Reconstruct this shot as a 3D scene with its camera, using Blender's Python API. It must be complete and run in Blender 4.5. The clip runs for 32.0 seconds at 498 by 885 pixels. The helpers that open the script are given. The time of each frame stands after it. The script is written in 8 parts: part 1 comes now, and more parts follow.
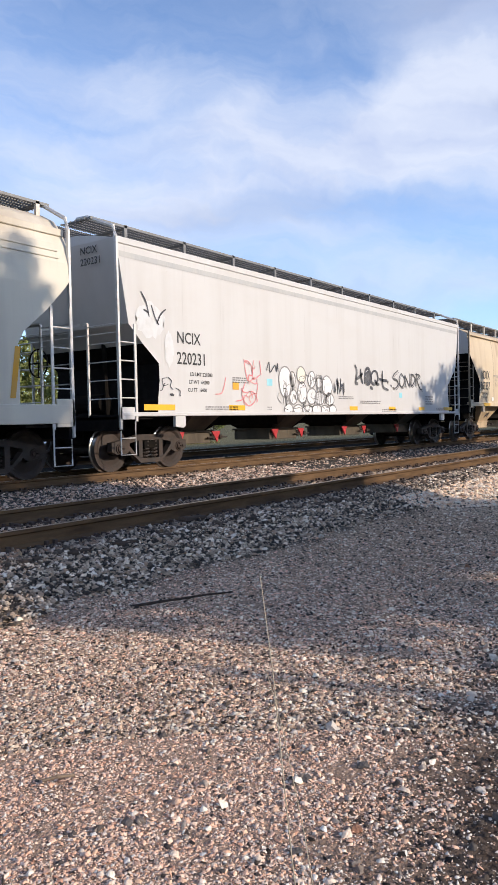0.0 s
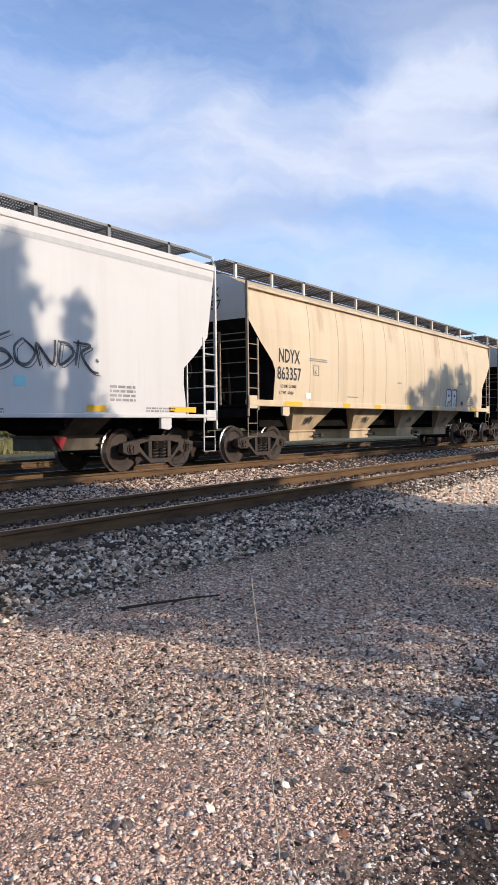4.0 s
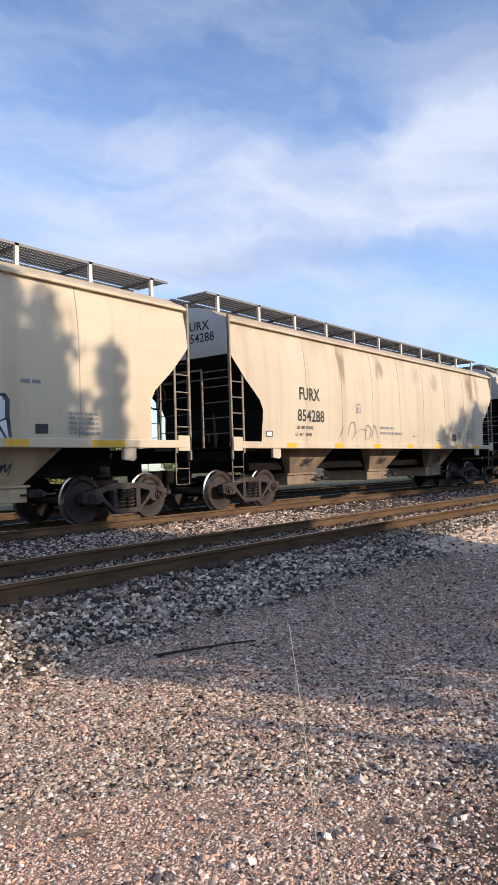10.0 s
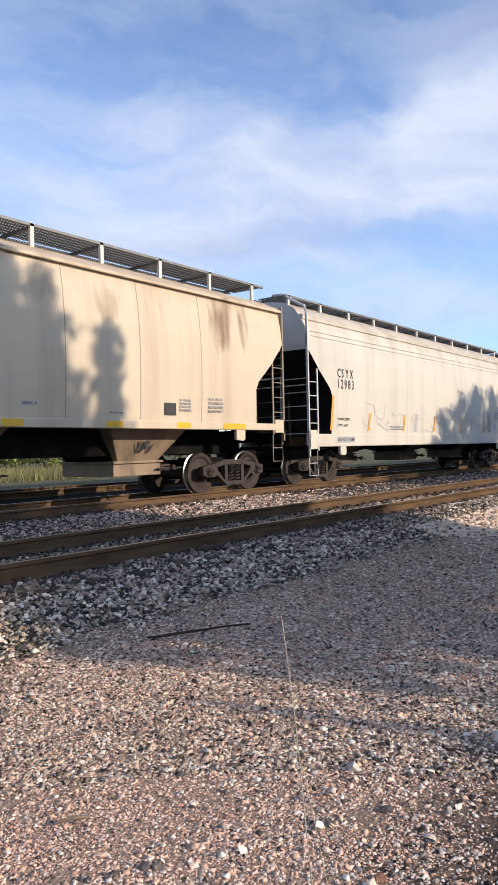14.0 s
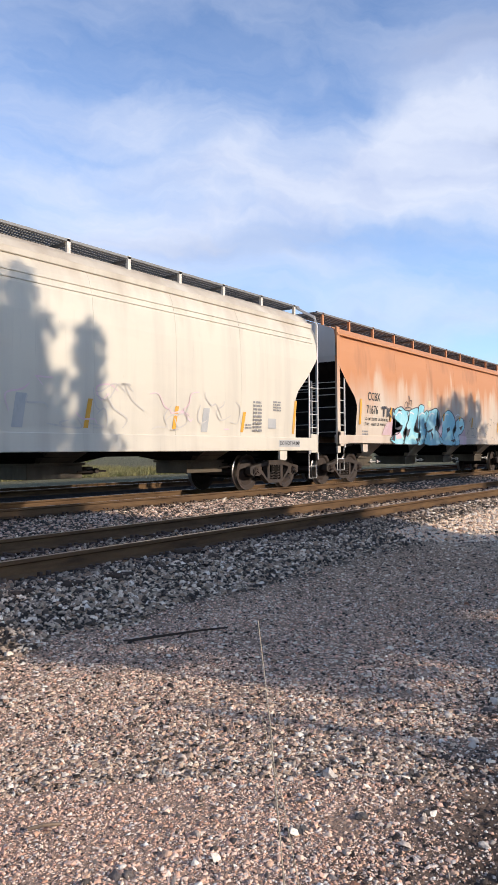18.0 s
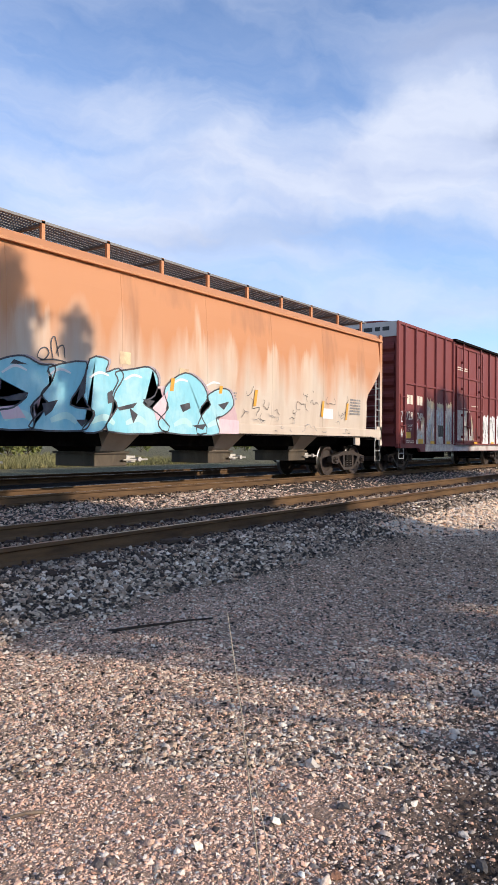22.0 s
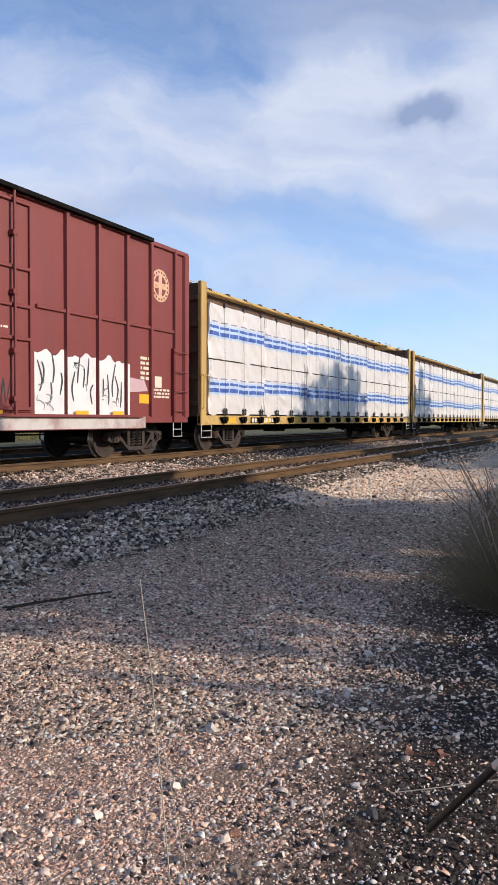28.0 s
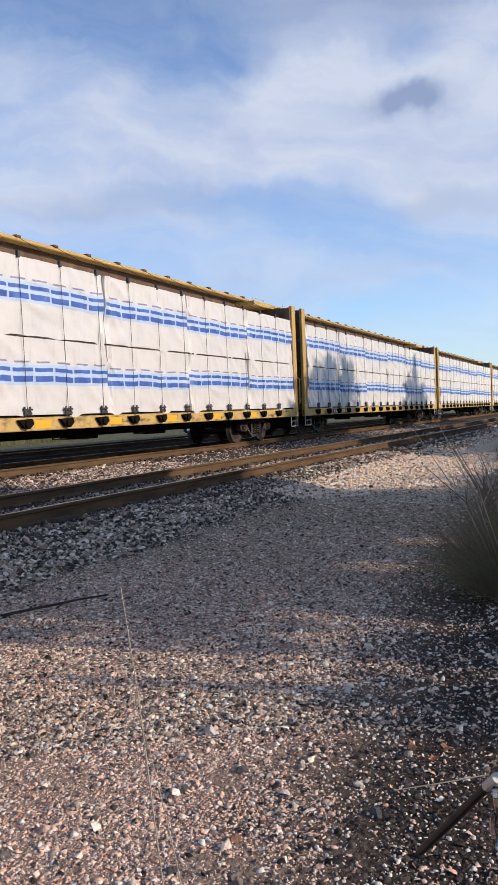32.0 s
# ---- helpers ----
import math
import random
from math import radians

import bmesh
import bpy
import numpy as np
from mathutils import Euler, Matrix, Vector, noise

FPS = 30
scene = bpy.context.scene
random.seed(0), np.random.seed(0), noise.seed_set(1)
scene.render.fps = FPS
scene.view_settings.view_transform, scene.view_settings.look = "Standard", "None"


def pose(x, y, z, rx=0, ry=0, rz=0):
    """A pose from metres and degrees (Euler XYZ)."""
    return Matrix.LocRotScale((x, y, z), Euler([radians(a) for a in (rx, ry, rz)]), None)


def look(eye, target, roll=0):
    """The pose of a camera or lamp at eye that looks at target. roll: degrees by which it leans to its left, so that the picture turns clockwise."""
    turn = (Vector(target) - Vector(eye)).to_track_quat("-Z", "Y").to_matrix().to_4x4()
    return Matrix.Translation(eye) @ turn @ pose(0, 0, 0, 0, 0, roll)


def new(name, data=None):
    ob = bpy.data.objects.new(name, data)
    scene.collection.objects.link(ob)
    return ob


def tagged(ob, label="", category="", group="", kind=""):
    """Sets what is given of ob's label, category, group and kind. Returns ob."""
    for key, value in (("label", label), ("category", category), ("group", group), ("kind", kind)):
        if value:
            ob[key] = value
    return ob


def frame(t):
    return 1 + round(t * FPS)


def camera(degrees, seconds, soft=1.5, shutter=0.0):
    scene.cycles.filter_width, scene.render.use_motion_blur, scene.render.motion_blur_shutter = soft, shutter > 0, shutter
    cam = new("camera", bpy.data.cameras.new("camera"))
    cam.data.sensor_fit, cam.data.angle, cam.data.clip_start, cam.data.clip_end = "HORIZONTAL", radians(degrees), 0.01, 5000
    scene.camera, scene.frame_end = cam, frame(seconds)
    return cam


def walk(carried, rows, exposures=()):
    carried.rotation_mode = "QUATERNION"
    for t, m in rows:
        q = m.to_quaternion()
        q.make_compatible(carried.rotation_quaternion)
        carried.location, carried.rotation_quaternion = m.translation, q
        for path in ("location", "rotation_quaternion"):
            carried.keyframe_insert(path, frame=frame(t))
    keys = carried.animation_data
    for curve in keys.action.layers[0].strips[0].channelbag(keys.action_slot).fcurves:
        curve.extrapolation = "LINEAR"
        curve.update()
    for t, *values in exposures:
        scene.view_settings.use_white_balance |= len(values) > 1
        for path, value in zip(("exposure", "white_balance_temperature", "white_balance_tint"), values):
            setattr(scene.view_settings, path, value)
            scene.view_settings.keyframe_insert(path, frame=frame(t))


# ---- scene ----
cam = camera(37.5, 32.0, soft=0.8)
PATH = [
    (0, (0.073, 0.065, 0.945), (1.688, 1.243, 0.891), -1.3),
    (0.5, (0.073, 0.071, 0.946), (1.692, 1.244, 0.891), -1.2),
    (1, (0.075, 0.07, 0.945), (1.698, 1.237, 0.894), -1.1),
    (1.5, (0.068, 0.065, 0.948), (1.698, 1.224, 0.902), -0.9),
    (2, (0.068, 0.065, 0.949), (1.701, 1.218, 0.904), -0.8),
    (2.5, (0.067, 0.067, 0.949), (1.704, 1.216, 0.903), -0.8),
    (3, (0.071, 0.073, 0.948), (1.707, 1.222, 0.9), -0.7),
    (3.5, (0.07, 0.074, 0.948), (1.705, 1.225, 0.899), -0.7),
    (5.5, (0.057, 0.065, 0.957), (1.688, 1.222, 0.943), -0.6),
    (6, (0.05, 0.06, 0.959), (1.678, 1.221, 0.971), -0.7),
    (6.5, (0.032, 0.054, 0.969), (1.655, 1.221, 1.013), -0.8),
    (7, (0.004, 0.055, 0.974), (1.623, 1.227, 1.057), -0.8),
    (7.5, (-0.037, 0.02, 0.972), (1.579, 1.193, 1.088), -1.0),
    (8, (-0.044, 0.01, 0.971), (1.569, 1.184, 1.105), -1.1),
    (8.5, (-0.037, 0.013, 0.972), (1.569, 1.199, 1.1), -1.2),
    (9, (-0.009, 0.046, 0.964), (1.585, 1.248, 1.074), -1.4),
    (9.5, (0.011, 0.058, 0.962), (1.597, 1.274, 1.048), -1.7),
    (10, (0.022, 0.056, 0.968), (1.609, 1.272, 1.037), -1.8),
    (10.5, (0.038, 0.059, 0.964), (1.632, 1.265, 1.028), -1.7),
    (11, (0.053, 0.063, 0.967), (1.655, 1.258, 1.03), -1.4),
    (11.5, (0.073, 0.071, 0.965), (1.68, 1.26, 1.027), -1.1),
    (12, (0.08, 0.071, 0.967), (1.686, 1.261, 1.026), -1.0),
    (12.5, (0.086, 0.078, 0.97), (1.688, 1.274, 1.024), -0.8),
    (13, (0.093, 0.088, 0.969), (1.688, 1.293, 1.015), -0.9),
    (13.5, (0.102, 0.101, 0.972), (1.691, 1.315, 1.004), -1.0),
    (14, (0.095, 0.093, 0.97), (1.684, 1.307, 0.989), -1.3),
    (14.5, (0.102, 0.087, 0.965), (1.698, 1.292, 0.976), -1.5),
    (15, (0.109, 0.089, 0.965), (1.718, 1.277, 0.972), -1.7),
    (15.5, (0.128, 0.099, 0.963), (1.748, 1.271, 0.973), -1.6),
    (17.5, (0.117, 0.101, 0.969), (1.74, 1.27, 1.001), -0.7),
    (18, (0.116, 0.103, 0.972), (1.737, 1.275, 0.998), -0.5),
    (18.5, (0.118, 0.104, 0.973), (1.739, 1.275, 0.991), -0.4),
    (19, (0.119, 0.107, 0.971), (1.742, 1.276, 0.982), -0.2),
    (19.5, (0.117, 0.111, 0.97), (1.743, 1.277, 0.977), -0.1),
    (20, (0.113, 0.114, 0.972), (1.741, 1.275, 0.978), 0.1),
    (20.5, (0.113, 0.109, 0.973), (1.745, 1.266, 0.979), 0.2),
    (21, (0.114, 0.104, 0.973), (1.749, 1.255, 0.98), 0.2),
    (21.5, (0.115, 0.104, 0.972), (1.754, 1.25, 0.977), 0.2),
    (22, (0.113, 0.107, 0.971), (1.755, 1.249, 0.974), 0.3),
    (22.5, (0.115, 0.107, 0.974), (1.759, 1.245, 0.972), 0.4),
    (23, (0.115, 0.111, 0.975), (1.762, 1.246, 0.967), 0.5),
    (23.5, (0.114, 0.113, 0.975), (1.765, 1.243, 0.96), 0.6),
    (24, (0.117, 0.109, 0.973), (1.775, 1.227, 0.953), 0.5),
    (24.5, (0.115, 0.109, 0.974), (1.789, 1.202, 0.947), 0.5),
    (25, (0.122, 0.107, 0.971), (1.823, 1.158, 0.941), 0.4),
    (25.5, (0.122, 0.1, 0.968), (1.854, 1.098, 0.935), 0.3),
    (26, (0.125, 0.087, 0.964), (1.885, 1.036, 0.926), 0.2),
    (26.5, (0.121, 0.083, 0.96), (1.9, 0.998, 0.917), 0.2),
    (28.5, (0.11, 0.108, 0.953), (1.892, 1.013, 0.881), 0.2),
    (29, (0.114, 0.11, 0.953), (1.898, 1.011, 0.875), 0.1),
    (29.5, (0.111, 0.107, 0.956), (1.895, 1.009, 0.878), -0.1),
    (30, (0.112, 0.106, 0.954), (1.895, 1.01, 0.882), -0.6),
    (30.5, (0.131, 0.097, 0.958), (1.913, 1.001, 0.887), -1.1),
    (31, (0.177, 0.084, 0.962), (1.963, 0.981, 0.891), -1.6),
    (31.5, (0.215, 0.106, 0.952), (2.004, 0.996, 0.878), -1.8),
    (32, (0.19, 0.096, 0.956), (1.975, 0.995, 0.875), -2.2),
]
walk(cam, [(t, look(*p)) for t, *p in PATH], [(0, 0.0), (24, 0.0), (28.5, -0.18), (32, -0.25)])

V = 3.71            # train speed, m/s, towards -X
YC = 11.95          # centre line of the far track
YN = 6.56           # centre line of the near track
GZ = -0.45          # gravel level by the camera

# ---------------------------------------------------------------- sky, sun
AZ, EL = radians(13), radians(21)
SUN = Vector((math.sin(AZ) * math.cos(EL), -math.cos(AZ) * math.cos(EL), math.sin(EL)))
world = bpy.data.worlds.new("sky")
scene.world = world
world.use_nodes = True
scene.view_settings.exposure = 0.0


def sky_nodes():
    """A clear sky with thin drifting cloud in the lower half, laid out by bearing (clockwise from +Y) and height, in degrees."""
    nt = world.node_tree
    N, L = nt.nodes, nt.links
    N.clear()

    def m(op, a, b=None, c=None, clamp=False):
        n = N.new("ShaderNodeMath")
        n.operation, n.use_clamp = op, clamp
        for i, v in enumerate((a, b, c)):
            if v is None:
                continue
            if isinstance(v, (int, float)):
                n.inputs[i].default_value = v
            else:
                L.new(v, n.inputs[i])
        return n.outputs[0]

    def noise_at(vec, scale, detail, rough=0.55, dist=0.0):
        n = N.new("ShaderNodeTexNoise")
        n.inputs["Scale"].default_value, n.inputs["Detail"].default_value = scale, detail
        n.inputs["Roughness"].default_value, n.inputs["Distortion"].default_value = rough, dist
        L.new(vec, n.inputs["Vector"])
        return n

    out = N.new("ShaderNodeOutputWorld")
    bg = N.new("ShaderNodeBackground")
    sky = N.new("ShaderNodeTexSky")
    sky.sky_type, sky.sun_disc = "NISHITA", False
    sky.sun_elevation, sky.sun_rotation = EL, math.pi - AZ
    sky.air_density, sky.dust_density, sky.ozone_density = 1.0, 0.5, 2.0
    tc = N.new("ShaderNodeTexCoord")
    sep = N.new("ShaderNodeSeparateXYZ")
    L.new(tc.outputs["Generated"], sep.inputs[0])
    az = m("MULTIPLY", m("ARCTAN2", sep.outputs[0], sep.outputs[1]), 57.29578)
    el = m("MULTIPLY", m("ARCSINE", sep.outputs[2]), 57.29578)
    warp = noise_at(tc.outputs["Generated"], 7.0, 5.0)
    ws = N.new("ShaderNodeSeparateColor")
    L.new(warp.outputs["Color"], ws.inputs[0])
    az2 = m("ADD", az, m("MULTIPLY_ADD", ws.outputs[0], 11.0, -5.5))
    el2 = m("ADD", el, m("MULTIPLY_ADD", ws.outputs[1], 6.0, -3.0))
    # streaks drawn out along the wind
    cv = N.new("ShaderNodeCombineXYZ")
    L.new(m("ADD", m("MULTIPLY", az2, 0.035), m("MULTIPLY", el2, -0.03)), cv.inputs[0])
    L.new(m("ADD", m("MULTIPLY", el2, 0.14), m("MULTIPLY", az2, 0.022)), cv.inputs[1])
    streak = noise_at(cv.outputs[0], 1.0, 6.0, 0.5, 0.8).outputs["Fac"]
    fine = noise_at(cv.outputs[0], 3.3, 6.0, 0.65, 0.3).outputs["Fac"]
    dens = m("ADD", m("MULTIPLY_ADD", streak, 1.6, -0.47), m("MULTIPLY_ADD", fine, 0.5, -0.25))

    def patch(a0, e0, ra, re, w):
        da = m("DIVIDE", m("SUBTRACT", az2, a0), ra)
        de = m("DIVIDE", m("SUBTRACT", el2, e0), re)
        d2 = m("ADD", m("MULTIPLY", da, da), m("MULTIPLY", de, de))
        return m("DIVIDE", w, m("ADD", 1.0, m("MULTIPLY", d2, d2)))
    for row in CLOUDS:
        dens = m("ADD", dens, patch(*row))
    # thin veil over the blue
    dens = m("MAXIMUM", dens, m("MULTIPLY_ADD", fine, 0.42, -0.06))
    high = N.new("ShaderNodeMapRange")
    high.inputs[1].default_value, high.inputs[2].default_value = 26.5, 34.0
    high.inputs[3].default_value, high.inputs[4].default_value = 1.0, 0.38
    L.new(el, high.inputs[0])
    low = N.new("ShaderNodeMapRange")
    low.inputs[1].default_value, low.inputs[2].default_value = 0.0, 12.0
    low.inputs[3].default_value, low.inputs[4].default_value = 0.45, 1.0
    L.new(el, low.inputs[0])
    dens = m("MULTIPLY", m("MULTIPLY", m("MINIMUM", m("MAXIMUM", dens, 0.0), 0.9), high.outputs[0]), low.outputs[0])
    shade = N.new("ShaderNodeMix")
    shade.data_type = "RGBA"
    shade.inputs[6].default_value, shade.inputs[7].default_value = (8.0, 8.6, 10.2, 1), (5.6, 6.5, 9.1, 1)
    grey = noise_at(cv.outputs[0], 1.7, 4.0).outputs["Fac"]
    L.new(m("MULTIPLY_ADD", grey, 3.0, -1.3, True), shade.inputs[0])
    # slate-coloured undersides of the thicker cloud
    dusk = m("MULTIPLY_ADD", fine, 0.3, -0.19)
    for row in UNDERSIDES:
        dusk = m("ADD", dusk, patch(*row))
    slate = N.new("ShaderNodeMix")
    slate.data_type = "RGBA"
    slate.inputs[7].default_value = (3.0, 3.9, 6.3, 1)
    L.new(m("MINIMUM", m("MAXIMUM", dusk, 0.0), 0.85), slate.inputs[0])
    L.new(shade.outputs[2], slate.inputs[6])
    tint = N.new("ShaderNodeMix")
    tint.data_type, tint.blend_type = "RGBA", "MULTIPLY"
    tint.inputs[0].default_value = 1.0
    tint.inputs[7].default_value = (1.92, 2.16, 2.62, 1)
    L.new(sky.outputs[0], tint.inputs[6])
    # the blue deepens towards the zenith
    deep = N.new("ShaderNodeMapRange")
    deep.inputs[1].default_value, deep.inputs[2].default_value = 23.0, 50.0
    deep.inputs[3].default_value, deep.inputs[4].default_value = 1.0, 0.62
    L.new(el, deep.inputs[0])
    dp = N.new("ShaderNodeMix")
    dp.data_type, dp.blend_type = "RGBA", "MULTIPLY"
    dp.inputs[0].default_value = 1.0
    L.new(tint.outputs[2], dp.inputs[6])
    L.new(deep.outputs[0], dp.inputs[7])
    mix = N.new("ShaderNodeMix")
    mix.data_type = "RGBA"
    L.new(dens, mix.inputs[0])
    L.new(dp.outputs[2], mix.inputs[6])
    L.new(slate.outputs[2], mix.inputs[7])
    L.new(mix.outputs[2], bg.inputs[0])
    bg.inputs[1].default_value = 0.10
    L.new(bg.outputs[0], out.inputs[0])


# bearing, height, half spans, weight
CLOUDS = ((45, 18.5, 20, 3.0, 0.34), (58, 21.5, 9, 2.6, 0.26), (66.5, 20.5, 5, 4.0, 0.50), (71, 25.5, 3, 3.5, 0.30), (40, 24.5, 9, 1.5, 0.16), (62, 12.6, 14, 1.6, -0.16), (38, 13.0, 9, 1.6, -0.22), (50, 28.5, 14, 2.0, -0.22),
          (62.5, 25.4, 4.5, 1.3, -0.28), (52, 8.0, 12, 1.4, 0.12), (80, 12, 14, 3.0, 0.15), (78, 17.5, 6, 2.5, 0.3), (84, 17, 10, 6, 0.35), (76.2, 22.2, 4.2, 1.6, 0.5), (80.5, 25, 4, 2.2, 0.3), (76, 28.5, 9, 1.5, 0.3), (90, 25, 8, 4, 0.25))
UNDERSIDES = ((76.1, 22.3, 2.9, 0.9, 1.0), (76, 28.6, 9, 1.3, 0.65), (61, 25.6, 3.6, 0.9, 0.35), (57, 15.8, 9, 1.1, 0.40), (80, 15, 6, 1.0, 0.3))
sky_nodes()
sun_data = bpy.data.lights.new("sun", "SUN")
sun_data.energy, sun_data.angle, sun_data.color = 4.45, radians(0.53), (1.0, 0.855, 0.695)
sun = new("sun", sun_data)
sun.matrix_world = look(SUN * 60, (0, 0, 0))


# ---------------------------------------------------------------- materials
def mat(name, base, rough=0.6, metal=0.0, layers=(), bump=0.0, bump_scale=60.0, coords="Object", random_tint=0.0, island=0.0):
    """A surface: a base colour, layers of (colour, noise scale xyz, low, high, amount), fine relief, tint by piece."""
    m = bpy.data.materials.new(name)
    m.use_nodes = True
    nt = m.node_tree
    N, L = nt.nodes, nt.links
    b = N["Principled BSDF"]
    b.inputs["Roughness"].default_value, b.inputs["Metallic"].default_value = rough, metal
    tc = N.new("ShaderNodeTexCoord")
    rgb = N.new("ShaderNodeRGB")
    rgb.outputs[0].default_value = (*base, 1)
    col = rgb.outputs[0]
    for i, (c, sc, lo, hi, amount) in enumerate(layers):
        mp = N.new("ShaderNodeMapping")
        mp.inputs["Scale"].default_value = sc
        mp.inputs["Location"].default_value = (3.1 * i, 1.7 * i, 0.9 * i)
        L.new(tc.outputs[coords], mp.inputs[0])
        n = N.new("ShaderNodeTexNoise")
        n.inputs["Scale"].default_value, n.inputs["Detail"].default_value = 1.0, 5.0
        n.inputs["Roughness"].default_value = 0.6
        L.new(mp.outputs[0], n.inputs["Vector"])
        r = N.new("ShaderNodeMapRange")
        r.inputs[1].default_value, r.inputs[2].default_value = lo, hi
        r.inputs[3].default_value, r.inputs[4].default_value = 0.0, amount
        L.new(n.outputs["Fac"], r.inputs[0])
        x = N.new("ShaderNodeMix")
        x.data_type = "RGBA"
        x.inputs[7].default_value = (*c, 1)
        L.new(r.outputs[0], x.inputs[0])
        L.new(col, x.inputs[6])
        col = x.outputs[2]
    if random_tint or island:
        src = N.new("ShaderNodeObjectInfo").outputs["Random"] if random_tint else N.new("ShaderNodeNewGeometry").outputs["Random Per Island"]
        amt = random_tint or island
        hs = N.new("ShaderNodeHueSaturation")
        r = N.new("ShaderNodeMapRange")
        r.inputs[3].default_value, r.inputs[4].default_value = 1 - amt, 1 + amt
        L.new(src, r.inputs[0])
        L.new(r.outputs[0], hs.inputs["Value"])
        L.new(col, hs.inputs["Color"])
        col = hs.outputs[0]
    L.new(col, b.inputs["Base Color"])
    if rough >= 0.9:
        b.inputs["Specular IOR Level"].default_value = 0.05
    if bump:
        n = N.new("ShaderNodeTexNoise")
        n.inputs["Scale"].default_value, n.inputs["Detail"].default_value = bump_scale, 4.0
        L.new(tc.outputs[coords], n.inputs["Vector"])
        bp = N.new("ShaderNodeBump")
        bp.inputs["Strength"].default_value, bp.inputs["Distance"].default_value = bump, 0.02
        L.new(n.outputs["Fac"], bp.inputs["Height"])
        L.new(bp.outputs[0], b.inputs["Normal"])
    return m


def stone_mat(name, colours, bump=0.4, scale=90.0, rough=0.85):
    """Loose stones, each one its own colour out of a ramp."""
    m = bpy.data.materials.new(name)
    m.use_nodes = True
    nt = m.node_tree
    N, L = nt.nodes, nt.links
    b = N["Principled BSDF"]
    b.inputs["Roughness"].default_value = rough
    b.inputs["Specular IOR Level"].default_value = 0.25
    g = N.new("ShaderNodeNewGeometry")
    ramp = N.new("ShaderNodeValToRGB")
    ramp.color_ramp.interpolation = "CONSTANT"
    e = ramp.color_ramp.elements
    while len(e) < len(colours):
        e.new(0.5)
    for i, (p, c) in enumerate(colours):
        e[i].position, e[i].color = p, (*c, 1)
    L.new(g.outputs["Random Per Island"], ramp.inputs[0])
    tc = N.new("ShaderNodeTexCoord")
    n = N.new("ShaderNodeTexNoise")
    n.inputs["Scale"].default_value, n.inputs["Detail"].default_value = scale, 4.0
    L.new(tc.outputs["Object"], n.inputs["Vector"])
    r = N.new("ShaderNodeMapRange")
    r.inputs[1].default_value, r.inputs[2].default_value = 0.25, 0.75
    r.inputs[3].default_value, r.inputs[4].default_value = 0.72, 1.25
    L.new(n.outputs["Fac"], r.inputs[0])
    hs = N.new("ShaderNodeHueSaturation")
    L.new(r.outputs[0], hs.inputs["Value"])
    L.new(ramp.outputs[0], hs.inputs["Color"])
    L.new(hs.outputs[0], b.inputs["Base Color"])
    bp = N.new("ShaderNodeBump")
    bp.inputs["Strength"].default_value, bp.inputs["Distance"].default_value = bump, 0.01
    L.new(n.outputs["Fac"], bp.inputs["Height"])
    L.new(bp.outputs[0], b.inputs["Normal"])
    return m


def wagon_paint(name, base, streak, grime, wash=None, wash_z=(2.4, 4.0)):
    """Weathered wagon paint: runs down the side, dirt, rust dots; wash: a rusty stain that runs down from the roof."""
    m = mat(name, base, 0.62, 0.0, (
        (streak, (1.6, 1.6, 0.12), 0.46, 0.74, 0.6),
        (grime, (0.35, 0.35, 0.9), 0.5, 0.8, 0.35),
        (tuple(0.45 * c for c in grime), (9.0, 9.0, 0.5), 0.62, 0.82, 0.30),
        ((0.20, 0.09, 0.04), (14.0, 14.0, 6.0), 0.70, 0.78, 0.30),
    ), bump=0.04, bump_scale=3.0)
    if wash:
        nt = m.node_tree
        N, L = nt.nodes, nt.links
        b = N["Principled BSDF"]
        old = b.inputs["Base Color"].links[0].from_socket
        tc = N.new("ShaderNodeTexCoord")
        sep = N.new("ShaderNodeSeparateXYZ")
        L.new(tc.outputs["Object"], sep.inputs[0])
        mp = N.new("ShaderNodeMapping")
        mp.inputs["Scale"].default_value = (1.3, 1.3, 0.22)
        L.new(tc.outputs["Object"], mp.inputs[0])
        n = N.new("ShaderNodeTexNoise")
        n.inputs["Scale"].default_value, n.inputs["Detail"].default_value = 1.0, 6.0
        L.new(mp.outputs[0], n.inputs["Vector"])
        k = N.new("ShaderNodeMath")
        k.operation = "MULTIPLY_ADD"
        k.inputs[1].default_value, k.inputs[2].default_value = 3.2, -1.6
        L.new(n.outputs["Fac"], k.inputs[0])
        a = N.new("ShaderNodeMath")
        a.operation = "ADD"
        L.new(sep.outputs[2], a.inputs[0])
        L.new(k.outputs[0], a.inputs[1])
        r = N.new("ShaderNodeMapRange")
        r.inputs[1].default_value, r.inputs[2].default_value = wash_z
        r.inputs[4].default_value = 0.95
        L.new(a.outputs[0], r.inputs[0])
        x = N.new("ShaderNodeMix")
        x.data_type = "RGBA"
        x.inputs[7].default_value = (*wash, 1)
        L.new(r.outputs[0], x.inputs[0])
        L.new(old, x.inputs[6])
        L.new(x.outputs[2], b.inputs["Base Color"])
    return m



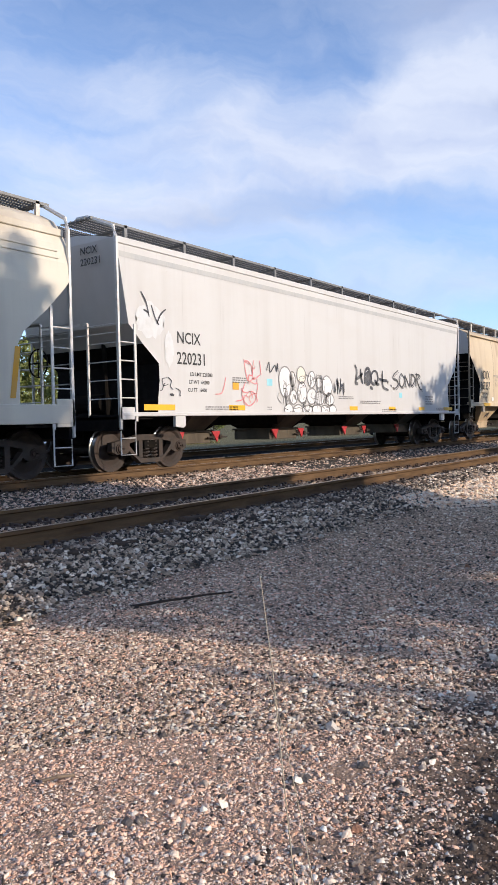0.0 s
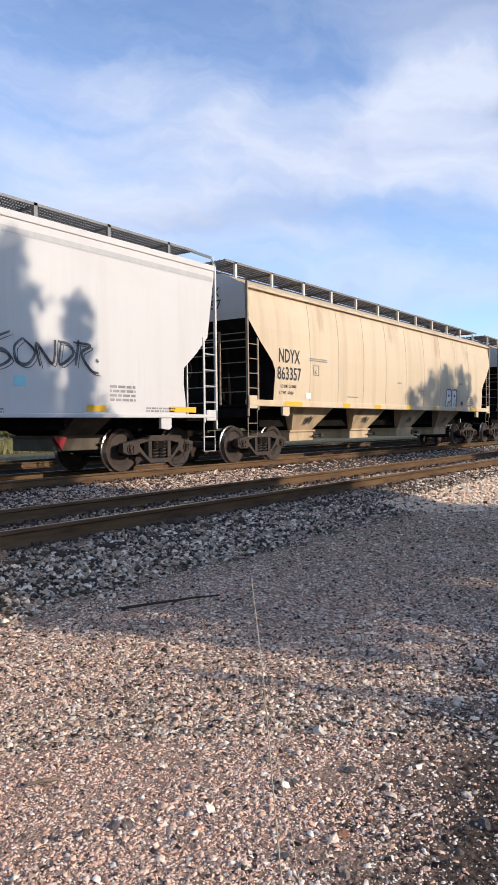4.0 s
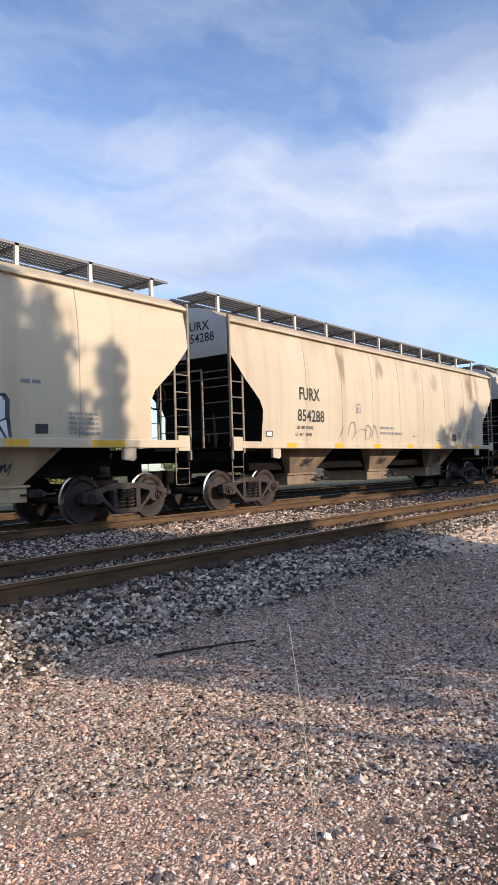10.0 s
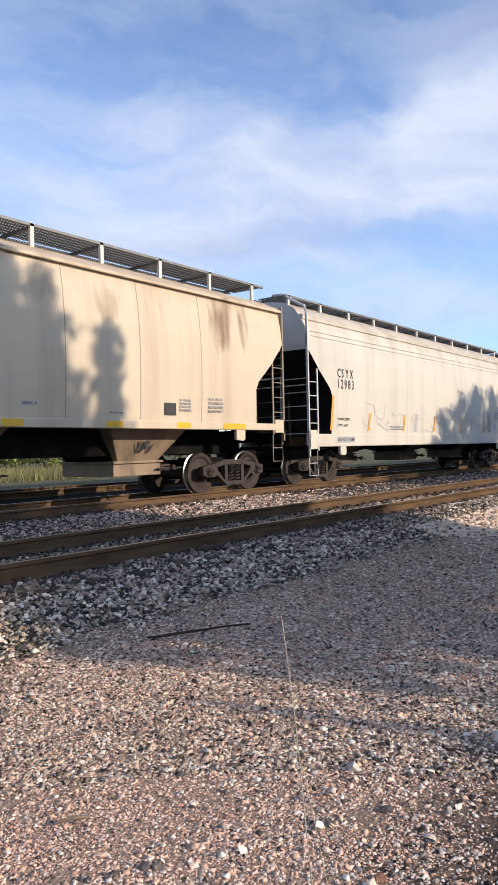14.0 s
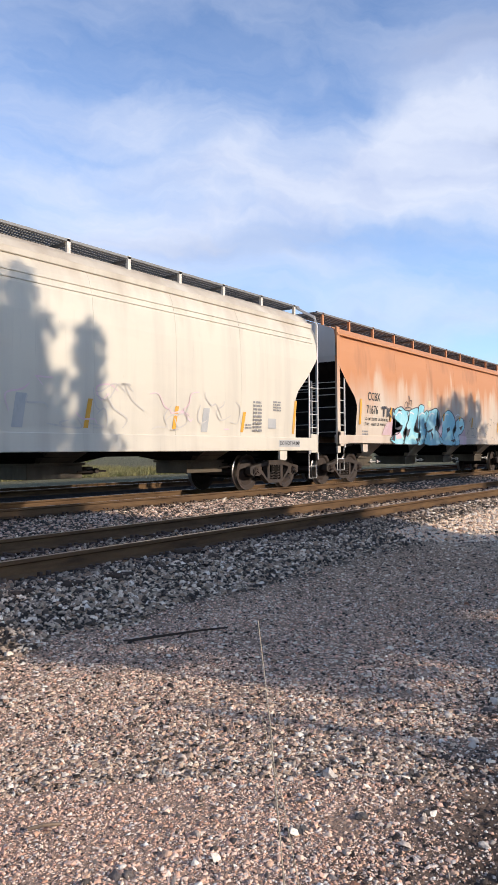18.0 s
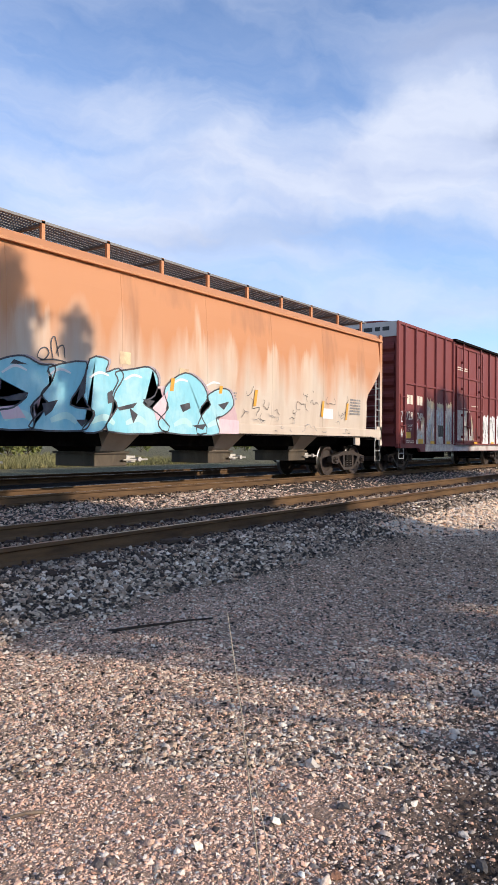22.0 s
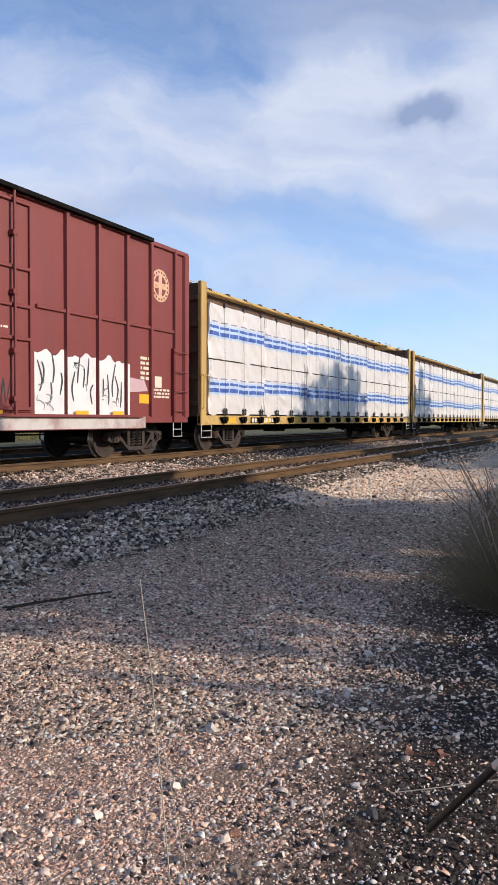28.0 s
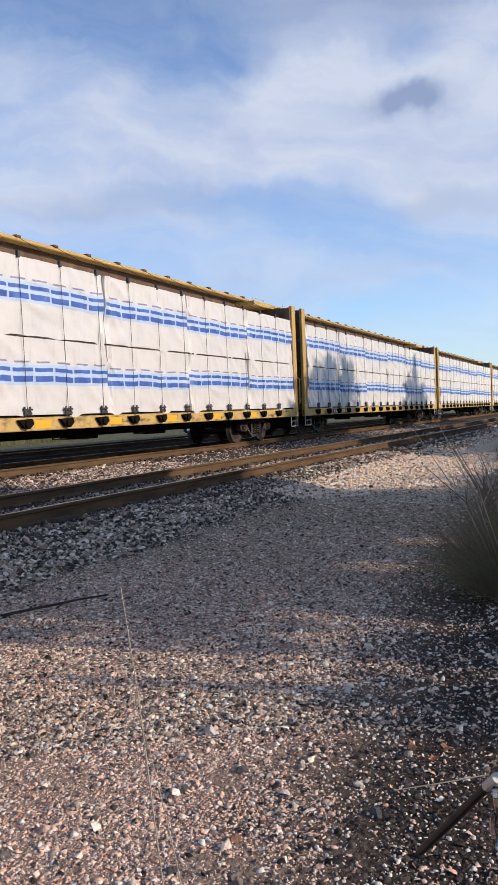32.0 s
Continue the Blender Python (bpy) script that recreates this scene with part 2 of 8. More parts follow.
def stained(m, colour, rows):
    """Old spills on a wagon's side: rows of place along it, height, half spans, strength."""
    nt = m.node_tree
    N, L = nt.nodes, nt.links
    b = N["Principled BSDF"]

    def op(kind, a, c, d=None, clamp=False):
        n = N.new("ShaderNodeMath")
        n.operation, n.use_clamp = kind, clamp
        for i, v in enumerate((a, c, d)):
            if isinstance(v, (int, float)):
                n.inputs[i].default_value = v
            elif v is not None:
                L.new(v, n.inputs[i])
        return n.outputs[0]
    tc = N.new("ShaderNodeTexCoord")
    sep = N.new("ShaderNodeSeparateXYZ")
    L.new(tc.outputs["Object"], sep.inputs[0])
    mp = N.new("ShaderNodeMapping")
    mp.inputs["Scale"].default_value = (5.0, 5.0, 0.7)
    L.new(tc.outputs["Object"], mp.inputs[0])
    n = N.new("ShaderNodeTexNoise")
    n.inputs["Scale"].default_value, n.inputs["Detail"].default_value = 1.0, 6.0
    L.new(mp.outputs[0], n.inputs["Vector"])
    sc = N.new("ShaderNodeSeparateColor")
    L.new(n.outputs["Color"], sc.inputs[0])
    total = None
    for x, z, rx, rz, w in rows:
        dx = op("DIVIDE", op("ADD", op("SUBTRACT", sep.outputs[0], x), op("MULTIPLY_ADD", sc.outputs[0], 1.8 * rx, -0.9 * rx)), rx)
        dz = op("DIVIDE", op("ADD", op("SUBTRACT", sep.outputs[2], z), op("MULTIPLY_ADD", sc.outputs[1], 2.2 * rz, -1.1 * rz)), rz)
        d = op("ADD", op("MULTIPLY", dx, dx), op("MULTIPLY", dz, dz))
        g = op("MULTIPLY", op("MULTIPLY_ADD", d, -1.0, 1.25, True), w)
        total = g if total is None else op("MAXIMUM", total, g)
    k = op("MULTIPLY", total, op("MULTIPLY_ADD", sc.outputs[2], 2.6, -0.6, True))
    x = N.new("ShaderNodeMix")
    x.data_type = "RGBA"
    x.inputs[7].default_value = (*colour, 1)
    L.new(k, x.inputs[0])
    L.new(b.inputs["Base Color"].links[0].from_socket, x.inputs[6])
    L.new(x.outputs[2], b.inputs["Base Color"])


M_white = wagon_paint("white_wagon_paint", (0.58, 0.57, 0.56), (0.50, 0.48, 0.46), (0.50, 0.46, 0.43))
M_tan = wagon_paint("tan_wagon_paint", (0.63, 0.515, 0.36), (0.44, 0.32, 0.20), (0.47, 0.38, 0.28), (0.34, 0.23, 0.14), (4.2, 6.6))
M_tan2 = wagon_paint("beige_wagon_paint", (0.63, 0.52, 0.375), (0.42, 0.30, 0.20), (0.44, 0.355, 0.265), (0.30, 0.19, 0.11), (4.0, 6.2))
M_pale = wagon_paint("pale_grey_wagon_paint", (0.645, 0.59, 0.49), (0.48, 0.43, 0.365), (0.43, 0.40, 0.36), (0.42, 0.35, 0.27), (3.9, 5.2))
M_rusty = wagon_paint("cream_wagon_paint_with_rust", (0.62, 0.52, 0.42), (0.45, 0.33, 0.24), (0.42, 0.35, 0.30), (0.54, 0.225, 0.088), (2.15, 3.45))
stained(M_tan2, (0.22, 0.13, 0.065), ((4.95, 3.75, 0.22, 0.55, 0.9), (7.25, 3.80, 0.24, 0.42, 0.75), (14.6, 3.70, 0.45, 0.62, 0.9), (15.4, 3.8, 0.22, 0.55, 0.8), (11.3, 3.72, 0.30, 0.40, 0.55), (9.7, 3.9, 0.4, 0.3, 0.35)))
stained(M_tan, (0.30, 0.19, 0.10), ((3.6, 3.9, 0.25, 0.4, 0.5), (8.4, 4.0, 0.3, 0.35, 0.4), (12.6, 3.9, 0.3, 0.45, 0.5), (15.8, 3.8, 0.35, 0.5, 0.5)))
stained(M_rusty, (0.64, 0.52, 0.40), ((9.0, 3.0, 0.40, 0.75, 0.8), (10.3, 2.9, 0.28, 0.65, 0.7), (4.5, 2.9, 0.45, 0.5, 0.7), (12.1, 2.8, 0.30, 0.65, 0.8), (13.8, 2.75, 0.40, 0.65, 0.8), (16.4, 2.6, 0.45, 0.5, 0.6), (2.6, 2.9, 0.35, 0.5, 0.6)))
stained(M_rusty, (0.36, 0.16, 0.075), ((6.95, 3.5, 0.24, 0.95, 0.7), (1.6, 3.8, 0.5, 0.5, 0.6), (11.2, 4.0, 0.8, 0.35, 0.6), (15.2, 3.7, 0.5, 0.6, 0.6), (8.3, 4.1, 0.6, 0.25, 0.5), (3.6, 3.9, 0.5, 0.4, 0.5), (17.2, 3.4, 0.3, 0.7, 0.6)))
M_maroon = wagon_paint("oxide_red_wagon_paint", (0.205, 0.037, 0.033), (0.150, 0.030, 0.028), (0.235, 0.062, 0.054))
M_yellow = wagon_paint("mustard_wagon_paint", (0.56, 0.36, 0.11), (0.35, 0.20, 0.06), (0.30, 0.18, 0.08))
M_sill_yellow = mat("grimy_mustard_sill_paint", (0.58, 0.38, 0.13), 0.65, 0, (((0.035, 0.028, 0.022), (1.6, 1.6, 5), 0.56, 0.66, 0.8), ((0.20, 0.10, 0.045), (6, 6, 9), 0.5, 0.7, 0.6)), 0.08, 30)
M_end = mat("grey_end_paint", (0.60, 0.575, 0.55), 0.6, 0, (((0.42, 0.40, 0.37), (1, 1, 0.4), 0.4, 0.75, 0.5),), 0.05, 20)
# near-black holds the deep shade under the wagons as well as paint and grime
M_black = mat("black_paint_with_shade", (0.010, 0.009, 0.009), 0.9, 0, (((0.035, 0.028, 0.024), (3, 3, 3), 0.48, 0.8, 0.6),), 0.08, 30)
M_under = mat("grimy_shaded_underframe", (0.010, 0.009, 0.008), 0.9, 0, (((0.030, 0.021, 0.015), (4, 4, 4), 0.5, 0.8, 0.6),), 0.1, 40)
M_steel = mat("dusty_cast_steel", (0.036, 0.028, 0.024), 0.75, 0.1, (((0.07, 0.043, 0.03), (5, 5, 5), 0.42, 0.7, 0.7), ((0.05, 0.045, 0.04), (11, 11, 11), 0.5, 0.7, 0.6)), 0.15, 50)
M_wheel = mat("rusty_wheel_steel", (0.032, 0.022, 0.018), 0.7, 0.1, (((0.06, 0.036, 0.026), (6, 6, 6), 0.42, 0.7, 0.7),), 0.1, 40)
M_tread = mat("polished_tread", (0.55, 0.52, 0.50), 0.28, 1.0, (((0.3, 0.25, 0.2), (9, 9, 9), 0.5, 0.8, 0.5),))
M_rail_side = mat("rusty_rail", (0.150, 0.094, 0.052), 0.9, 0.0, (((0.055, 0.036, 0.026), (1.5, 8, 8), 0.40, 0.70, 0.8), ((0.17, 0.105, 0.062), (0.6, 30, 30), 0.5, 0.8, 0.5)), 0.12, 60)
M_rail_top = mat("worn_rail_head", (0.46, 0.33, 0.23), 0.42, 0.7, (((0.18, 0.12, 0.09), (2, 20, 20), 0.45, 0.75, 0.6),))
M_bars = mat("galvanised_rungs", (0.66, 0.64, 0.61), 0.5, 0.3, (((0.3, 0.26, 0.22), (6, 6, 6), 0.5, 0.8, 0.6),))
M_bars_tan = mat("dusty_tan_rungs", (0.30, 0.24, 0.17), 0.6, 0.1, (((0.10, 0.08, 0.06), (6, 6, 6), 0.45, 0.75, 0.7),))
M_walk = mat("galvanised_walkway_grating", (0.20, 0.20, 0.20), 0.6, 0.4, (((0.1, 0.09, 0.08), (5, 5, 5), 0.5, 0.8, 0.6),))
M_letter = mat("black_lettering", (0.03, 0.03, 0.03), 0.6, 0, (((0.12, 0.11, 0.1), (6, 6, 6), 0.55, 0.8, 0.6),))
M_pale_letter = mat("cream_lettering", (0.75, 0.68, 0.55), 0.6, 0, (((0.5, 0.3, 0.25), (8, 8, 8), 0.55, 0.8, 0.6),))
M_reflect = mat("yellow_reflective_tape", (0.80, 0.45, 0.03), 0.45, 0, (((0.5, 0.3, 0.05), (6, 6, 6), 0.5, 0.8, 0.5),))
M_red = mat("red_gate_paint", (0.50, 0.03, 0.04), 0.5, 0, (((0.2, 0.03, 0.03), (9, 9, 9), 0.45, 0.75, 0.6),))
M_wrap = mat("white_plastic_wrap", (0.70, 0.665, 0.64), 0.38, 0, (((0.60, 0.59, 0.60), (1.2, 1.2, 1.2), 0.45, 0.75, 0.5), ((0.50, 0.49, 0.50), (7, 7, 1.5), 0.58, 0.72, 0.5)), 0.8, 3.6)
M_blue = mat("printed_blue_band", (0.06, 0.125, 0.42), 0.4, 0, (((0.10, 0.2, 0.5), (6, 6, 6), 0.5, 0.8, 0.4),), 0.3, 5.0)
M_mark = mat("printed_grey_blue_mark", (0.24, 0.25, 0.42), 0.4, 0, (((0.45, 0.45, 0.55), (14, 14, 14), 0.5, 0.7, 0.7),), 0.3, 5.0)
M_ltblue = mat("printed_pale_blue_band", (0.48, 0.60, 0.80), 0.4, 0, (((0.6, 0.7, 0.85), (3, 3, 3), 0.5, 0.8, 0.5),), 0.3, 5.0)
M_strap = mat("dark_tie_down_cable", (0.06, 0.06, 0.062), 0.5, 0.5)
M_tie = mat("weathered_sleeper_wood", (0.10, 0.075, 0.06), 0.9, 0, (((0.05, 0.04, 0.035), (3, 30, 30), 0.4, 0.7, 0.8),), 0.4, 40, random_tint=0.25)
M_spike = mat("rusty_rail_anchor", (0.07, 0.045, 0.035), 0.85)
M_bark = mat("grey_bark", (0.12, 0.09, 0.07), 0.9, 0, (((0.06, 0.045, 0.035), (12, 12, 3), 0.4, 0.7, 0.8),), 0.6, 30)
M_needles = mat("dark_conifer_needles", (0.045, 0.075, 0.03), 0.7, 0, (((0.07, 0.09, 0.035), (2, 2, 2), 0.45, 0.7, 0.7),), island=0.3)
M_dry = mat("dry_grass", (0.30, 0.25, 0.14), 0.8, 0, (((0.16, 0.17, 0.07), (1.5, 1.5, 4), 0.40, 0.65, 0.9),), island=0.35)
M_field = mat("tall_field_grass", (0.25, 0.22, 0.09), 0.85, 0, (((0.13, 0.14, 0.05), (0.7, 0.7, 2), 0.42, 0.65, 0.9),), island=0.3)
M_bushdry = mat("dry_shrub_blades", (0.26, 0.19, 0.12), 0.8, 0, (((0.15, 0.10, 0.065), (4, 4, 2), 0.42, 0.65, 0.9),), island=0.35)
M_bushleaf = mat("grey_green_shrub_blades", (0.15, 0.165, 0.085), 0.8, 0, (((0.26, 0.20, 0.125), (3, 3, 2), 0.42, 0.65, 0.9),), island=0.35)
M_chain = mat("galvanised_chain", (0.46, 0.45, 0.44), 0.2, 1.0, (((0.05, 0.042, 0.036), (40, 40, 40), 0.46, 0.6, 0.85),))
M_rod = mat("dark_iron_rod", (0.007, 0.008, 0.010), 0.5, 0.0, (((0.018, 0.017, 0.017), (30, 30, 30), 0.5, 0.7, 0.7),))
M_leaf = mat("fallen_leaf", (0.50, 0.22, 0.12), 0.8, 0, (((0.3, 0.12, 0.06), (40, 40, 40), 0.4, 0.7, 0.7),))
M_twig = mat("bare_twig", (0.22, 0.16, 0.11), 0.85, 0, (((0.1, 0.07, 0.05), (30, 30, 30), 0.4, 0.7, 0.7),))
M_ground = mat("gravelly_earth", (0.45, 0.315, 0.23), 0.95, 0, (
    ((0.44, 0.30, 0.215), (0.8, 0.8, 0.8), 0.4, 0.7, 0.7), ((0.10, 0.078, 0.064), (26, 26, 26), 0.45, 0.65, 0.6),
    ((0.34, 0.28, 0.24), (60, 60, 60), 0.58, 0.66, 0.8), ((0.03, 0.025, 0.022), (45, 45, 45), 0.60, 0.68, 0.8)), 0.9, 55.0)
M_gravel = stone_mat("tan_gravel", ((0.0, (0.95, 0.61, 0.435)), (0.28, (0.97, 0.715, 0.55)), (0.50, (0.80, 0.49, 0.345)), (0.65, (0.34, 0.235, 0.18)),
                                    (0.69, (0.97, 0.79, 0.65)), (0.84, (0.08, 0.063, 0.053)), (0.89, (0.93, 0.83, 0.72)), (0.94, (0.64, 0.35, 0.235))))
M_verge = stone_mat("grey_brown_grit", ((0.0, (0.62, 0.445, 0.32)), (0.22, (0.38, 0.28, 0.205)), (0.40, (0.11, 0.086, 0.066)), (0.54, (0.78, 0.60, 0.44)), (0.70, (0.04, 0.033, 0.027)), (0.80, (0.94, 0.82, 0.66)), (0.95, (0.50, 0.29, 0.19))))
M_crumb = stone_mat("dark_soil_crumb", ((0.0, (0.055, 0.043, 0.036)), (0.3, (0.085, 0.066, 0.054)), (0.55, (0.028, 0.023, 0.020)), (0.75, (0.095, 0.075, 0.06)), (0.95, (0.30, 0.25, 0.21))))
M_loose = stone_mat("stone_chips", ((0.0, (0.76, 0.62, 0.50)), (0.18, (0.40, 0.34, 0.285)), (0.36, (0.90, 0.81, 0.68)), (0.50, (0.10, 0.085, 0.075)), (0.72, (0.20, 0.165, 0.14)), (0.84, (0.66, 0.44, 0.31)), (0.94, (0.93, 0.87, 0.77))))
M_chip = stone_mat("pale_stone_chips", ((0.0, (0.82, 0.70, 0.58)), (0.30, (0.92, 0.83, 0.72)), (0.52, (0.60, 0.50, 0.42)), (0.66, (0.95, 0.88, 0.79)), (0.80, (0.78, 0.55, 0.42)), (0.9, (0.30, 0.25, 0.21))))
M_cross = stone_mat("cream_crushed_stone", ((0.0, (0.94, 0.67, 0.46)), (0.28, (0.97, 0.77, 0.58)), (0.50, (0.80, 0.55, 0.38)), (0.63, (0.34, 0.24, 0.175)), (0.70, (0.97, 0.82, 0.66)), (0.84, (0.10, 0.08, 0.064)), (0.90, (0.93, 0.83, 0.70))))
M_between = stone_mat("pinkish_crushed_stone", ((0.0, (0.66, 0.47, 0.36)), (0.22, (0.84, 0.64, 0.51)), (0.42, (0.16, 0.12, 0.095)), (0.52, (0.92, 0.77, 0.64)), (0.66, (0.46, 0.31, 0.23)), (0.80, (0.08, 0.063, 0.052)), (0.90, (0.74, 0.50, 0.38))))
M_ballast = stone_mat("grey_ballast", ((0.0, (0.38, 0.29, 0.215)), (0.20, (0.57, 0.455, 0.345)), (0.36, (0.12, 0.094, 0.073)), (0.54, (0.84, 0.70, 0.55)),
                                       (0.65, (0.05, 0.041, 0.034)), (0.82, (0.44, 0.31, 0.215)), (0.93, (0.94, 0.83, 0.70))))
M_ballast_oily = stone_mat("oily_brown_ballast", ((0.0, (0.25, 0.19, 0.145)), (0.22, (0.42, 0.335, 0.26)), (0.42, (0.085, 0.067, 0.055)), (0.60, (0.64, 0.53, 0.43)), (0.70, (0.04, 0.033, 0.028)), (0.86, (0.34, 0.225, 0.155))))








def ground_zones(m):
    """Bare dark soil by the shrub, grey ballast bed under the tracks, a near-black strip holding the train's shade and
    a grassy field beyond.
    """
    nt = m.node_tree
    N, L = nt.nodes, nt.links
    b = N["Principled BSDF"]
    tc = N.new("ShaderNodeTexCoord")
    sep = N.new("ShaderNodeSeparateXYZ")
    L.new(tc.outputs["Object"], sep.inputs[0])
    n = N.new("ShaderNodeTexNoise")
    n.inputs["Scale"].default_value, n.inputs["Detail"].default_value = 1.6, 6.0
    L.new(tc.outputs["Object"], n.inputs["Vector"])
    w = N.new("ShaderNodeMath")
    w.operation = "MULTIPLY_ADD"
    w.inputs[1].default_value, w.inputs[2].default_value = 0.7, -0.35
    L.new(n.outputs["Fac"], w.inputs[0])
    yy = N.new("ShaderNodeMath")
    yy.operation = "ADD"
    L.new(sep.outputs[1], yy.inputs[0])
    L.new(w.outputs[0], yy.inputs[1])
    slant = N.new("ShaderNodeMath")
    slant.operation = "MULTIPLY_ADD"
    slant.inputs[1].default_value = -0.10
    L.new(sep.outputs[0], slant.inputs[0])
    L.new(yy.outputs[0], slant.inputs[2])
    v = N.new("ShaderNodeTexVoronoi")
    v.inputs["Scale"].default_value = 17.0
    L.new(tc.outputs["Object"], v.inputs["Vector"])
    vr = N.new("ShaderNodeValToRGB")
    for i, c in enumerate(((0.03, 0.027, 0.024), (0.16, 0.14, 0.12))):
        vr.color_ramp.elements[i].color = (*c, 1)
    L.new(v.outputs["Color"], vr.inputs[0])
    v2 = N.new("ShaderNodeTexVoronoi")
    v2.inputs["Scale"].default_value = 70.0
    L.new(tc.outputs["Object"], v2.inputs["Vector"])
    grit = N.new("ShaderNodeValToRGB")
    for i, c in enumerate(((0.15, 0.14, 0.13), (1.5, 1.5, 1.5))):
        grit.color_ramp.elements[i].color = (*c, 1)
    L.new(v2.outputs["Color"], grit.inputs[0])
    col = b.inputs["Base Color"].links[0].from_socket
    # from y 12.8 the train's shadow is put into the ground colour
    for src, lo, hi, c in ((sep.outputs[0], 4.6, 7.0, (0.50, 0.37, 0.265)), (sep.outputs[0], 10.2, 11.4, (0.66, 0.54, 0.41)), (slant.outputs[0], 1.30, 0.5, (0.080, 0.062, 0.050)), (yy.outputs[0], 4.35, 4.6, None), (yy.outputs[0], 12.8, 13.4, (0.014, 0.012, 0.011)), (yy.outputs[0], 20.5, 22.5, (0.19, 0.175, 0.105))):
        r = N.new("ShaderNodeMapRange")
        r.inputs[1].default_value, r.inputs[2].default_value = lo, hi
        L.new(src, r.inputs[0])
        x = N.new("ShaderNodeMix")
        x.data_type = "RGBA"
        L.new(r.outputs[0], x.inputs[0])
        L.new(col, x.inputs[6])
        if c:
            # grit: every grain its own shade
            k = N.new("ShaderNodeMix")
            k.data_type, k.blend_type = "RGBA", "MULTIPLY"
            k.inputs[0].default_value = 1.0
            k.inputs[6].default_value = (*c, 1)
            L.new(grit.outputs[0], k.inputs[7])
            L.new(k.outputs[2], x.inputs[7])
        else:
            L.new(vr.outputs[0], x.inputs[7])
        col = x.outputs[2]
    L.new(col, b.inputs["Base Color"])


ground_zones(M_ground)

# grimy brown dimmed further for the shade on bay faces below the sill
M_grime_shade = mat("brown_grime_and_shade", (0.10, 0.078, 0.055), 0.7, 0, (((0.035, 0.028, 0.022), (2, 2, 1), 0.42, 0.7, 0.8), ((0.17, 0.14, 0.09), (5, 5, 2), 0.55, 0.8, 0.6)), 0.1, 20)
M_grime_tan = mat("stained_tan_sheet", (0.55, 0.42, 0.27), 0.7, 0, (((0.20, 0.14, 0.09), (2, 2, 0.8), 0.45, 0.75, 0.8), ((0.42, 0.33, 0.24), (5, 5, 2), 0.55, 0.8, 0.6)), 0.1, 20)
M_grime_brown = mat("oily_brown_sheet", (0.30, 0.215, 0.14), 0.7, 0, (((0.07, 0.048, 0.034), (2, 2, 0.8), 0.42, 0.72, 0.8), ((0.32, 0.23, 0.15), (5, 5, 2), 0.55, 0.8, 0.6)), 0.1, 20)
M_post = mat("pale_board_post", (0.66, 0.62, 0.55), 0.6, 0, (((0.42, 0.34, 0.26), (6, 6, 3), 0.5, 0.8, 0.6),))
M_seam = mat("weathered_weld", (0.38, 0.30, 0.22), 0.8, 0, (((0.45, 0.36, 0.27), (3, 3, 2), 0.45, 0.7, 0.8),))


# ---------------------------------------------------------------- building helpers
def part(name, bm, material, parent=None, label="", smooth=False):
    """Link a bmesh (or a finished mesh) as one object, under a thing or a part."""
    if isinstance(bm, bmesh.types.BMesh):
        me = bpy.data.meshes.new(name)
        bmesh.ops.recalc_face_normals(bm, faces=bm.faces)
        bm.to_mesh(me)
        bm.free()
        for mm in (material if isinstance(material, (list, tuple)) else [material]):
            me.materials.append(mm)
        if smooth:
            for p in me.polygons:
                p.use_smooth = True
    else:
        me = bm
    ob = new(name, me)
    if parent is not None:
        ob.parent = parent
    if label:
        ob["label"] = label
    return ob


def empty(name, label, category, group="", at=(0, 0, 0)):
    e = new(name)
    e.location = at
    return tagged(e, label, category, group)


def box(bm, x0, x1, y0, y1, z0, z1, bevel=0.0, mi=0):
    vs = [bm.verts.new(p) for p in ((x0, y0, z0), (x1, y0, z0), (x1, y1, z0), (x0, y1, z0), (x0, y0, z1), (x1, y0, z1), (x1, y1, z1), (x0, y1, z1))]
    fs = [bm.faces.new([vs[i] for i in q]) for q in ((0, 3, 2, 1), (4, 5, 6, 7), (0, 1, 5, 4), (1, 2, 6, 5), (2, 3, 7, 6), (3, 0, 4, 7))]
    for f in fs:
        f.material_index = mi
    if bevel:
        es = list({e for f in fs for e in f.edges})
        bmesh.ops.bevel(bm, geom=es, offset=bevel, segments=1, affect="EDGES")
    return bm


def tube(bm, pts, r, n=6, mi=0, r_end=None):
    """A round bar along points."""
    rings = []
    pts = [Vector(p) for p in pts]
    for i, p in enumerate(pts):
        a = pts[min(i + 1, len(pts) - 1)] - pts[max(i - 1, 0)]
        a.normalize()
        s = a.cross(Vector((0, 0, 1)) if abs(a.z) < 0.9 else Vector((1, 0, 0))).normalized()
        u = a.cross(s)
        rr = r if r_end is None else r + (r_end - r) * i / (len(pts) - 1)
        rings.append([bm.verts.new(p + rr * (math.cos(2 * math.pi * k / n) * s + math.sin(2 * math.pi * k / n) * u)) for k in range(n)])
    for a, b in zip(rings, rings[1:]):
        for k in range(n):
            f = bm.faces.new((a[k], a[(k + 1) % n], b[(k + 1) % n], b[k]))
            f.material_index = mi
    for ring in (rings[0][::-1], rings[-1]):
        bm.faces.new(ring).material_index = mi
    return bm


def prism(bm, poly, y0, y1, mi=0):
    """A polygon in x, z pushed from y0 to y1."""
    a = [bm.verts.new((x, y0, z)) for x, z in poly]
    b = [bm.verts.new((x, y1, z)) for x, z in poly]
    fs = [bm.faces.new(a), bm.faces.new(b[::-1])]
    for i in range(len(poly)):
        j = (i + 1) % len(poly)
        fs.append(bm.faces.new((a[j], a[i], b[i], b[j])))
    for f in fs:
        f.material_index = mi
    return bm


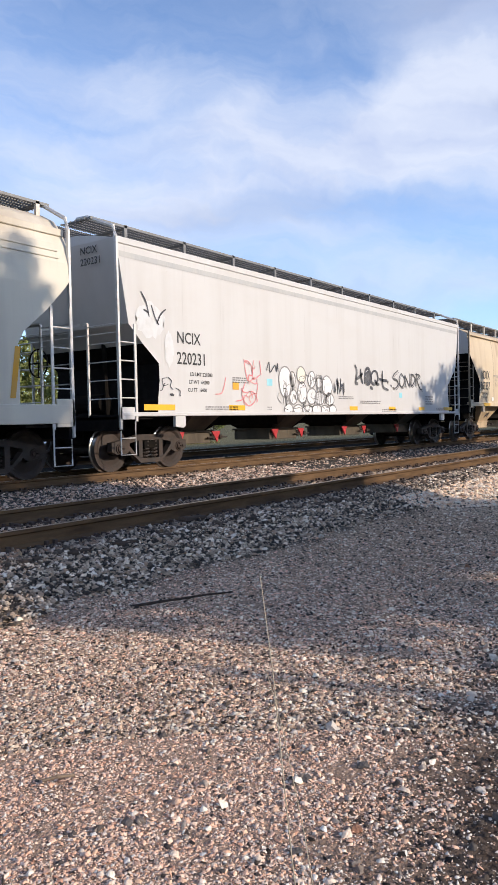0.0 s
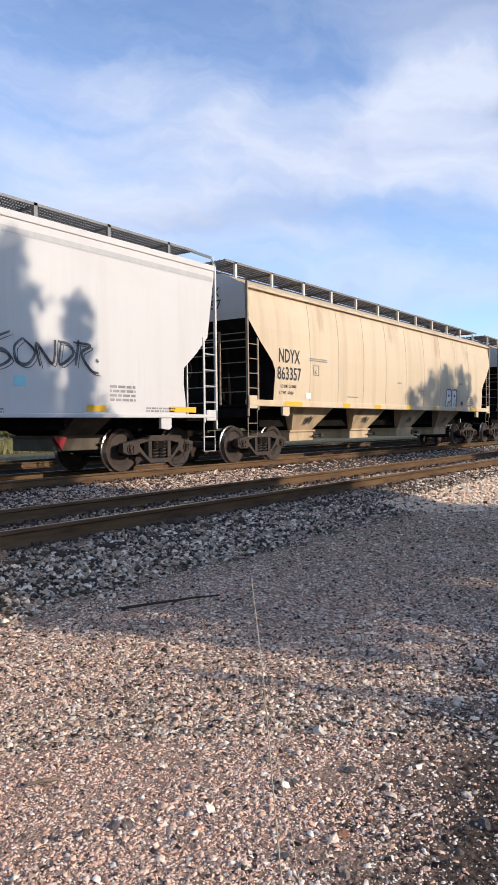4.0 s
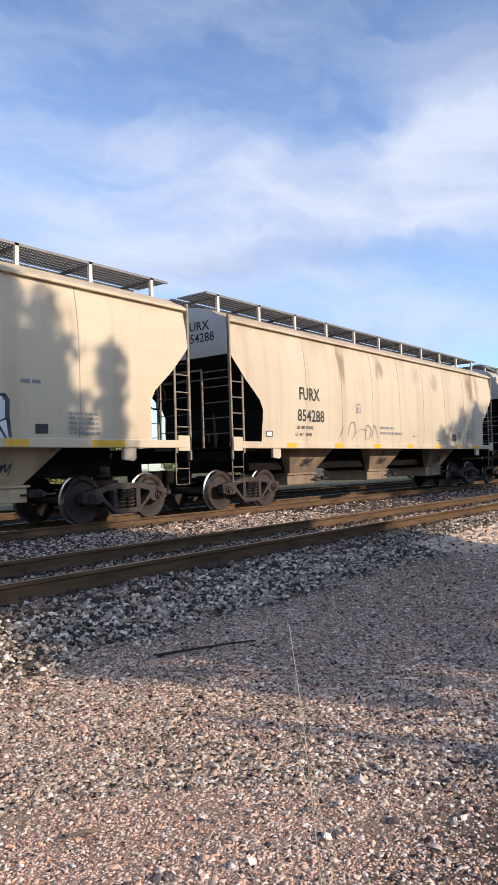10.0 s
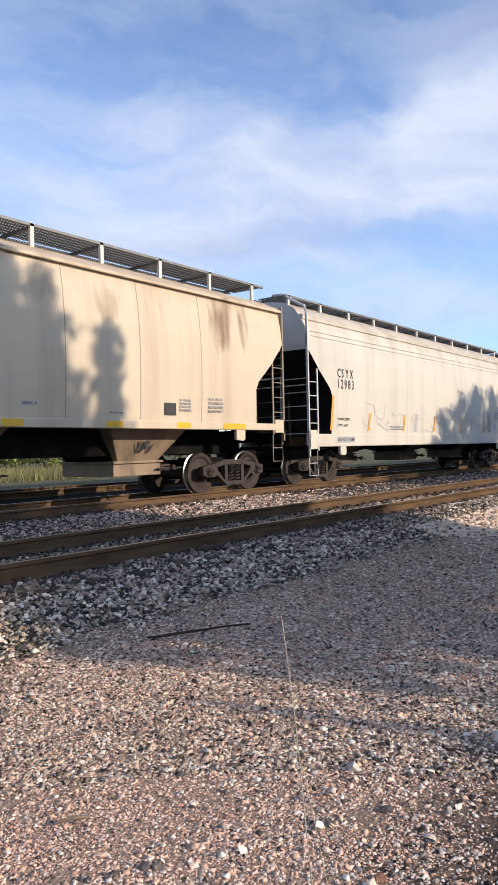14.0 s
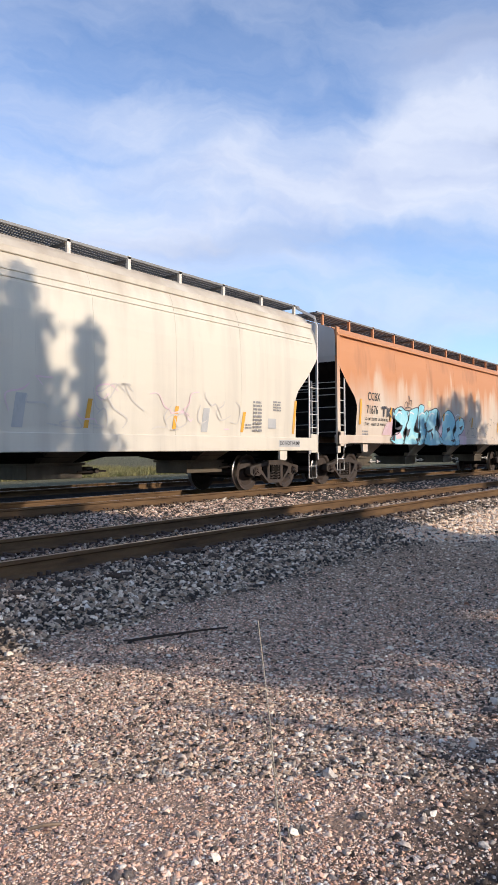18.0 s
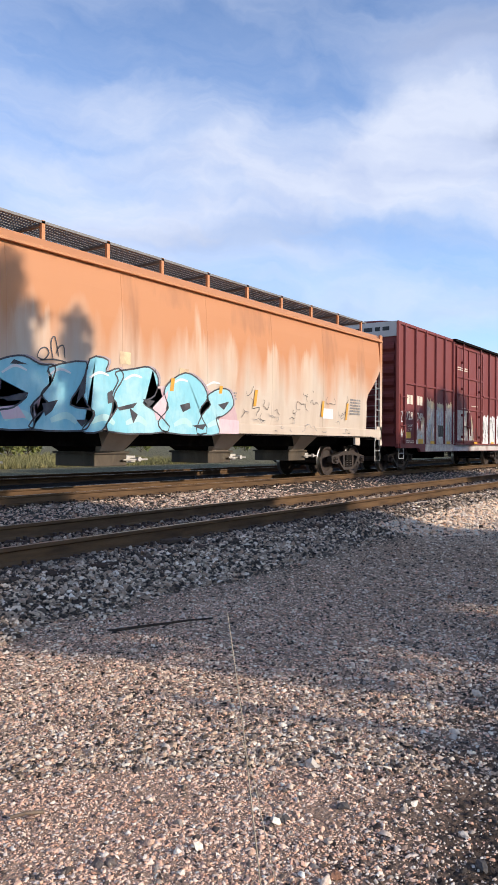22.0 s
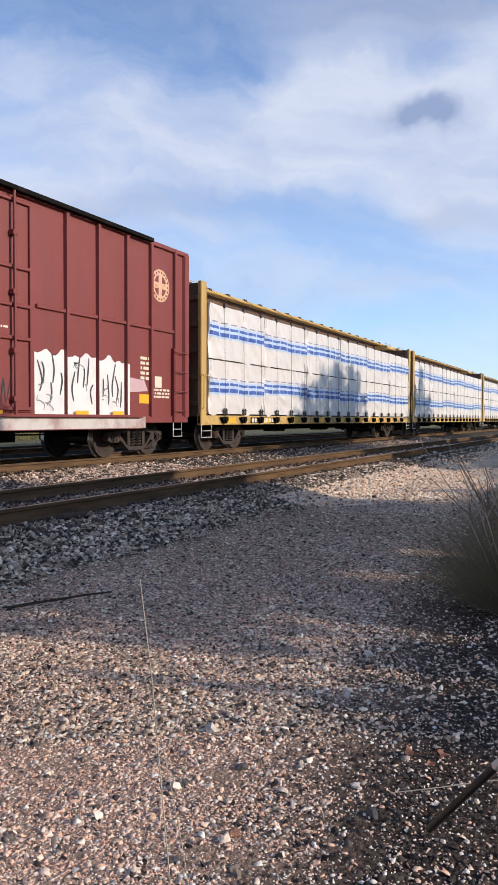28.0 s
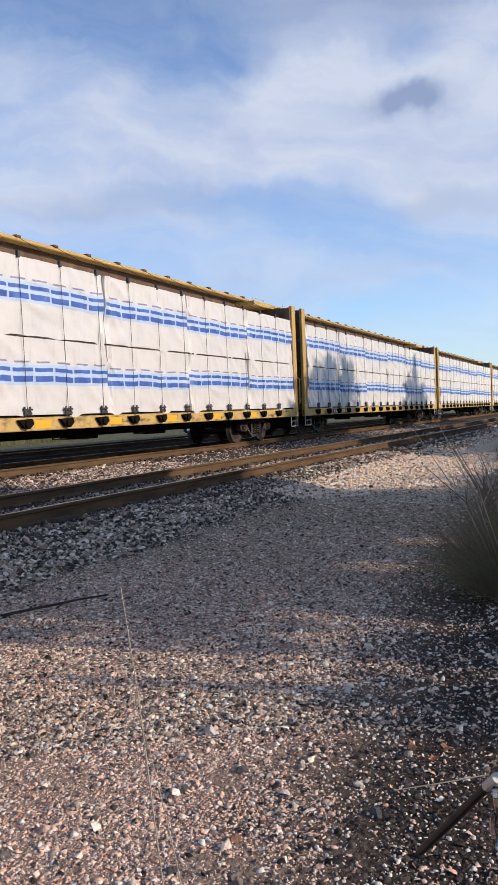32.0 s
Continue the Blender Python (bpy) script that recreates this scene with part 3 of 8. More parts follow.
def lathe(bm, prof, n=24, mi=0, centre=(0, 0, 0)):
    """A profile of (radius, y) turned about the y axis."""
    cx, cy, cz = centre
    rings = [[bm.verts.new((cx + r * math.cos(2 * math.pi * k / n), cy + y, cz + r * math.sin(2 * math.pi * k / n))) for k in range(n)] for r, y in prof]
    for i in range(len(prof)):
        a, b = rings[i], rings[(i + 1) % len(prof)]
        for k in range(n):
            f = bm.faces.new((a[k], a[(k + 1) % n], b[(k + 1) % n], b[k]))
            f.material_index = mi[i] if isinstance(mi, (list, tuple)) else mi
    return bm


_letters = {}


def lettering(parent, words, x, z, size, material, y, lean=0.0, name="lettering", wide=1.0):
    """Flat lettering on the near side (facing -y), its lower left corner at x, z."""
    key = (words, material.name)
    if key not in _letters:
        cu = bpy.data.curves.new("lettering", "FONT")
        cu.body, cu.size, cu.resolution_u = words, 1.0, 2
        cu.offset = 0.012
        tmp = bpy.data.objects.new("lettering", cu)
        me = bpy.data.meshes.new_from_object(tmp)
        bpy.data.objects.remove(tmp)
        me.materials.clear()
        me.materials.append(material)
        _letters[key] = me
    ob = part(name, _letters[key], material, parent)
    ob.matrix_basis = pose(x, y, z, 90 + lean, 0, 0) @ Matrix.Diagonal((size * wide, size, size, 1))
    return ob


def bars(bm, x, z, w, h, y, rows=1, mi=0, seed=0):
    """Unreadable small writing: short bars in rows."""
    rnd = random.Random(seed)
    for r in range(rows):
        xx = x
        zz = z - r * h * 1.7
        while xx < x + w:
            l = min(rnd.uniform(1.0, 4.5) * h, x + w - xx)
            quad(bm, xx, xx + l, zz, zz + h, y, mi)
            xx += l + 0.7 * h
    return bm


def bar_parts(parent, x, z, w, h, y, rows, seed, material):
    """Unreadable stencilled writing, every bar a part of its own."""
    rnd = random.Random(seed)
    for r in range(rows):
        xx = x
        while xx < x + w:
            l = min(rnd.uniform(1.0, 4.5) * h, x + w - xx)
            bm = bmesh.new()
            quad(bm, xx, xx + l, z - r * h * 1.7, z - r * h * 1.7 + h, y)
            part("stencil", bm, material, parent)
            xx += l + 0.7 * h


def quad(bm, x0, x1, z0, z1, y, mi=0):
    f = bm.faces.new([bm.verts.new(p) for p in ((x0, y, z0), (x1, y, z0), (x1, y, z1), (x0, y, z1))])
    f.material_index = mi


# ---------------------------------------------------------------- bogies
R_WHEEL = 0.457
AXLE = 0.89          # half the wheelbase
_truck = {}


def truck_meshes():
    if _truck:
        return _truck
    bm = bmesh.new()
    # wheel set about the y axis: two wheels with flange and plate, axle
    for s in (-1, 1):
        prof = [(0.10, 0.0), (0.13, -0.05), (0.33, -0.02), (0.38, -0.055), (0.455, -0.06), (0.46, 0.045), (0.487, 0.055), (0.487, 0.08), (0.39, 0.085), (0.33, 0.03), (0.13, 0.06)]
        mi = [0, 0, 0, 0, 1, 1, 1, 0, 0, 0, 0]
        lathe(bm, [(r, -s * y) for r, y in prof], 32, mi, (0, s * 0.745, 0))
    lathe(bm, [(0.085, -1.0), (0.085, 1.0), (0.02, 1.0), (0.02, -1.0)], 12)
    me = bpy.data.meshes.new("wheel_set")
    bmesh.ops.recalc_face_normals(bm, faces=bm.faces)
    bm.to_mesh(me)
    bm.free()
    me.materials.append(M_wheel)
    me.materials.append(M_tread)
    _truck["wheel_set"] = me

    def side(s):
        bm = bmesh.new()
        y0, y1 = s * 0.93, s * 1.07
        # cast frame: top chord, two diagonal legs, spring seat
        # pieces round the openings
        for poly in ([(-1.12, 0.60), (-1.12, 0.42), (-0.98, 0.36), (-0.72, 0.36), (-0.62, 0.42), (-0.62, 0.60), (-0.72, 0.66)],
                     [(1.12, 0.60), (0.72, 0.66), (0.62, 0.60), (0.62, 0.42), (0.72, 0.36), (0.98, 0.36), (1.12, 0.42)],
                     [(-0.72, 0.66), (-0.62, 0.58), (-0.36, 0.63), (0.36, 0.63), (0.62, 0.58), (0.72, 0.66), (0.34, 0.75), (-0.34, 0.75)],
                     [(-0.62, 0.52), (-0.62, 0.40), (-0.30, 0.16), (-0.24, 0.16), (-0.24, 0.27), (-0.40, 0.30)],
                     [(0.62, 0.52), (0.40, 0.30), (0.24, 0.27), (0.24, 0.16), (0.30, 0.16), (0.62, 0.40)],
                     [(-0.24, 0.16), (0.24, 0.16), (0.24, 0.25), (-0.24, 0.25)],
                     [(-0.36, 0.64), (-0.36, 0.27), (-0.25, 0.25), (-0.25, 0.64)],
                     [(0.36, 0.64), (0.25, 0.64), (0.25, 0.25), (0.36, 0.27)]):
            prism(bm, poly, y0, y1)
        me = bpy.data.meshes.new("side_frame")
        bmesh.ops.recalc_face_normals(bm, faces=bm.faces)
        bm.to_mesh(me)
        bm.free()
        me.materials.append(M_steel)
        return me

    _truck["frame_n"], _truck["frame_f"] = side(-1), side(1)
    bm = bmesh.new()
    box(bm, -0.22, 0.22, -1.10, 1.10, 0.45, 0.62, 0.02)
    box(bm, -0.30, 0.30, -0.5, 0.5, 0.55, 0.80, 0.02)
    box(bm, -0.9, 0.9, -0.45, -0.40, 0.30, 0.36)
    box(bm, -0.55, -0.45, -0.9, 0.9, 0.30, 0.42)
    box(bm, 0.45, 0.55, -0.9, 0.9, 0.30, 0.42)
    me = bpy.data.meshes.new("truck")
    bm.to_mesh(me)
    bm.free()
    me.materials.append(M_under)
    _truck["bolster"] = me
    bm = bmesh.new()
    for dx in (-0.12, 0.12):
        pts = [(dx + 0.088 * math.cos(a), -1.0 + 0.088 * math.sin(a), 0.25 + 0.36 * a / (10 * math.pi)) for a in np.linspace(0, 10 * math.pi, 61)]
        tube(bm, pts, 0.021, 5)
    me = bpy.data.meshes.new("spring_nest")
    bm.to_mesh(me)
    bm.free()
    me.materials.append(M_steel)
    _truck["spring"] = me
    bm = bmesh.new()
    lathe(bm, [(0.115, -1.09), (0.115, -1.02), (0.02, -1.02), (0.02, -1.12), (0.085, -1.12), (0.09, -1.09)], 14)
    for k in range(3):
        a = 2 * math.pi * k / 3
        lathe(bm, [(0.022, -1.145), (0.022, -1.1), (0.002, -1.1), (0.002, -1.145)], 6, 0, (0.055 * math.cos(a), 0, 0.055 * math.sin(a)))
    me = bpy.data.meshes.new("bearing_cap")
    bmesh.ops.recalc_face_normals(bm, faces=bm.faces)
    bm.to_mesh(me)
    bm.free()
    me.materials.append(M_wheel)
    _truck["cap"] = me
    return _truck


WHEELS = []


def truck(car, x):
    t = truck_meshes()
    b = part("truck", t["bolster"], None, car)
    b.location = (x, 0, 0)
    part("side_frame", t["frame_n"], None, b)
    part("side_frame", t["frame_f"], None, b)
    part("spring_nest", t["spring"], None, b)
    for dx in (-AXLE, AXLE):
        w = part("wheel_set", t["wheel_set"], None, b)
        w.location = (dx, 0, R_WHEEL)
        c = part("bearing_cap", t["cap"], None, b)
        c.location = (dx, 0, R_WHEEL + 0.02)
        WHEELS.append((w, dx))
        WHEELS.append((c, dx))


CARS = []


def coupler(car, L):
    for x, s in ((0.0, -1), (L, 1)):
        bm = bmesh.new()
        box(bm, min(x - s * 0.3, x + s * 0.42), max(x - s * 0.3, x + s * 0.42), -0.09, 0.09, 0.72, 0.90, 0.02)
        box(bm, min(x + s * 0.35, x + s * 0.60), max(x + s * 0.35, x + s * 0.60), -0.14, 0.14, 0.66, 0.96, 0.04)
        part("coupler", bm, M_under, car)
        bm = bmesh.new()
        pts = [(x + s * (0.1 + 0.5 * k / 8), 0.3 * (1 - k / 8), 0.70 - 0.25 * math.sin(math.pi * k / 9)) for k in range(9)]
        tube(bm, pts, 0.025, 6)
        part("air_hose", bm, M_strap, car)


def ladder(car, x0, x1, y, z0, z1, rungs, name="ladder", r=0.014, post=0.028, material=None):
    """Two stiles and rungs on the side of a wagon."""
    m = material or M_bars
    bm = bmesh.new()
    box(bm, x0 - post, x0 + post, y - 0.012, y + 0.012, z0, z1)
    ob = part(name, bm, m, car)
    bm = bmesh.new()
    box(bm, x1 - post, x1 + post, y - 0.012, y + 0.012, z0, z1)
    part("stile", bm, m, ob)
    for z in rungs:
        bm = bmesh.new()
        tube(bm, [(x0, y, z), (x1, y, z)], r, 6)
        part("rung", bm, m, ob)
    return ob


def stirrup(car, x0, x1, y, z0, z1, material=None):
    bm = bmesh.new()
    tube(bm, [(x0, y, z1), (x0, y, z0), (x1, y, z0), (x1, y, z1)], 0.016, 6)
    tube(bm, [(x0, y, (z0 + z1) / 2), (x1, y, (z0 + z1) / 2)], 0.012, 6)
    return part("stirrup_step", bm, material or M_bars, car)


# ---------------------------------------------------------------- covered hopper wagons
def wall(profile, off):
    def f(z):
        for (wa, za), (wb, zb) in zip(profile, profile[1:]):
            if za <= z <= zb:
                return -(wa + (wb - wa) * (z - za) / (zb - za)) - off
        return -profile[0][0] - off
    return f


def hopper(label, u0, L, paint, profile, cut, sill, bays, bay_half, seams, walk_z, walk_posts, stripes, end_mat=None, gate_mat=None, style="", bay_w=1.30, bend=False, dark_z=None, bot=0.65, low_w=0.62, face=(0.55, 0.42), face_mat=None, eave=None, ridges=(), post=0.05):
    """A covered hopper, its near end at u0 along the train. profile: (half width, z) from the sill up to the ridge.
    cut: (z, inset) of the sloping ends. bays: centres of the discharge bays."""
    car = empty("covered_hopper_wagon", label, "railway wagon", "wagons of the train", (u0, YC, 0))
    CARS.append((car, u0))
    rail_mat = M_bars_tan if style == "pale_posts" else M_bars

    def inset(z):
        for (za, a), (zb, b) in zip(cut, cut[1:]):
            if za <= z <= zb:
                return a + (b - a) * (z - za) / (zb - za)
        return cut[-1][1]
    levels = []
    for (wa, za), (wb, zb) in zip(profile, profile[1:]):
        n = 3 if zb - za > 0.3 else 1
        for k in range(n):
            levels.append((wa + (wb - wa) * k / n, za + (zb - za) * k / n))
    levels.append(profile[-1])
    side_top = max(i for i, (w, z) in enumerate(levels) if w > 1.2)
    bm = bmesh.new()
    xs_n = len(seams) + 1
    rows = {}
    for s in (-1, 1):
        grid = []
        for w, z in levels:
            i0 = inset(z)
            xs = [i0] + [x for x in seams] + [L - i0]
            grid.append([bm.verts.new((x, s * w, z)) for x in xs])
        for a, b in zip(grid, grid[1:]):
            for k in range(xs_n):
                q = (a[k], a[k + 1], b[k + 1], b[k])
                bm.faces.new(q if s < 0 else q[::-1])
        rows[s] = grid
    for k, e in ((0, -1), (-1, 1)):
        for (i, a), b, c, d in zip(enumerate(rows[-1]), rows[-1][1:], rows[1], rows[1][1:]):
            q = (a[k], c[k], d[k], b[k])
            if levels[i + 1][0] < 0.02:
                q = (a[k], c[k], b[k])
            f = bm.faces.new(q if k else q[::-1])
            # lower end sheets go black: the unlit hollow is put into their colour
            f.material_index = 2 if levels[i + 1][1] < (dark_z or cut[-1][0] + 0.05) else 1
    bmesh.ops.remove_doubles(bm, verts=bm.verts, dist=0.001)
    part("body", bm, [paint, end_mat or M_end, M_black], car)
    wtop, ztop = levels[side_top]
    wsill = profile[0][0]
    # side sills and end sills
    for s in (-1, 1):
        bm = bmesh.new()
        box(bm, 0.08, L - 0.08, min(s * (wsill - 0.12), s * (wsill + 0.035)), max(s * (wsill - 0.12), s * (wsill + 0.035)), sill[0], sill[1], 0.012)
        part("side_sill", bm, paint, car)
        bm = bmesh.new()
        if eave:
            we = -wall(profile, 0)(eave)
            y0, y1, y2 = s * (we - 0.03), s * (we + 0.095), s * (wtop - 0.02)
            va, vb = ([bm.verts.new((x, y, z)) for y, z in ((y0, eave), (y1, eave), (y1, eave + 0.055), (y2, ztop + 0.035), (y2, ztop - 0.03))] for x in (0.02, L - 0.02))
            for k in range(5):
                bm.faces.new((va[k], va[(k + 1) % 5], vb[(k + 1) % 5], vb[k]))
            bm.faces.new(va)
            bm.faces.new(vb[::-1])
        else:
            box(bm, 0.02, L - 0.02, min(s * (wtop - 0.02), s * (wtop + 0.085)), max(s * (wtop - 0.02), s * (wtop + 0.085)), ztop - 0.10, ztop + 0.03, 0.012)
        part("top_side_plate", bm, paint, car)
        # weld seams
        for x in seams[1:-1:1] if style != "dark_posts" else ():
            bm = bmesh.new()
            for (wa, za), (wb, zb) in zip(profile, profile[1:]):
                if wb < 1.2:
                    break
                vs = [bm.verts.new(p) for p in ((x - 0.012, s * wa, za), (x, s * (wa + 0.007), za), (x + 0.012, s * wa, za), (x - 0.012, s * wb, zb), (x, s * (wb + 0.007), zb), (x + 0.012, s * wb, zb))]
                bm.faces.new((vs[0], vs[1], vs[4], vs[3]))
                bm.faces.new((vs[1], vs[2], vs[5], vs[4]))
            part("weld_seam", bm, M_seam if style == "pale_posts" else paint, car)
    for z in ridges:
        for s in (-1, 1):
            w = -wall(profile, 0)(z)
            bm = bmesh.new()
            box(bm, 0.25, L - 0.25, min(s * (w - 0.01), s * (w + 0.022)), max(s * (w - 0.01), s * (w + 0.022)), z - 0.016, z + 0.016, 0.006)
            part("side_ridge", bm, paint, car)
    for x, e in ((0.0, 1), (L, -1)):
        bm = bmesh.new()
        box(bm, min(x, x + e * 0.12), max(x, x + e * 0.12), -wsill, wsill, sill[0] - 0.28, sill[0] + 0.04, 0.01)
        box(bm, min(x, x + e * 1.0), max(x, x + e * 1.0), -wsill + 0.06, wsill - 0.06, sill[0] - 0.06, sill[0], 0.01)
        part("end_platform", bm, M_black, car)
        # posts carrying the end overhang, each corner
        for s in (-1, 1):
            bm = bmesh.new()
            box(bm, min(x, x + e * post), max(x, x + e * post), min(s * (wsill - 0.03), s * (wsill + 0.03)), max(s * (wsill - 0.03), s * (wsill + 0.03)), sill[0] - 0.25, ztop + 0.02)
            if bend:
                tube(bm, [(x + e * 0.025, s * wsill, ztop), (x + e * 0.025, s * (wsill - 0.06), ztop + 0.22), (x + e * 0.025, s * 0.82, walk_z - 0.03), (x + e * 0.025, s * 0.5, walk_z - 0.02)], 0.04, 6)
            part("corner_post", bm, paint if post > 0.1 else rail_mat, car)
            bm = bmesh.new()
            box(bm, min(x, x + e * 0.40), max(x, x + e * 0.40), min(s * (wsill - 0.01), s * (wsill + 0.03)), max(s * (wsill - 0.01), s * (wsill + 0.03)), sill[0] - 0.06, sill[1] + 0.10, 0.008)
            part("step_bracket", bm, paint, car)
            r0 = sill[1] + 0.28
            ob = ladder(car, x + e * 0.03, x + e * 0.46, s * (wsill + 0.01), sill[0] - 0.1, r0 + 1.45, [r0 + 0.36 * k for k in range(4)], material=rail_mat)
            stirrup(car, x + e * 0.05, x + e * 0.45, s * (wsill - 0.02), sill[0] - 0.75, sill[0] - 0.1, rail_mat)
        bm = bmesh.new()
        for y in (-0.72, 0.72):
            box(bm, x + e * 0.02 - 0.02, x + e * 0.02 + 0.02, y - 0.02, y + 0.02, sill[0], sill[0] + 1.85)
        box(bm, x + e * 0.02 - 0.018, x + e * 0.02 + 0.018, -0.72, 0.72, sill[0] + 1.83, sill[0] + 1.87)
        rungs = part("end_ladder", bm, rail_mat, car)
        for k in range(5):
            for s in (-1, 1):
                bm = bmesh.new()
                tube(bm, [(x + e * 0.02, s * 0.72, sill[0] + 0.35 + 0.36 * k), (x + e * 0.02, s * wsill, sill[0] + 0.35 + 0.36 * k)], 0.012, 6)
                part("rung", bm, rail_mat, rungs)
        bm = bmesh.new()
        tube(bm, [(x + e * 0.02, -wsill, sill[0] + 1.62), (x + e * 0.02, wsill, sill[0] + 1.62)], 0.014, 6)
        part("end_handrail", bm, rail_mat, car)
        # black slope-sheet props and air tank inside the end
        bm = bmesh.new()
        for y in (-0.5, 0.5):
            tube(bm, [(x + e * 0.7, y, sill[0]), (x + e * 0.6, y, cut[-1][0] - 0.4)], 0.05, 6)
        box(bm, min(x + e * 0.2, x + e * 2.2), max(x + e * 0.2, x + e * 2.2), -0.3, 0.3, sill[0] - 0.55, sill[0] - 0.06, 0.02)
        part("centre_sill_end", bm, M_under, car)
        bm = bmesh.new()
        if e > 0:
            lathe(bm, [(0.20, -0.9), (0.20, 0.1), (0.01, 0.14), (0.01, -0.94)], 14, 0, (x + 0.75, 0.5, sill[0] + 0.3))
            part("air_tank", bm, M_under, car)
        else:
            lathe(bm, [(0.27, 0.0), (0.28, 0.02), (0.27, 0.04), (0.25, 0.02)], 20)
            for a in range(4):
                q = a * math.pi / 2
                tube(bm, [(0, 0.02, 0), (0.26 * math.cos(q), 0.02, 0.26 * math.sin(q))], 0.012, 5)
            for v in bm.verts:
                v.co = Vector((x + 0.02 + v.co.y, -0.55 + v.co.x, sill[0] + 1.15 + v.co.z))
            part("brake_wheel", bm, M_under, car)
    # centre sill, broadened and blackened to fill the shade between the bays
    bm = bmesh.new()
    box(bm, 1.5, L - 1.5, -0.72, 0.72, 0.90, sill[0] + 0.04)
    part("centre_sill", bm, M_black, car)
    # bays
    zb = 0.78
    for i, c in enumerate(bays):
        bm = bmesh.new()
        # slope sheets set back under the body, their unlit black put into the colour
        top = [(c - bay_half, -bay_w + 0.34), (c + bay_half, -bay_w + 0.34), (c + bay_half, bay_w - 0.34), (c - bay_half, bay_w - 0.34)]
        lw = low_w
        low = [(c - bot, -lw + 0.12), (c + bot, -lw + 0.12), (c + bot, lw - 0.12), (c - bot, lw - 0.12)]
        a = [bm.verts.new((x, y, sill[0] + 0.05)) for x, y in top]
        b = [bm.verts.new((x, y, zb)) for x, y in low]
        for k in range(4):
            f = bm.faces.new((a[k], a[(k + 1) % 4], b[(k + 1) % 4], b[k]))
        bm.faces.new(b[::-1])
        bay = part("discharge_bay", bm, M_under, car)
        for s in (-1, 1):
            # painted face sheet over the outlet
            bm = bmesh.new()
            fa, fb = face
            t4 = [(c - fa, s * bay_w, sill[0] + 0.04), (c + fa, s * bay_w, sill[0] + 0.04), (c + fb, s * lw, zb), (c - fb, s * lw, zb)]
            va = [bm.verts.new(p) for p in t4]
            vb = [bm.verts.new((x, y - s * 0.36, z)) for x, y, z in t4]
            bm.faces.new(va)
            bm.faces.new(vb[::-1])
            for k in range(4):
                bm.faces.new((va[k], va[(k + 1) % 4], vb[(k + 1) % 4], vb[k]))
            part("bay_face", bm, face_mat or paint, bay)
        bm = bmesh.new()
        box(bm, c - bot - 0.06, c + bot + 0.06, -lw - 0.05, lw + 0.05, zb - 0.04, zb + 0.01, 0.005)
        box(bm, c - bot - 0.02, c + bot + 0.02, -lw, lw, zb - 0.30, zb - 0.04, 0.01)
        part("gate_box", bm, face_mat or M_grime_shade, bay)
        bm = bmesh.new()
        xg = c + bot + 0.28
        tube(bm, [(xg, -lw - 0.10, zb - 0.16), (xg, -0.2, zb - 0.16)], 0.03, 8)
        box(bm, xg - 0.14, xg + 0.14, -lw + 0.12, -lw + 0.22, zb - 0.24, zb - 0.08, 0.01)
        tube(bm, [(xg - 0.45, -lw - 0.08, zb - 0.17), (xg + 0.30, -lw - 0.08, zb - 0.17)], 0.022, 6)
        lathe(bm, [(0.055, -lw - 0.15), (0.055, -lw - 0.06), (0.01, -lw - 0.06), (0.01, -lw - 0.15)], 8, 0, (xg, 0, zb - 0.16))
        part("gate_crank", bm, M_steel if face_mat else M_bars, bay)
        if gate_mat:
            for xs in (c - bot + 0.05, c + bot + 0.08):
                bm = bmesh.new()
                prism(bm, [(xs - 0.10, zb - 0.02), (xs + 0.22, zb - 0.02), (xs + 0.10, zb - 0.28)], -lw - 0.10, -lw - 0.06)
                part("gate_bracket", bm, gate_mat, bay, "red gate bracket")
    # running board on the roof
    zr = walk_z - 0.045
    wb = 0.93
    x0, x1 = -0.05, L + 0.05
    nb = 15
    for s in (-1, 1):
        bm = bmesh.new()
        box(bm, x0, x1, min(s * wb, s * (wb + 0.05)), max(s * wb, s * (wb + 0.05)), zr - 0.05, zr)
        for y in (0.10, 0.24, 0.38, 0.52, 0.66, 0.80):
            box(bm, x0, x1, s * y - 0.008, s * y + 0.008, zr - 0.035, zr)
        k = x0 + 0.04
        while k < x1:
            box(bm, k - 0.006, k + 0.006, min(s * 0.05, s * wb), max(s * 0.05, s * wb), zr - 0.03, zr - 0.004)
            k += 0.06
        part("running_board", bm, M_walk, car)
    zroof = profile[-1][1]
    for x in walk_posts:
        for s in (-1, 1):
            bm = bmesh.new()
            box(bm, x - 0.04, x + 0.04, s * (wb + 0.02) - 0.03, s * (wb + 0.02) + 0.03, zr - 0.42, zr + 0.01)
            part("running_board_post", bm, M_walk if style == "dark_posts" else (paint if "rust" in paint.name else M_post), car)
        bm = bmesh.new()
        box(bm, x - 0.03, x + 0.03, -wb, wb, zr - 0.10, zr - 0.05)
        part("running_board_bracket", bm, M_walk, car)
    # roof hatches down the middle
    bm = bmesh.new()
    box(bm, 0.7, L - 0.7, -0.32, 0.32, zroof - 0.02, zroof + 0.10, 0.02)
    part("roof_hatch", bm, paint, car)
    for x, w in stripes:
        bm = bmesh.new()
        quad(bm, x, x + w, sill[0] + 0.03, sill[1] - 0.03, -(wsill + 0.039))
        part("reflective_stripe", bm, M_reflect, car)
    for s in (-1, 1):
        for x in (1.75, L - 1.75):
            bm = bmesh.new()
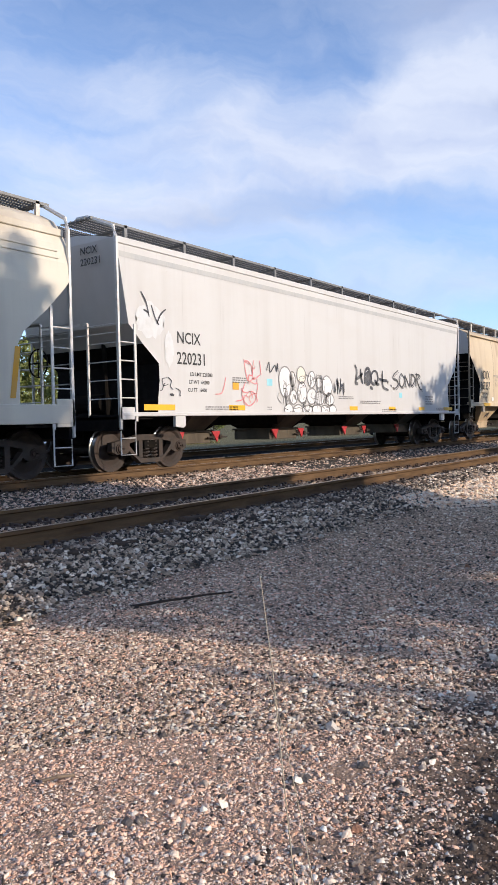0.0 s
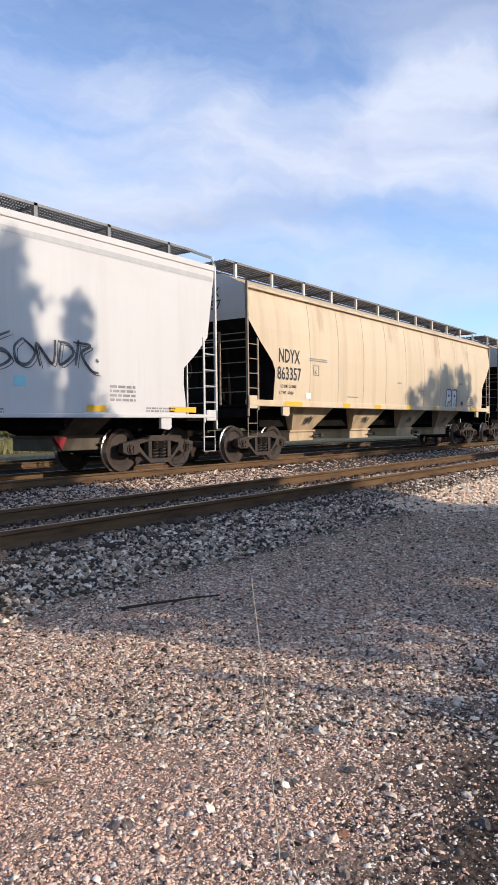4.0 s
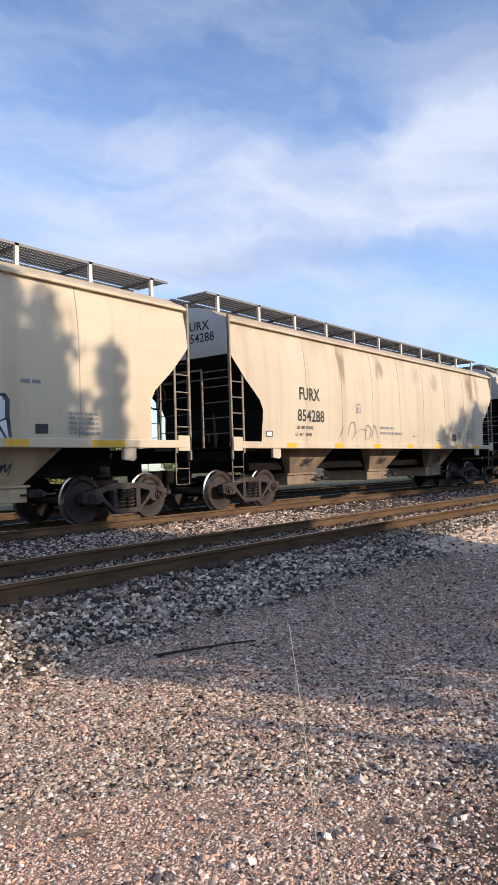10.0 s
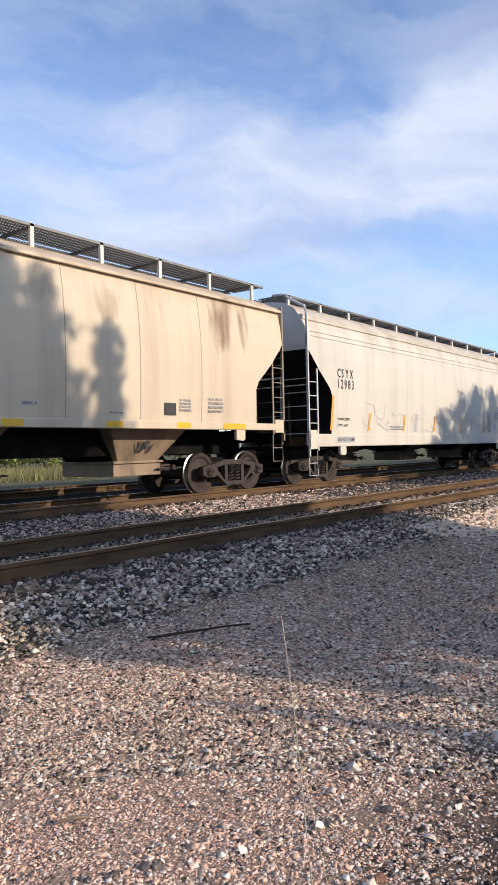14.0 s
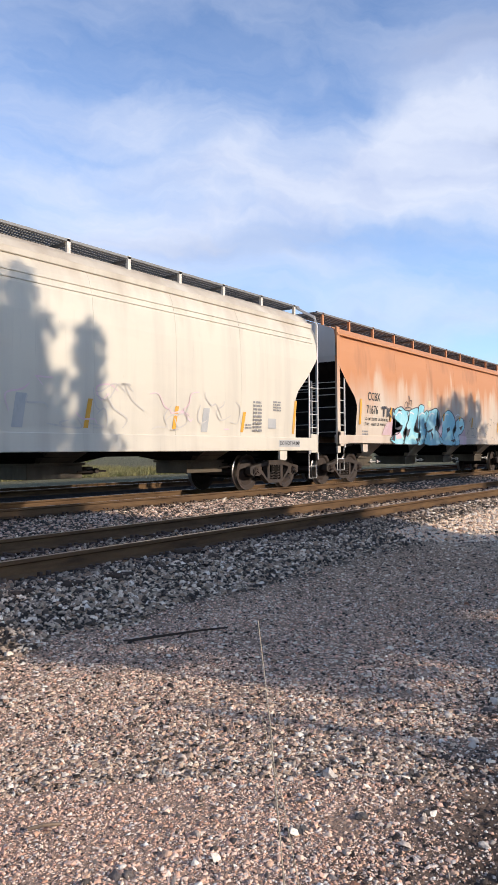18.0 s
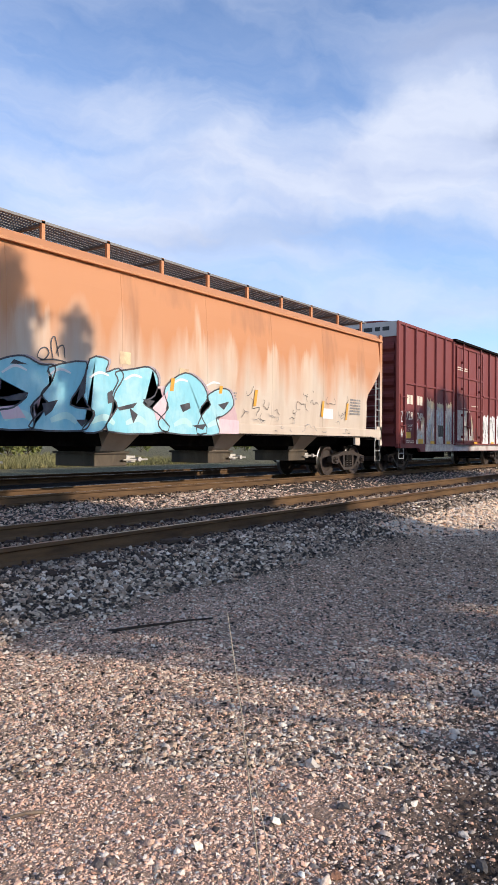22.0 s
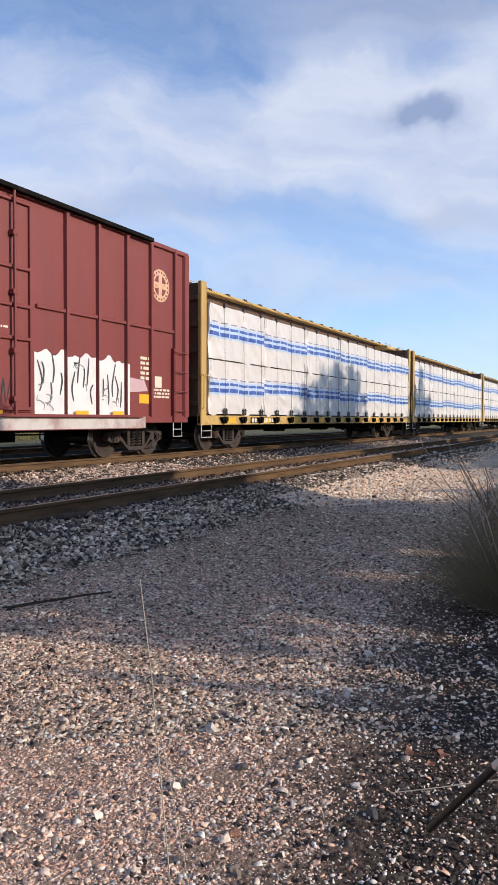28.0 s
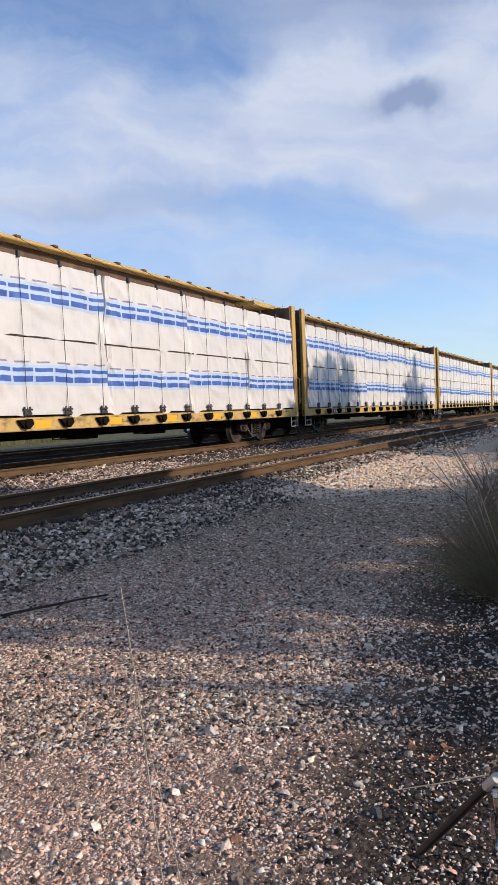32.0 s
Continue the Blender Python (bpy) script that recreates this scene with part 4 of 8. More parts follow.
            prism(bm, [(x - 0.15, sill[0]), (x + 0.17, sill[0]), (x + 0.17, sill[0] - 0.20), (x + 0.10, sill[0] - 0.25), (x - 0.15, sill[0] - 0.22)], s * (wsill - 0.06), s * (wsill + 0.01))
            part("jacking_pad", bm, paint, car)
    truck(car, 1.38)
    truck(car, L - 1.38)
    coupler(car, L)
    return car


CUT = [(1.0, 1.15), (1.78, 1.15), (2.45, 1.2), (3.0, 0.55), (3.52, 0.04), (3.6, 0.0)]


def seam_list(L, n):
    return [1.3 + (L - 2.6) * k / n for k in range(n + 1)]


ROUND = [(1.56, 1.50), (1.60, 2.1), (1.615, 2.8), (1.60, 3.4), (1.555, 3.9), (1.48, 4.36), (1.40, 4.44), (1.05, 4.63), (0.6, 4.75), (0.0, 4.80)]
ROUND_LOW = [(1.565, 1.30), (1.60, 2.1), (1.615, 2.8), (1.605, 3.4), (1.57, 3.85), (1.49, 4.18), (1.36, 4.45), (1.16, 4.68), (0.85, 4.84), (0.5, 4.90), (0.0, 4.92)]
ROUND_MID = [(1.565, 1.42), (1.60, 2.1), (1.61, 2.8), (1.60, 3.4), (1.57, 3.9), (1.51, 4.46), (1.42, 4.54), (1.05, 4.68), (0.6, 4.78), (0.0, 4.82)]
CUT_FLAT = [(1.0, 1.08), (1.5, 1.10), (2.15, 1.20), (2.62, 0.62), (2.75, 0.34), (4.45, 0.04), (4.50, 0.0)]
FLAT = [(1.58, 1.15), (1.58, 2.2), (1.58, 3.3), (1.58, 4.48), (1.52, 4.55), (1.05, 4.66), (0.5, 4.74), (0.0, 4.76)]


# ---------------------------------------------------------------- the hoppers of the train
HOPPERS = [
    hopper("pale grey covered hopper wagon with yellow edge markings", -7.4, 16.3, M_pale, ROUND_LOW, CUT, (1.0, 1.34), (3.6, 8.15, 12.7), 2.2,
           seam_list(16.3, 6), 5.09, [0.1 + 1.6 * k for k in range(11)], [], bay_w=0.95, low_w=0.5, bend=True, style="faint", face=(0.5, 0.4), face_mat=M_grime_shade, ridges=(3.92, 4.05)),
    hopper("white flat-sided covered hopper wagon with black and white graffiti", 10.0, 18.25, M_white, FLAT, CUT_FLAT, (1.12, 1.20), (3.27, 7.17, 11.07, 14.97), 1.45,
           seam_list(18.25, 6), 5.09, [0.9 + 1.83 * k for k in range(10)], [], gate_mat=M_red, bay_w=1.1, low_w=0.6, style="dark_posts", bend=True, dark_z=2.8, face=(0.5, 0.42), face_mat=M_grime_shade),
    hopper("tan round-sided covered hopper wagon with weld seams", 29.5, 19.1, M_tan, ROUND, CUT, (1.42, 1.58), (3.8, 7.5, 11.2, 14.9), 1.45,
           seam_list(19.1, 10), 5.10, [0.4 + 1.66 * k for k in range(12)], [], bay_w=1.25, low_w=0.80, face=(1.15, 0.56), face_mat=M_grime_tan, eave=4.31, style="pale_posts"),
    hopper("beige round-sided covered hopper wagon with brown roof stains", 49.95, 17.0, M_tan2, ROUND, CUT, (1.42, 1.58), (3.95, 8.35, 12.75), 1.36,
           seam_list(17.0, 8), 5.12, [0.4 + 1.62 * k for k in range(11)], [], bay_w=1.2, low_w=0.80, face=(1.1, 0.56), face_mat=M_grime_brown, eave=4.31, style="pale_posts"),
    hopper("pale round-topped covered hopper wagon with orange edge stripes", 68.05, 16.3, M_pale, ROUND_LOW, CUT, (1.0, 1.34), (3.6, 8.15, 12.7), 2.2,
           seam_list(16.3, 6), 5.09, [0.1 + 1.6 * k for k in range(11)], [], bay_w=0.95, low_w=0.5, bend=True, style="faint", face=(0.5, 0.4), face_mat=M_grime_shade, ridges=(3.92, 4.05)),
    hopper("cream covered hopper wagon stained orange with rust", 85.42, 18.75, M_rusty, ROUND_MID, CUT, (1.18, 1.45), (3.57, 7.37, 11.17, 14.97), 1.15,
           seam_list(18.75, 6), 5.11, [0.3 + 1.65 * k for k in range(12)], [], bay_w=1.05, low_w=0.6, bot=0.45, style="faint", face=(0.48, 0.34), eave=4.33, post=0.17),
]


# ---------------------------------------------------------------- ground, tracks
def profile_z(y):
    """Height of the gravel across the tracks."""
    pts = ((-3000, -0.5), (-20, -0.5), (0, -0.45), (4.2, -0.45), (5.2, -0.24), (5.5, -0.20), (7.7, -0.20), (9.3, -0.30), (10.7, -0.20), (13.2, -0.20), (14.2, -0.28), (16, -0.20), (19, -0.20), (20.5, -0.32), (29, -0.32), (40, -0.1), (3000, -0.1))
    for (a, za), (b, zb) in zip(pts, pts[1:]):
        if a <= y <= b:
            return za + (zb - za) * (y - a) / (b - a)
    return -0.5


def ground_z(x, y):
    z = profile_z(y)
    d = abs(x - 6) + abs(y - 3)
    if d < 40:
        z += 0.025 * noise.noise((x * 0.6, y * 0.6, 0)) + 0.012 * noise.noise((x * 2.3, y * 2.3, 5))
    return z


def spread(lo, mid0, mid1, hi, step, n):
    a = [mid0 - (mid0 - lo) * (k / n) ** 3 for k in range(n, 0, -1)]
    b = list(np.arange(mid0, mid1, step))
    c = [mid1 + (hi - mid1) * (k / n) ** 3 for k in range(0, n + 1)]
    return a + b + c


def ground():
    xs = spread(-3000, -2, 22, 3000, 0.25, 24)
    ys = spread(-3000, -3, 17, 3000, 0.2, 24)
    vs = [(x, y, ground_z(x, y)) for y in ys for x in xs]
    w = len(xs)
    fs = [(j * w + i, j * w + i + 1, (j + 1) * w + i + 1, (j + 1) * w + i) for j in range(len(ys) - 1) for i in range(w - 1)]
    me = bpy.data.meshes.new("ground")
    me.from_pydata(vs, [], fs)
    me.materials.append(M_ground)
    for p in me.polygons:
        p.use_smooth = True
    tagged(new("ground", me), "brown gravelly ground with a ballasted railway bank", "ground", kind="structure")


ground()


def rail(y, label):
    prof = [(-0.07, -0.172), (0.07, -0.172), (0.07, -0.158), (0.014, -0.135), (0.010, -0.05), (0.036, -0.035), (0.036, -0.006), (0.026, 0.0), (-0.026, 0.0), (-0.036, -0.006), (-0.036, -0.035), (-0.010, -0.05), (-0.014, -0.135), (-0.07, -0.158)]
    xs = [-400, -40, 0, 20, 40, 80, 160, 700]
    bm = bmesh.new()
    rings = [[bm.verts.new((x, y + a, z)) for a, z in prof] for x in xs]
    n = len(prof)
    for a, b in zip(rings, rings[1:]):
        for k in range(n):
            f = bm.faces.new((a[k], a[(k + 1) % n], b[(k + 1) % n], b[k]))
            f.material_index = 1 if k == 7 else 0
    tagged(part("rail", bm, [M_rail_side, M_rail_top]), label, "railway rail", "rails", "structure")


for yc in (YN, YC):
    for s in (-1, 1):
        rail(yc + s * 0.7525, "rusty steel rail with a worn head on sleepers")


# ---------------------------------------------------------------- boxcar
def boxcar():
    u0, L, W = 105.39, 15.14, 1.58
    car = empty("boxcar", "oxide red outside-post boxcar with pale graffiti along its lower side", "railway wagon", "wagons of the train", (u0, YC, 0))
    CARS.append((car, u0))
    bm = bmesh.new()
    prof = [(-W, 0.9), (-W, 5.22), (-1.0, 5.30), (0, 5.34), (1.0, 5.30), (W, 5.22), (W, 0.9)]
    a = [bm.verts.new((0.04, y, z)) for y, z in prof]
    b = [bm.verts.new((L - 0.04, y, z)) for y, z in prof]
    for k in range(len(prof)):
        j = (k + 1) % len(prof)
        bm.faces.new((a[k], a[j], b[j], b[k]))
    bm.faces.new(a)
    bm.faces.new(b[::-1])
    part("body", bm, M_maroon, car)
    # end walls: corrugations, silver top sheet
    for x, e in ((0.04, -1), (L - 0.04, 1)):
        for k in range(8):
            bm = bmesh.new()
            z = 1.25 + 0.42 * k
            prism(bm, [(x, z), (x + e * 0.09, z + 0.10), (x + e * 0.09, z + 0.22), (x, z + 0.33)], -W + 0.1, W - 0.1)
            part("end_corrugation", bm, M_maroon, car)
        bm = bmesh.new()
        box(bm, min(x, x + e * 0.05), max(x, x + e * 0.05), -W, W, 4.72, 5.24)
        part("end_top_sheet", bm, M_end, car, "grey painted top sheet")
        bm = bmesh.new()
        bars(bm, -0.85, 4.93, 1.5, 0.14, 0, 1, 0, 4)
        for v in bm.verts:
            v.co = Vector((x + e * 0.054, -v.co.x * e - 0.45, v.co.z))
        part("end_lettering", bm, M_letter, car)
    ribs = [0.10, 0.62, 1.62, 2.61, 3.63, 4.61, 5.55, 10.43, 11.46, 12.49, 13.46, 14.52, L - 0.10]
    for s in (-1, 1):
        for x in ribs:
            bm = bmesh.new()
            y0, y1 = s * W, s * (W + 0.075)
            h = 0.045 if 0.3 < x < L - 0.3 else 0.09
            z0 = 0.98
            vs = []
            for z in (z0, 5.2):
                vs.append([bm.verts.new(p) for p in ((x - h * 1.5, y0, z), (x - h, y1, z), (x + h, y1, z), (x + h * 1.5, y0, z))])
            for k in range(3):
                bm.faces.new((vs[0][k], vs[0][k + 1], vs[1][k + 1], vs[1][k]))
            bm.faces.new(vs[0])
            bm.faces.new(vs[1][::-1])
            part("side_post", bm, M_maroon, car)
        for xa, xb in ((0.62, 5.55), (9.55, 14.52)):
            bm = bmesh.new()
            box(bm, xa, xb, min(s * W, s * (W + 0.05)), max(s * W, s * (W + 0.05)), 3.10, 3.18, 0.01)
            part("side_rail_band", bm, M_maroon, car)
        bm = bmesh.new()
        box(bm, 0, L, min(s * W, s * (W + 0.06)), max(s * W, s * (W + 0.06)), 5.14, 5.25, 0.015)
        part("top_chord", bm, M_maroon, car)
        bm = bmesh.new()
        y0, y1 = s * (W - 0.06), s * (W + 0.045)
        prism(bm, [(0.02, 1.0), (0.02, 0.84), (1.95, 0.84), (2.1, 0.70), (L - 2.1, 0.70), (L - 1.95, 0.84), (L - 0.02, 0.84), (L - 0.02, 1.0)], y0, y1)
        part("side_sill", bm, M_maroon, car)
        # plug door on its rail
        yd = s * (W + 0.03)
        bm = bmesh.new()
        box(bm, 5.93, 9.40, min(s * W, yd), max(s * W, yd), 1.05, 5.08, 0.01)
        door = part("plug_door", bm, M_maroon, car)
        for z in (1.12, 2.45, 3.07, 3.78, 5.02):
            bm = bmesh.new()
            box(bm, 5.95, 9.38, min(yd, yd + s * 0.05), max(yd, yd + s * 0.05), z - 0.035, z + 0.035, 0.01)
            part("door_stiffener", bm, M_maroon, door)
        for x in (5.97, 7.46, 8.55, 9.36):
            bm = bmesh.new()
            box(bm, x - 0.03, x + 0.03, min(yd, yd + s * 0.045), max(yd, yd + s * 0.045), 1.1, 5.04, 0.008)
            part("door_stiffener", bm, M_maroon, door)
        for x in (6.60, 8.89):
            bm = bmesh.new()
            tube(bm, [(x, yd + s * 0.09, 1.0), (x, yd + s * 0.09, 5.2)], 0.03, 8)
            for z in (1.3, 2.2, 3.3, 4.4):
                box(bm, x - 0.06, x + 0.06, min(yd, yd + s * 0.12), max(yd, yd + s * 0.12), z - 0.05, z + 0.05, 0.01)
            part("lock_rod", bm, M_maroon, door)
        bm = bmesh.new()
        tube(bm, [(6.62, yd + s * 0.10, 1.75), (7.4, yd + s * 0.12, 1.75), (7.42, yd + s * 0.12, 1.35)], 0.022, 6)
        box(bm, 7.3, 7.62, min(yd, yd + s * 0.10), max(yd, yd + s * 0.10), 1.65, 2.35, 0.02)
        part("door_handle", bm, M_maroon, door)
        bm = bmesh.new()
        box(bm, 5.5, 13.4, min(s * (W + 0.02), s * (W + 0.17)), max(s * (W + 0.02), s * (W + 0.17)), 5.18, 5.27, 0.01)
        part("door_track", bm, M_black, car, "black door track hood under the eaves")
        bm = bmesh.new()
        box(bm, 5.6, 13.0, min(s * (W + 0.03), s * (W + 0.13)), max(s * (W + 0.03), s * (W + 0.13)), 0.96, 1.02, 0.008)
        part("door_track", bm, M_maroon, car)
        for x in (0.10, L - 0.75):
            bm = bmesh.new()
            box(bm, x, x + 0.03, min(s * W, s * (W + 0.10)), max(s * W, s * (W + 0.10)), 0.85, 2.72)
            for z in (1.13, 1.63, 2.13, 2.63):
                tube(bm, [(x, s * (W + 0.10), z), (x + 0.63, s * (W + 0.10), z)], 0.014, 6)
            part("side_ladder", bm, M_maroon, car)
            stirrup(car, x + 0.1, x + 0.5, s * (W + 0.0), 0.48, 0.85)
    # roof ribs
    for k in range(12):
        bm = bmesh.new()
        x = 0.7 + 1.25 * k
        pts = [(-W, 5.225), (-1.0, 5.31), (0, 5.35), (1.0, 5.31), (W, 5.225)]
        va = [bm.verts.new((x - 0.05, y, z)) for y, z in pts]
        vt = [bm.verts.new((x, y, z + 0.04)) for y, z in pts]
        vb = [bm.verts.new((x + 0.05, y, z)) for y, z in pts]
        for i in range(4):
            bm.faces.new((va[i], va[i + 1], vt[i + 1], vt[i]))
            bm.faces.new((vt[i], vt[i + 1], vb[i + 1], vb[i]))
        part("roof_rib", bm, M_end, car)
    # brake rigging below
    bm = bmesh.new()
    box(bm, 1.0, L - 1.0, -0.3, 0.3, 0.62, 0.95)
    part("centre_sill", bm, M_under, car)
    bm = bmesh.new()
    lathe(bm, [(0.2, -0.5), (0.2, 0.6), (0.01, 0.65), (0.01, -0.55)], 12, 0, (7.9, 0.6, 0.55))
    for x in (4.2, 6.1, 9.3):
        box(bm, x, x + 0.35, -0.95, -0.5, 0.45, 0.8, 0.02)
    tube(bm, [(3.6, -0.7, 0.62), (11.6, -0.7, 0.58)], 0.02, 6)
    tube(bm, [(4.4, -1.2, 0.9), (4.9, -1.2, 0.5), (6.5, -1.2, 0.5)], 0.02, 6)
    part("brake_gear", bm, M_under, car)
    truck(car, 1.55)
    truck(car, L - 1.55)
    coupler(car, L)
    y = -(W + 0.006)
    # block shapes where the maker's letters stand, number panels, stencils
    for x in (0.90, 1.20, 1.84, 2.12):
        bm = bmesh.new()
        quad(bm, x, x + 0.22, 2.41, 2.74, y)
        part("emblem_block", bm, M_pale_letter, car, "cream block shape of an emblem")
    lettering(car, "728", 0.82, 1.86, 0.42, M_pale_letter, y, wide=0.98)
    lettering(car, "749", 1.84, 1.84, 0.42, M_pale_letter, y, wide=0.86)
    lettering(car, "LD LMT", 0.98, 1.60, 0.13, M_pale_letter, y)
    lettering(car, "LT WT", 0.98, 1.46, 0.13, M_pale_letter, y)
    tapes = [(0.76, 0.48, 1.19, 1.41, 0), (1.91, 0.46, 0.94, 1.17, 0.02), (13.0, 0.45, 1.30, 1.52, 0)] + [(x, 0.42, 1.0, 1.10, 0.06) for x in (3.0, 4.75, 8.2, 10.65, 11.9)]
    for x, w, z0, z1, off in tapes:
        bm = bmesh.new()
        quad(bm, x, x + w, z0, z1, y - off)
        part("reflective_stripe", bm, M_reflect, car)
    for x, z, w, h, off, rows, k in ((0.85, 1.08, 0.9, 0.035, 0, 2, 1), (6.05, 4.15, 1.3, 0.05, 0.03, 2, 2), (13.55, 1.62, 0.75, 0.05, 0, 3, 3), (13.05, 2.35, 0.35, 0.07, 0, 5, 6), (7.9, 2.62, 0.9, 0.04, 0.03, 1, 7)):
        bar_parts(car, x, z, w, h, y - off, rows, k, M_pale_letter)
    bm = bmesh.new()
    quad(bm, 13.65, 13.95, 1.7, 1.98, y)
    part("placard", bm, M_pale_letter, car)
    bm = bmesh.new()
    disc = [bm.verts.new((13.88 + 0.40 * math.cos(a), y - 0.005, 4.22 + 0.40 * math.sin(a))) for a in np.linspace(0, 2 * math.pi, 29)[:-1]]
    bm.faces.new(disc)
    emblem = part("round_emblem", bm, M_emblem, car, "faded round cream emblem")
    # four red quarters round a cream cross, and a ring of small marks
    for k in range(4):
        a0 = math.pi / 2 * k + 0.30
        bm = bmesh.new()
        arc = [(0.26, a0 + (math.pi / 2 - 0.60) * i / 5) for i in range(6)] + [(0.10, a0 + math.pi / 4 - 0.30)]
        bm.faces.new([bm.verts.new((13.88 + r * math.cos(a), y - 0.008, 4.22 + r * math.sin(a))) for r, a in arc])
        part("emblem_quarter", bm, M_maroon, emblem, "red quarter of the emblem")
    for k in range(18):
        a = 2 * math.pi * k / 18
        bm = bmesh.new()
        bm.faces.new([bm.verts.new((13.88 + r * math.cos(a + d), y - 0.008, 4.22 + r * math.sin(a + d))) for r, d in ((0.31, -0.08), (0.36, -0.08), (0.36, 0.08), (0.31, 0.08))])
        part("emblem_mark", bm, M_maroon, emblem)
    return car


# ---------------------------------------------------------------- centre-beam flat wagons with wrapped loads
LOADS = []
PACK_L, PACK_N = 3.53, 6


def pack_mesh(var):
    """A wrapped stack; var picks its wrinkles and how its printed bands run."""
    bm = bmesh.new()
    nx, nz = 64, 20
    W, H = 1.46, 1.52
    # a wrapped stack: front and top with soft wrinkles, folded ends
    def wr(x, z, s):
        e = max(0.0, 1 - min(x, PACK_L - x) / 0.5)
        s += 7.3 * var
        # gathered fold hanging near each end, and slack diagonal creases
        fold = 0.0
        for c, w in ((0.13, 0.05), (PACK_L - 0.10, 0.06)):
            d = (x - c - 0.05 * noise.noise((z * 1.6, c, s))) / w
            fold -= 0.055 * math.exp(-d * d) * (0.55 + 0.8 * noise.noise((z * 1.1, 2.0, s + c)))
        k = abs(noise.noise((x * 0.9 + z * 0.8 + s, z * 0.35 - x * 0.25, 9)))
        fold -= 0.030 * max(0.0, 1 - 9 * k)
        return fold + 0.020 * noise.noise((x * 2.2 + s, z * 2.1, s)) + (0.012 + 0.060 * e) * noise.noise((x * 6.0, z * 1.1 + 0.6 * x, 4 + s)) + 0.016 * noise.noise((x * 3.1 + z * 5, z * 2 - x * 1.5, 3 + s))
    xs = [0.022 * i for i in range(13)] + [0.264 + (PACK_L - 0.528) * i / 40 for i in range(1, 40)] + [PACK_L - 0.022 * i for i in range(12, -1, -1)]
    zs = [H * j / nz for j in range(nz + 1)]
    hem = lambda x, z: z if z > 0 else -0.11 * max(0.0, 1.7 * noise.noise((x * 1.9, 5.0, 2.1 * var)) - 0.22)
    depth = [[wr(x, z, 0) for x in xs] for z in zs]
    front = [[bm.verts.new((x, d, hem(x, z))) for x, d in zip(xs, row)] for z, row in zip(zs, depth)]
    for a, b in zip(front, front[1:]):
        for i in range(nx):
            bm.faces.new((a[i], a[i + 1], b[i + 1], b[i]))
    c = [bm.verts.new(p) for p in ((0, W, 0), (PACK_L, W, 0), (PACK_L, W, H), (0, W, H))]
    bm.faces.new(c)
    bm.faces.new(front[0] + [c[1], c[0]])
    bm.faces.new(front[-1][::-1] + [c[3], c[2]])
    bm.faces.new([r[0] for r in front] + [c[3], c[0]])
    bm.faces.new([r[-1] for r in front][::-1] + [c[1], c[2]])
    me = bpy.data.meshes.new("wrapped_package")
    bmesh.ops.recalc_face_normals(bm, faces=bm.faces)
    for e in bm.edges:
        e.smooth = e.calc_face_angle(0) < 0.7
    bm.to_mesh(me)
    bm.free()
    me.materials.append(M_wrap)
    for p in me.polygons:
        p.use_smooth = abs(p.normal.y) > 0.9
    bands = []

    def skin(x, z):
        """Depth of the wrap at x, z, straight between its corners."""
        i = max(0, min(nx - 1, int(np.searchsorted(xs, x, "right")) - 1))
        j = max(0, min(nz - 1, int(z / H * nz)))
        a, b = (x - xs[i]) / (xs[i + 1] - xs[i]), (z - zs[j]) / (zs[j + 1] - zs[j])
        d = depth
        return (d[j][i] * (1 - a) + d[j][i + 1] * a) * (1 - b) + (d[j + 1][i] * (1 - a) + d[j + 1][i + 1] * a) * b

    def strip(name, x0, x1, zb, h, off, mm):
        bm = bmesh.new()
        pv = None
        for x in [x0] + [q for q in xs if x0 + 0.004 < q < x1 - 0.004] + [x1]:
            sway = 0.035 * noise.noise((x * 1.1, 2.0, 3.7 * var)) + 0.012 * noise.noise((x * 4.5, 9.0, 3.7 * var)) + 0.045 * (var - 1)
            lo, hi = zb + sway, zb + h + sway
            v = [bm.verts.new((x, skin(x, z) - off, z)) for z in np.linspace(lo, hi, 2 + round(h / 0.07))]
            if pv:
                for k in range(len(v) - 1):
                    bm.faces.new((pv[k], v[k], v[k + 1], pv[k + 1]))
            pv = v
        m2 = bpy.data.meshes.new(name)
        bm.to_mesh(m2)
        bm.free()
        m2.materials.append(mm)
        bands.append(m2)
    strip("printed_band", 0.0, PACK_L, 0.60, 0.40, 0.006, M_ltblue)
    for k in range(6):
        x0 = 0.03 + 0.592 * k
        strip("printed_bar", x0, x0 + 0.53, 0.66, 0.115, 0.012, M_blue)
        strip("printed_bar", x0, x0 + 0.53, 0.86, 0.075, 0.012, M_blue)
        strip("printed_mark", x0 + 0.07, x0 + 0.46, 1.035, 0.034, 0.008, M_mark)
    return me, bands


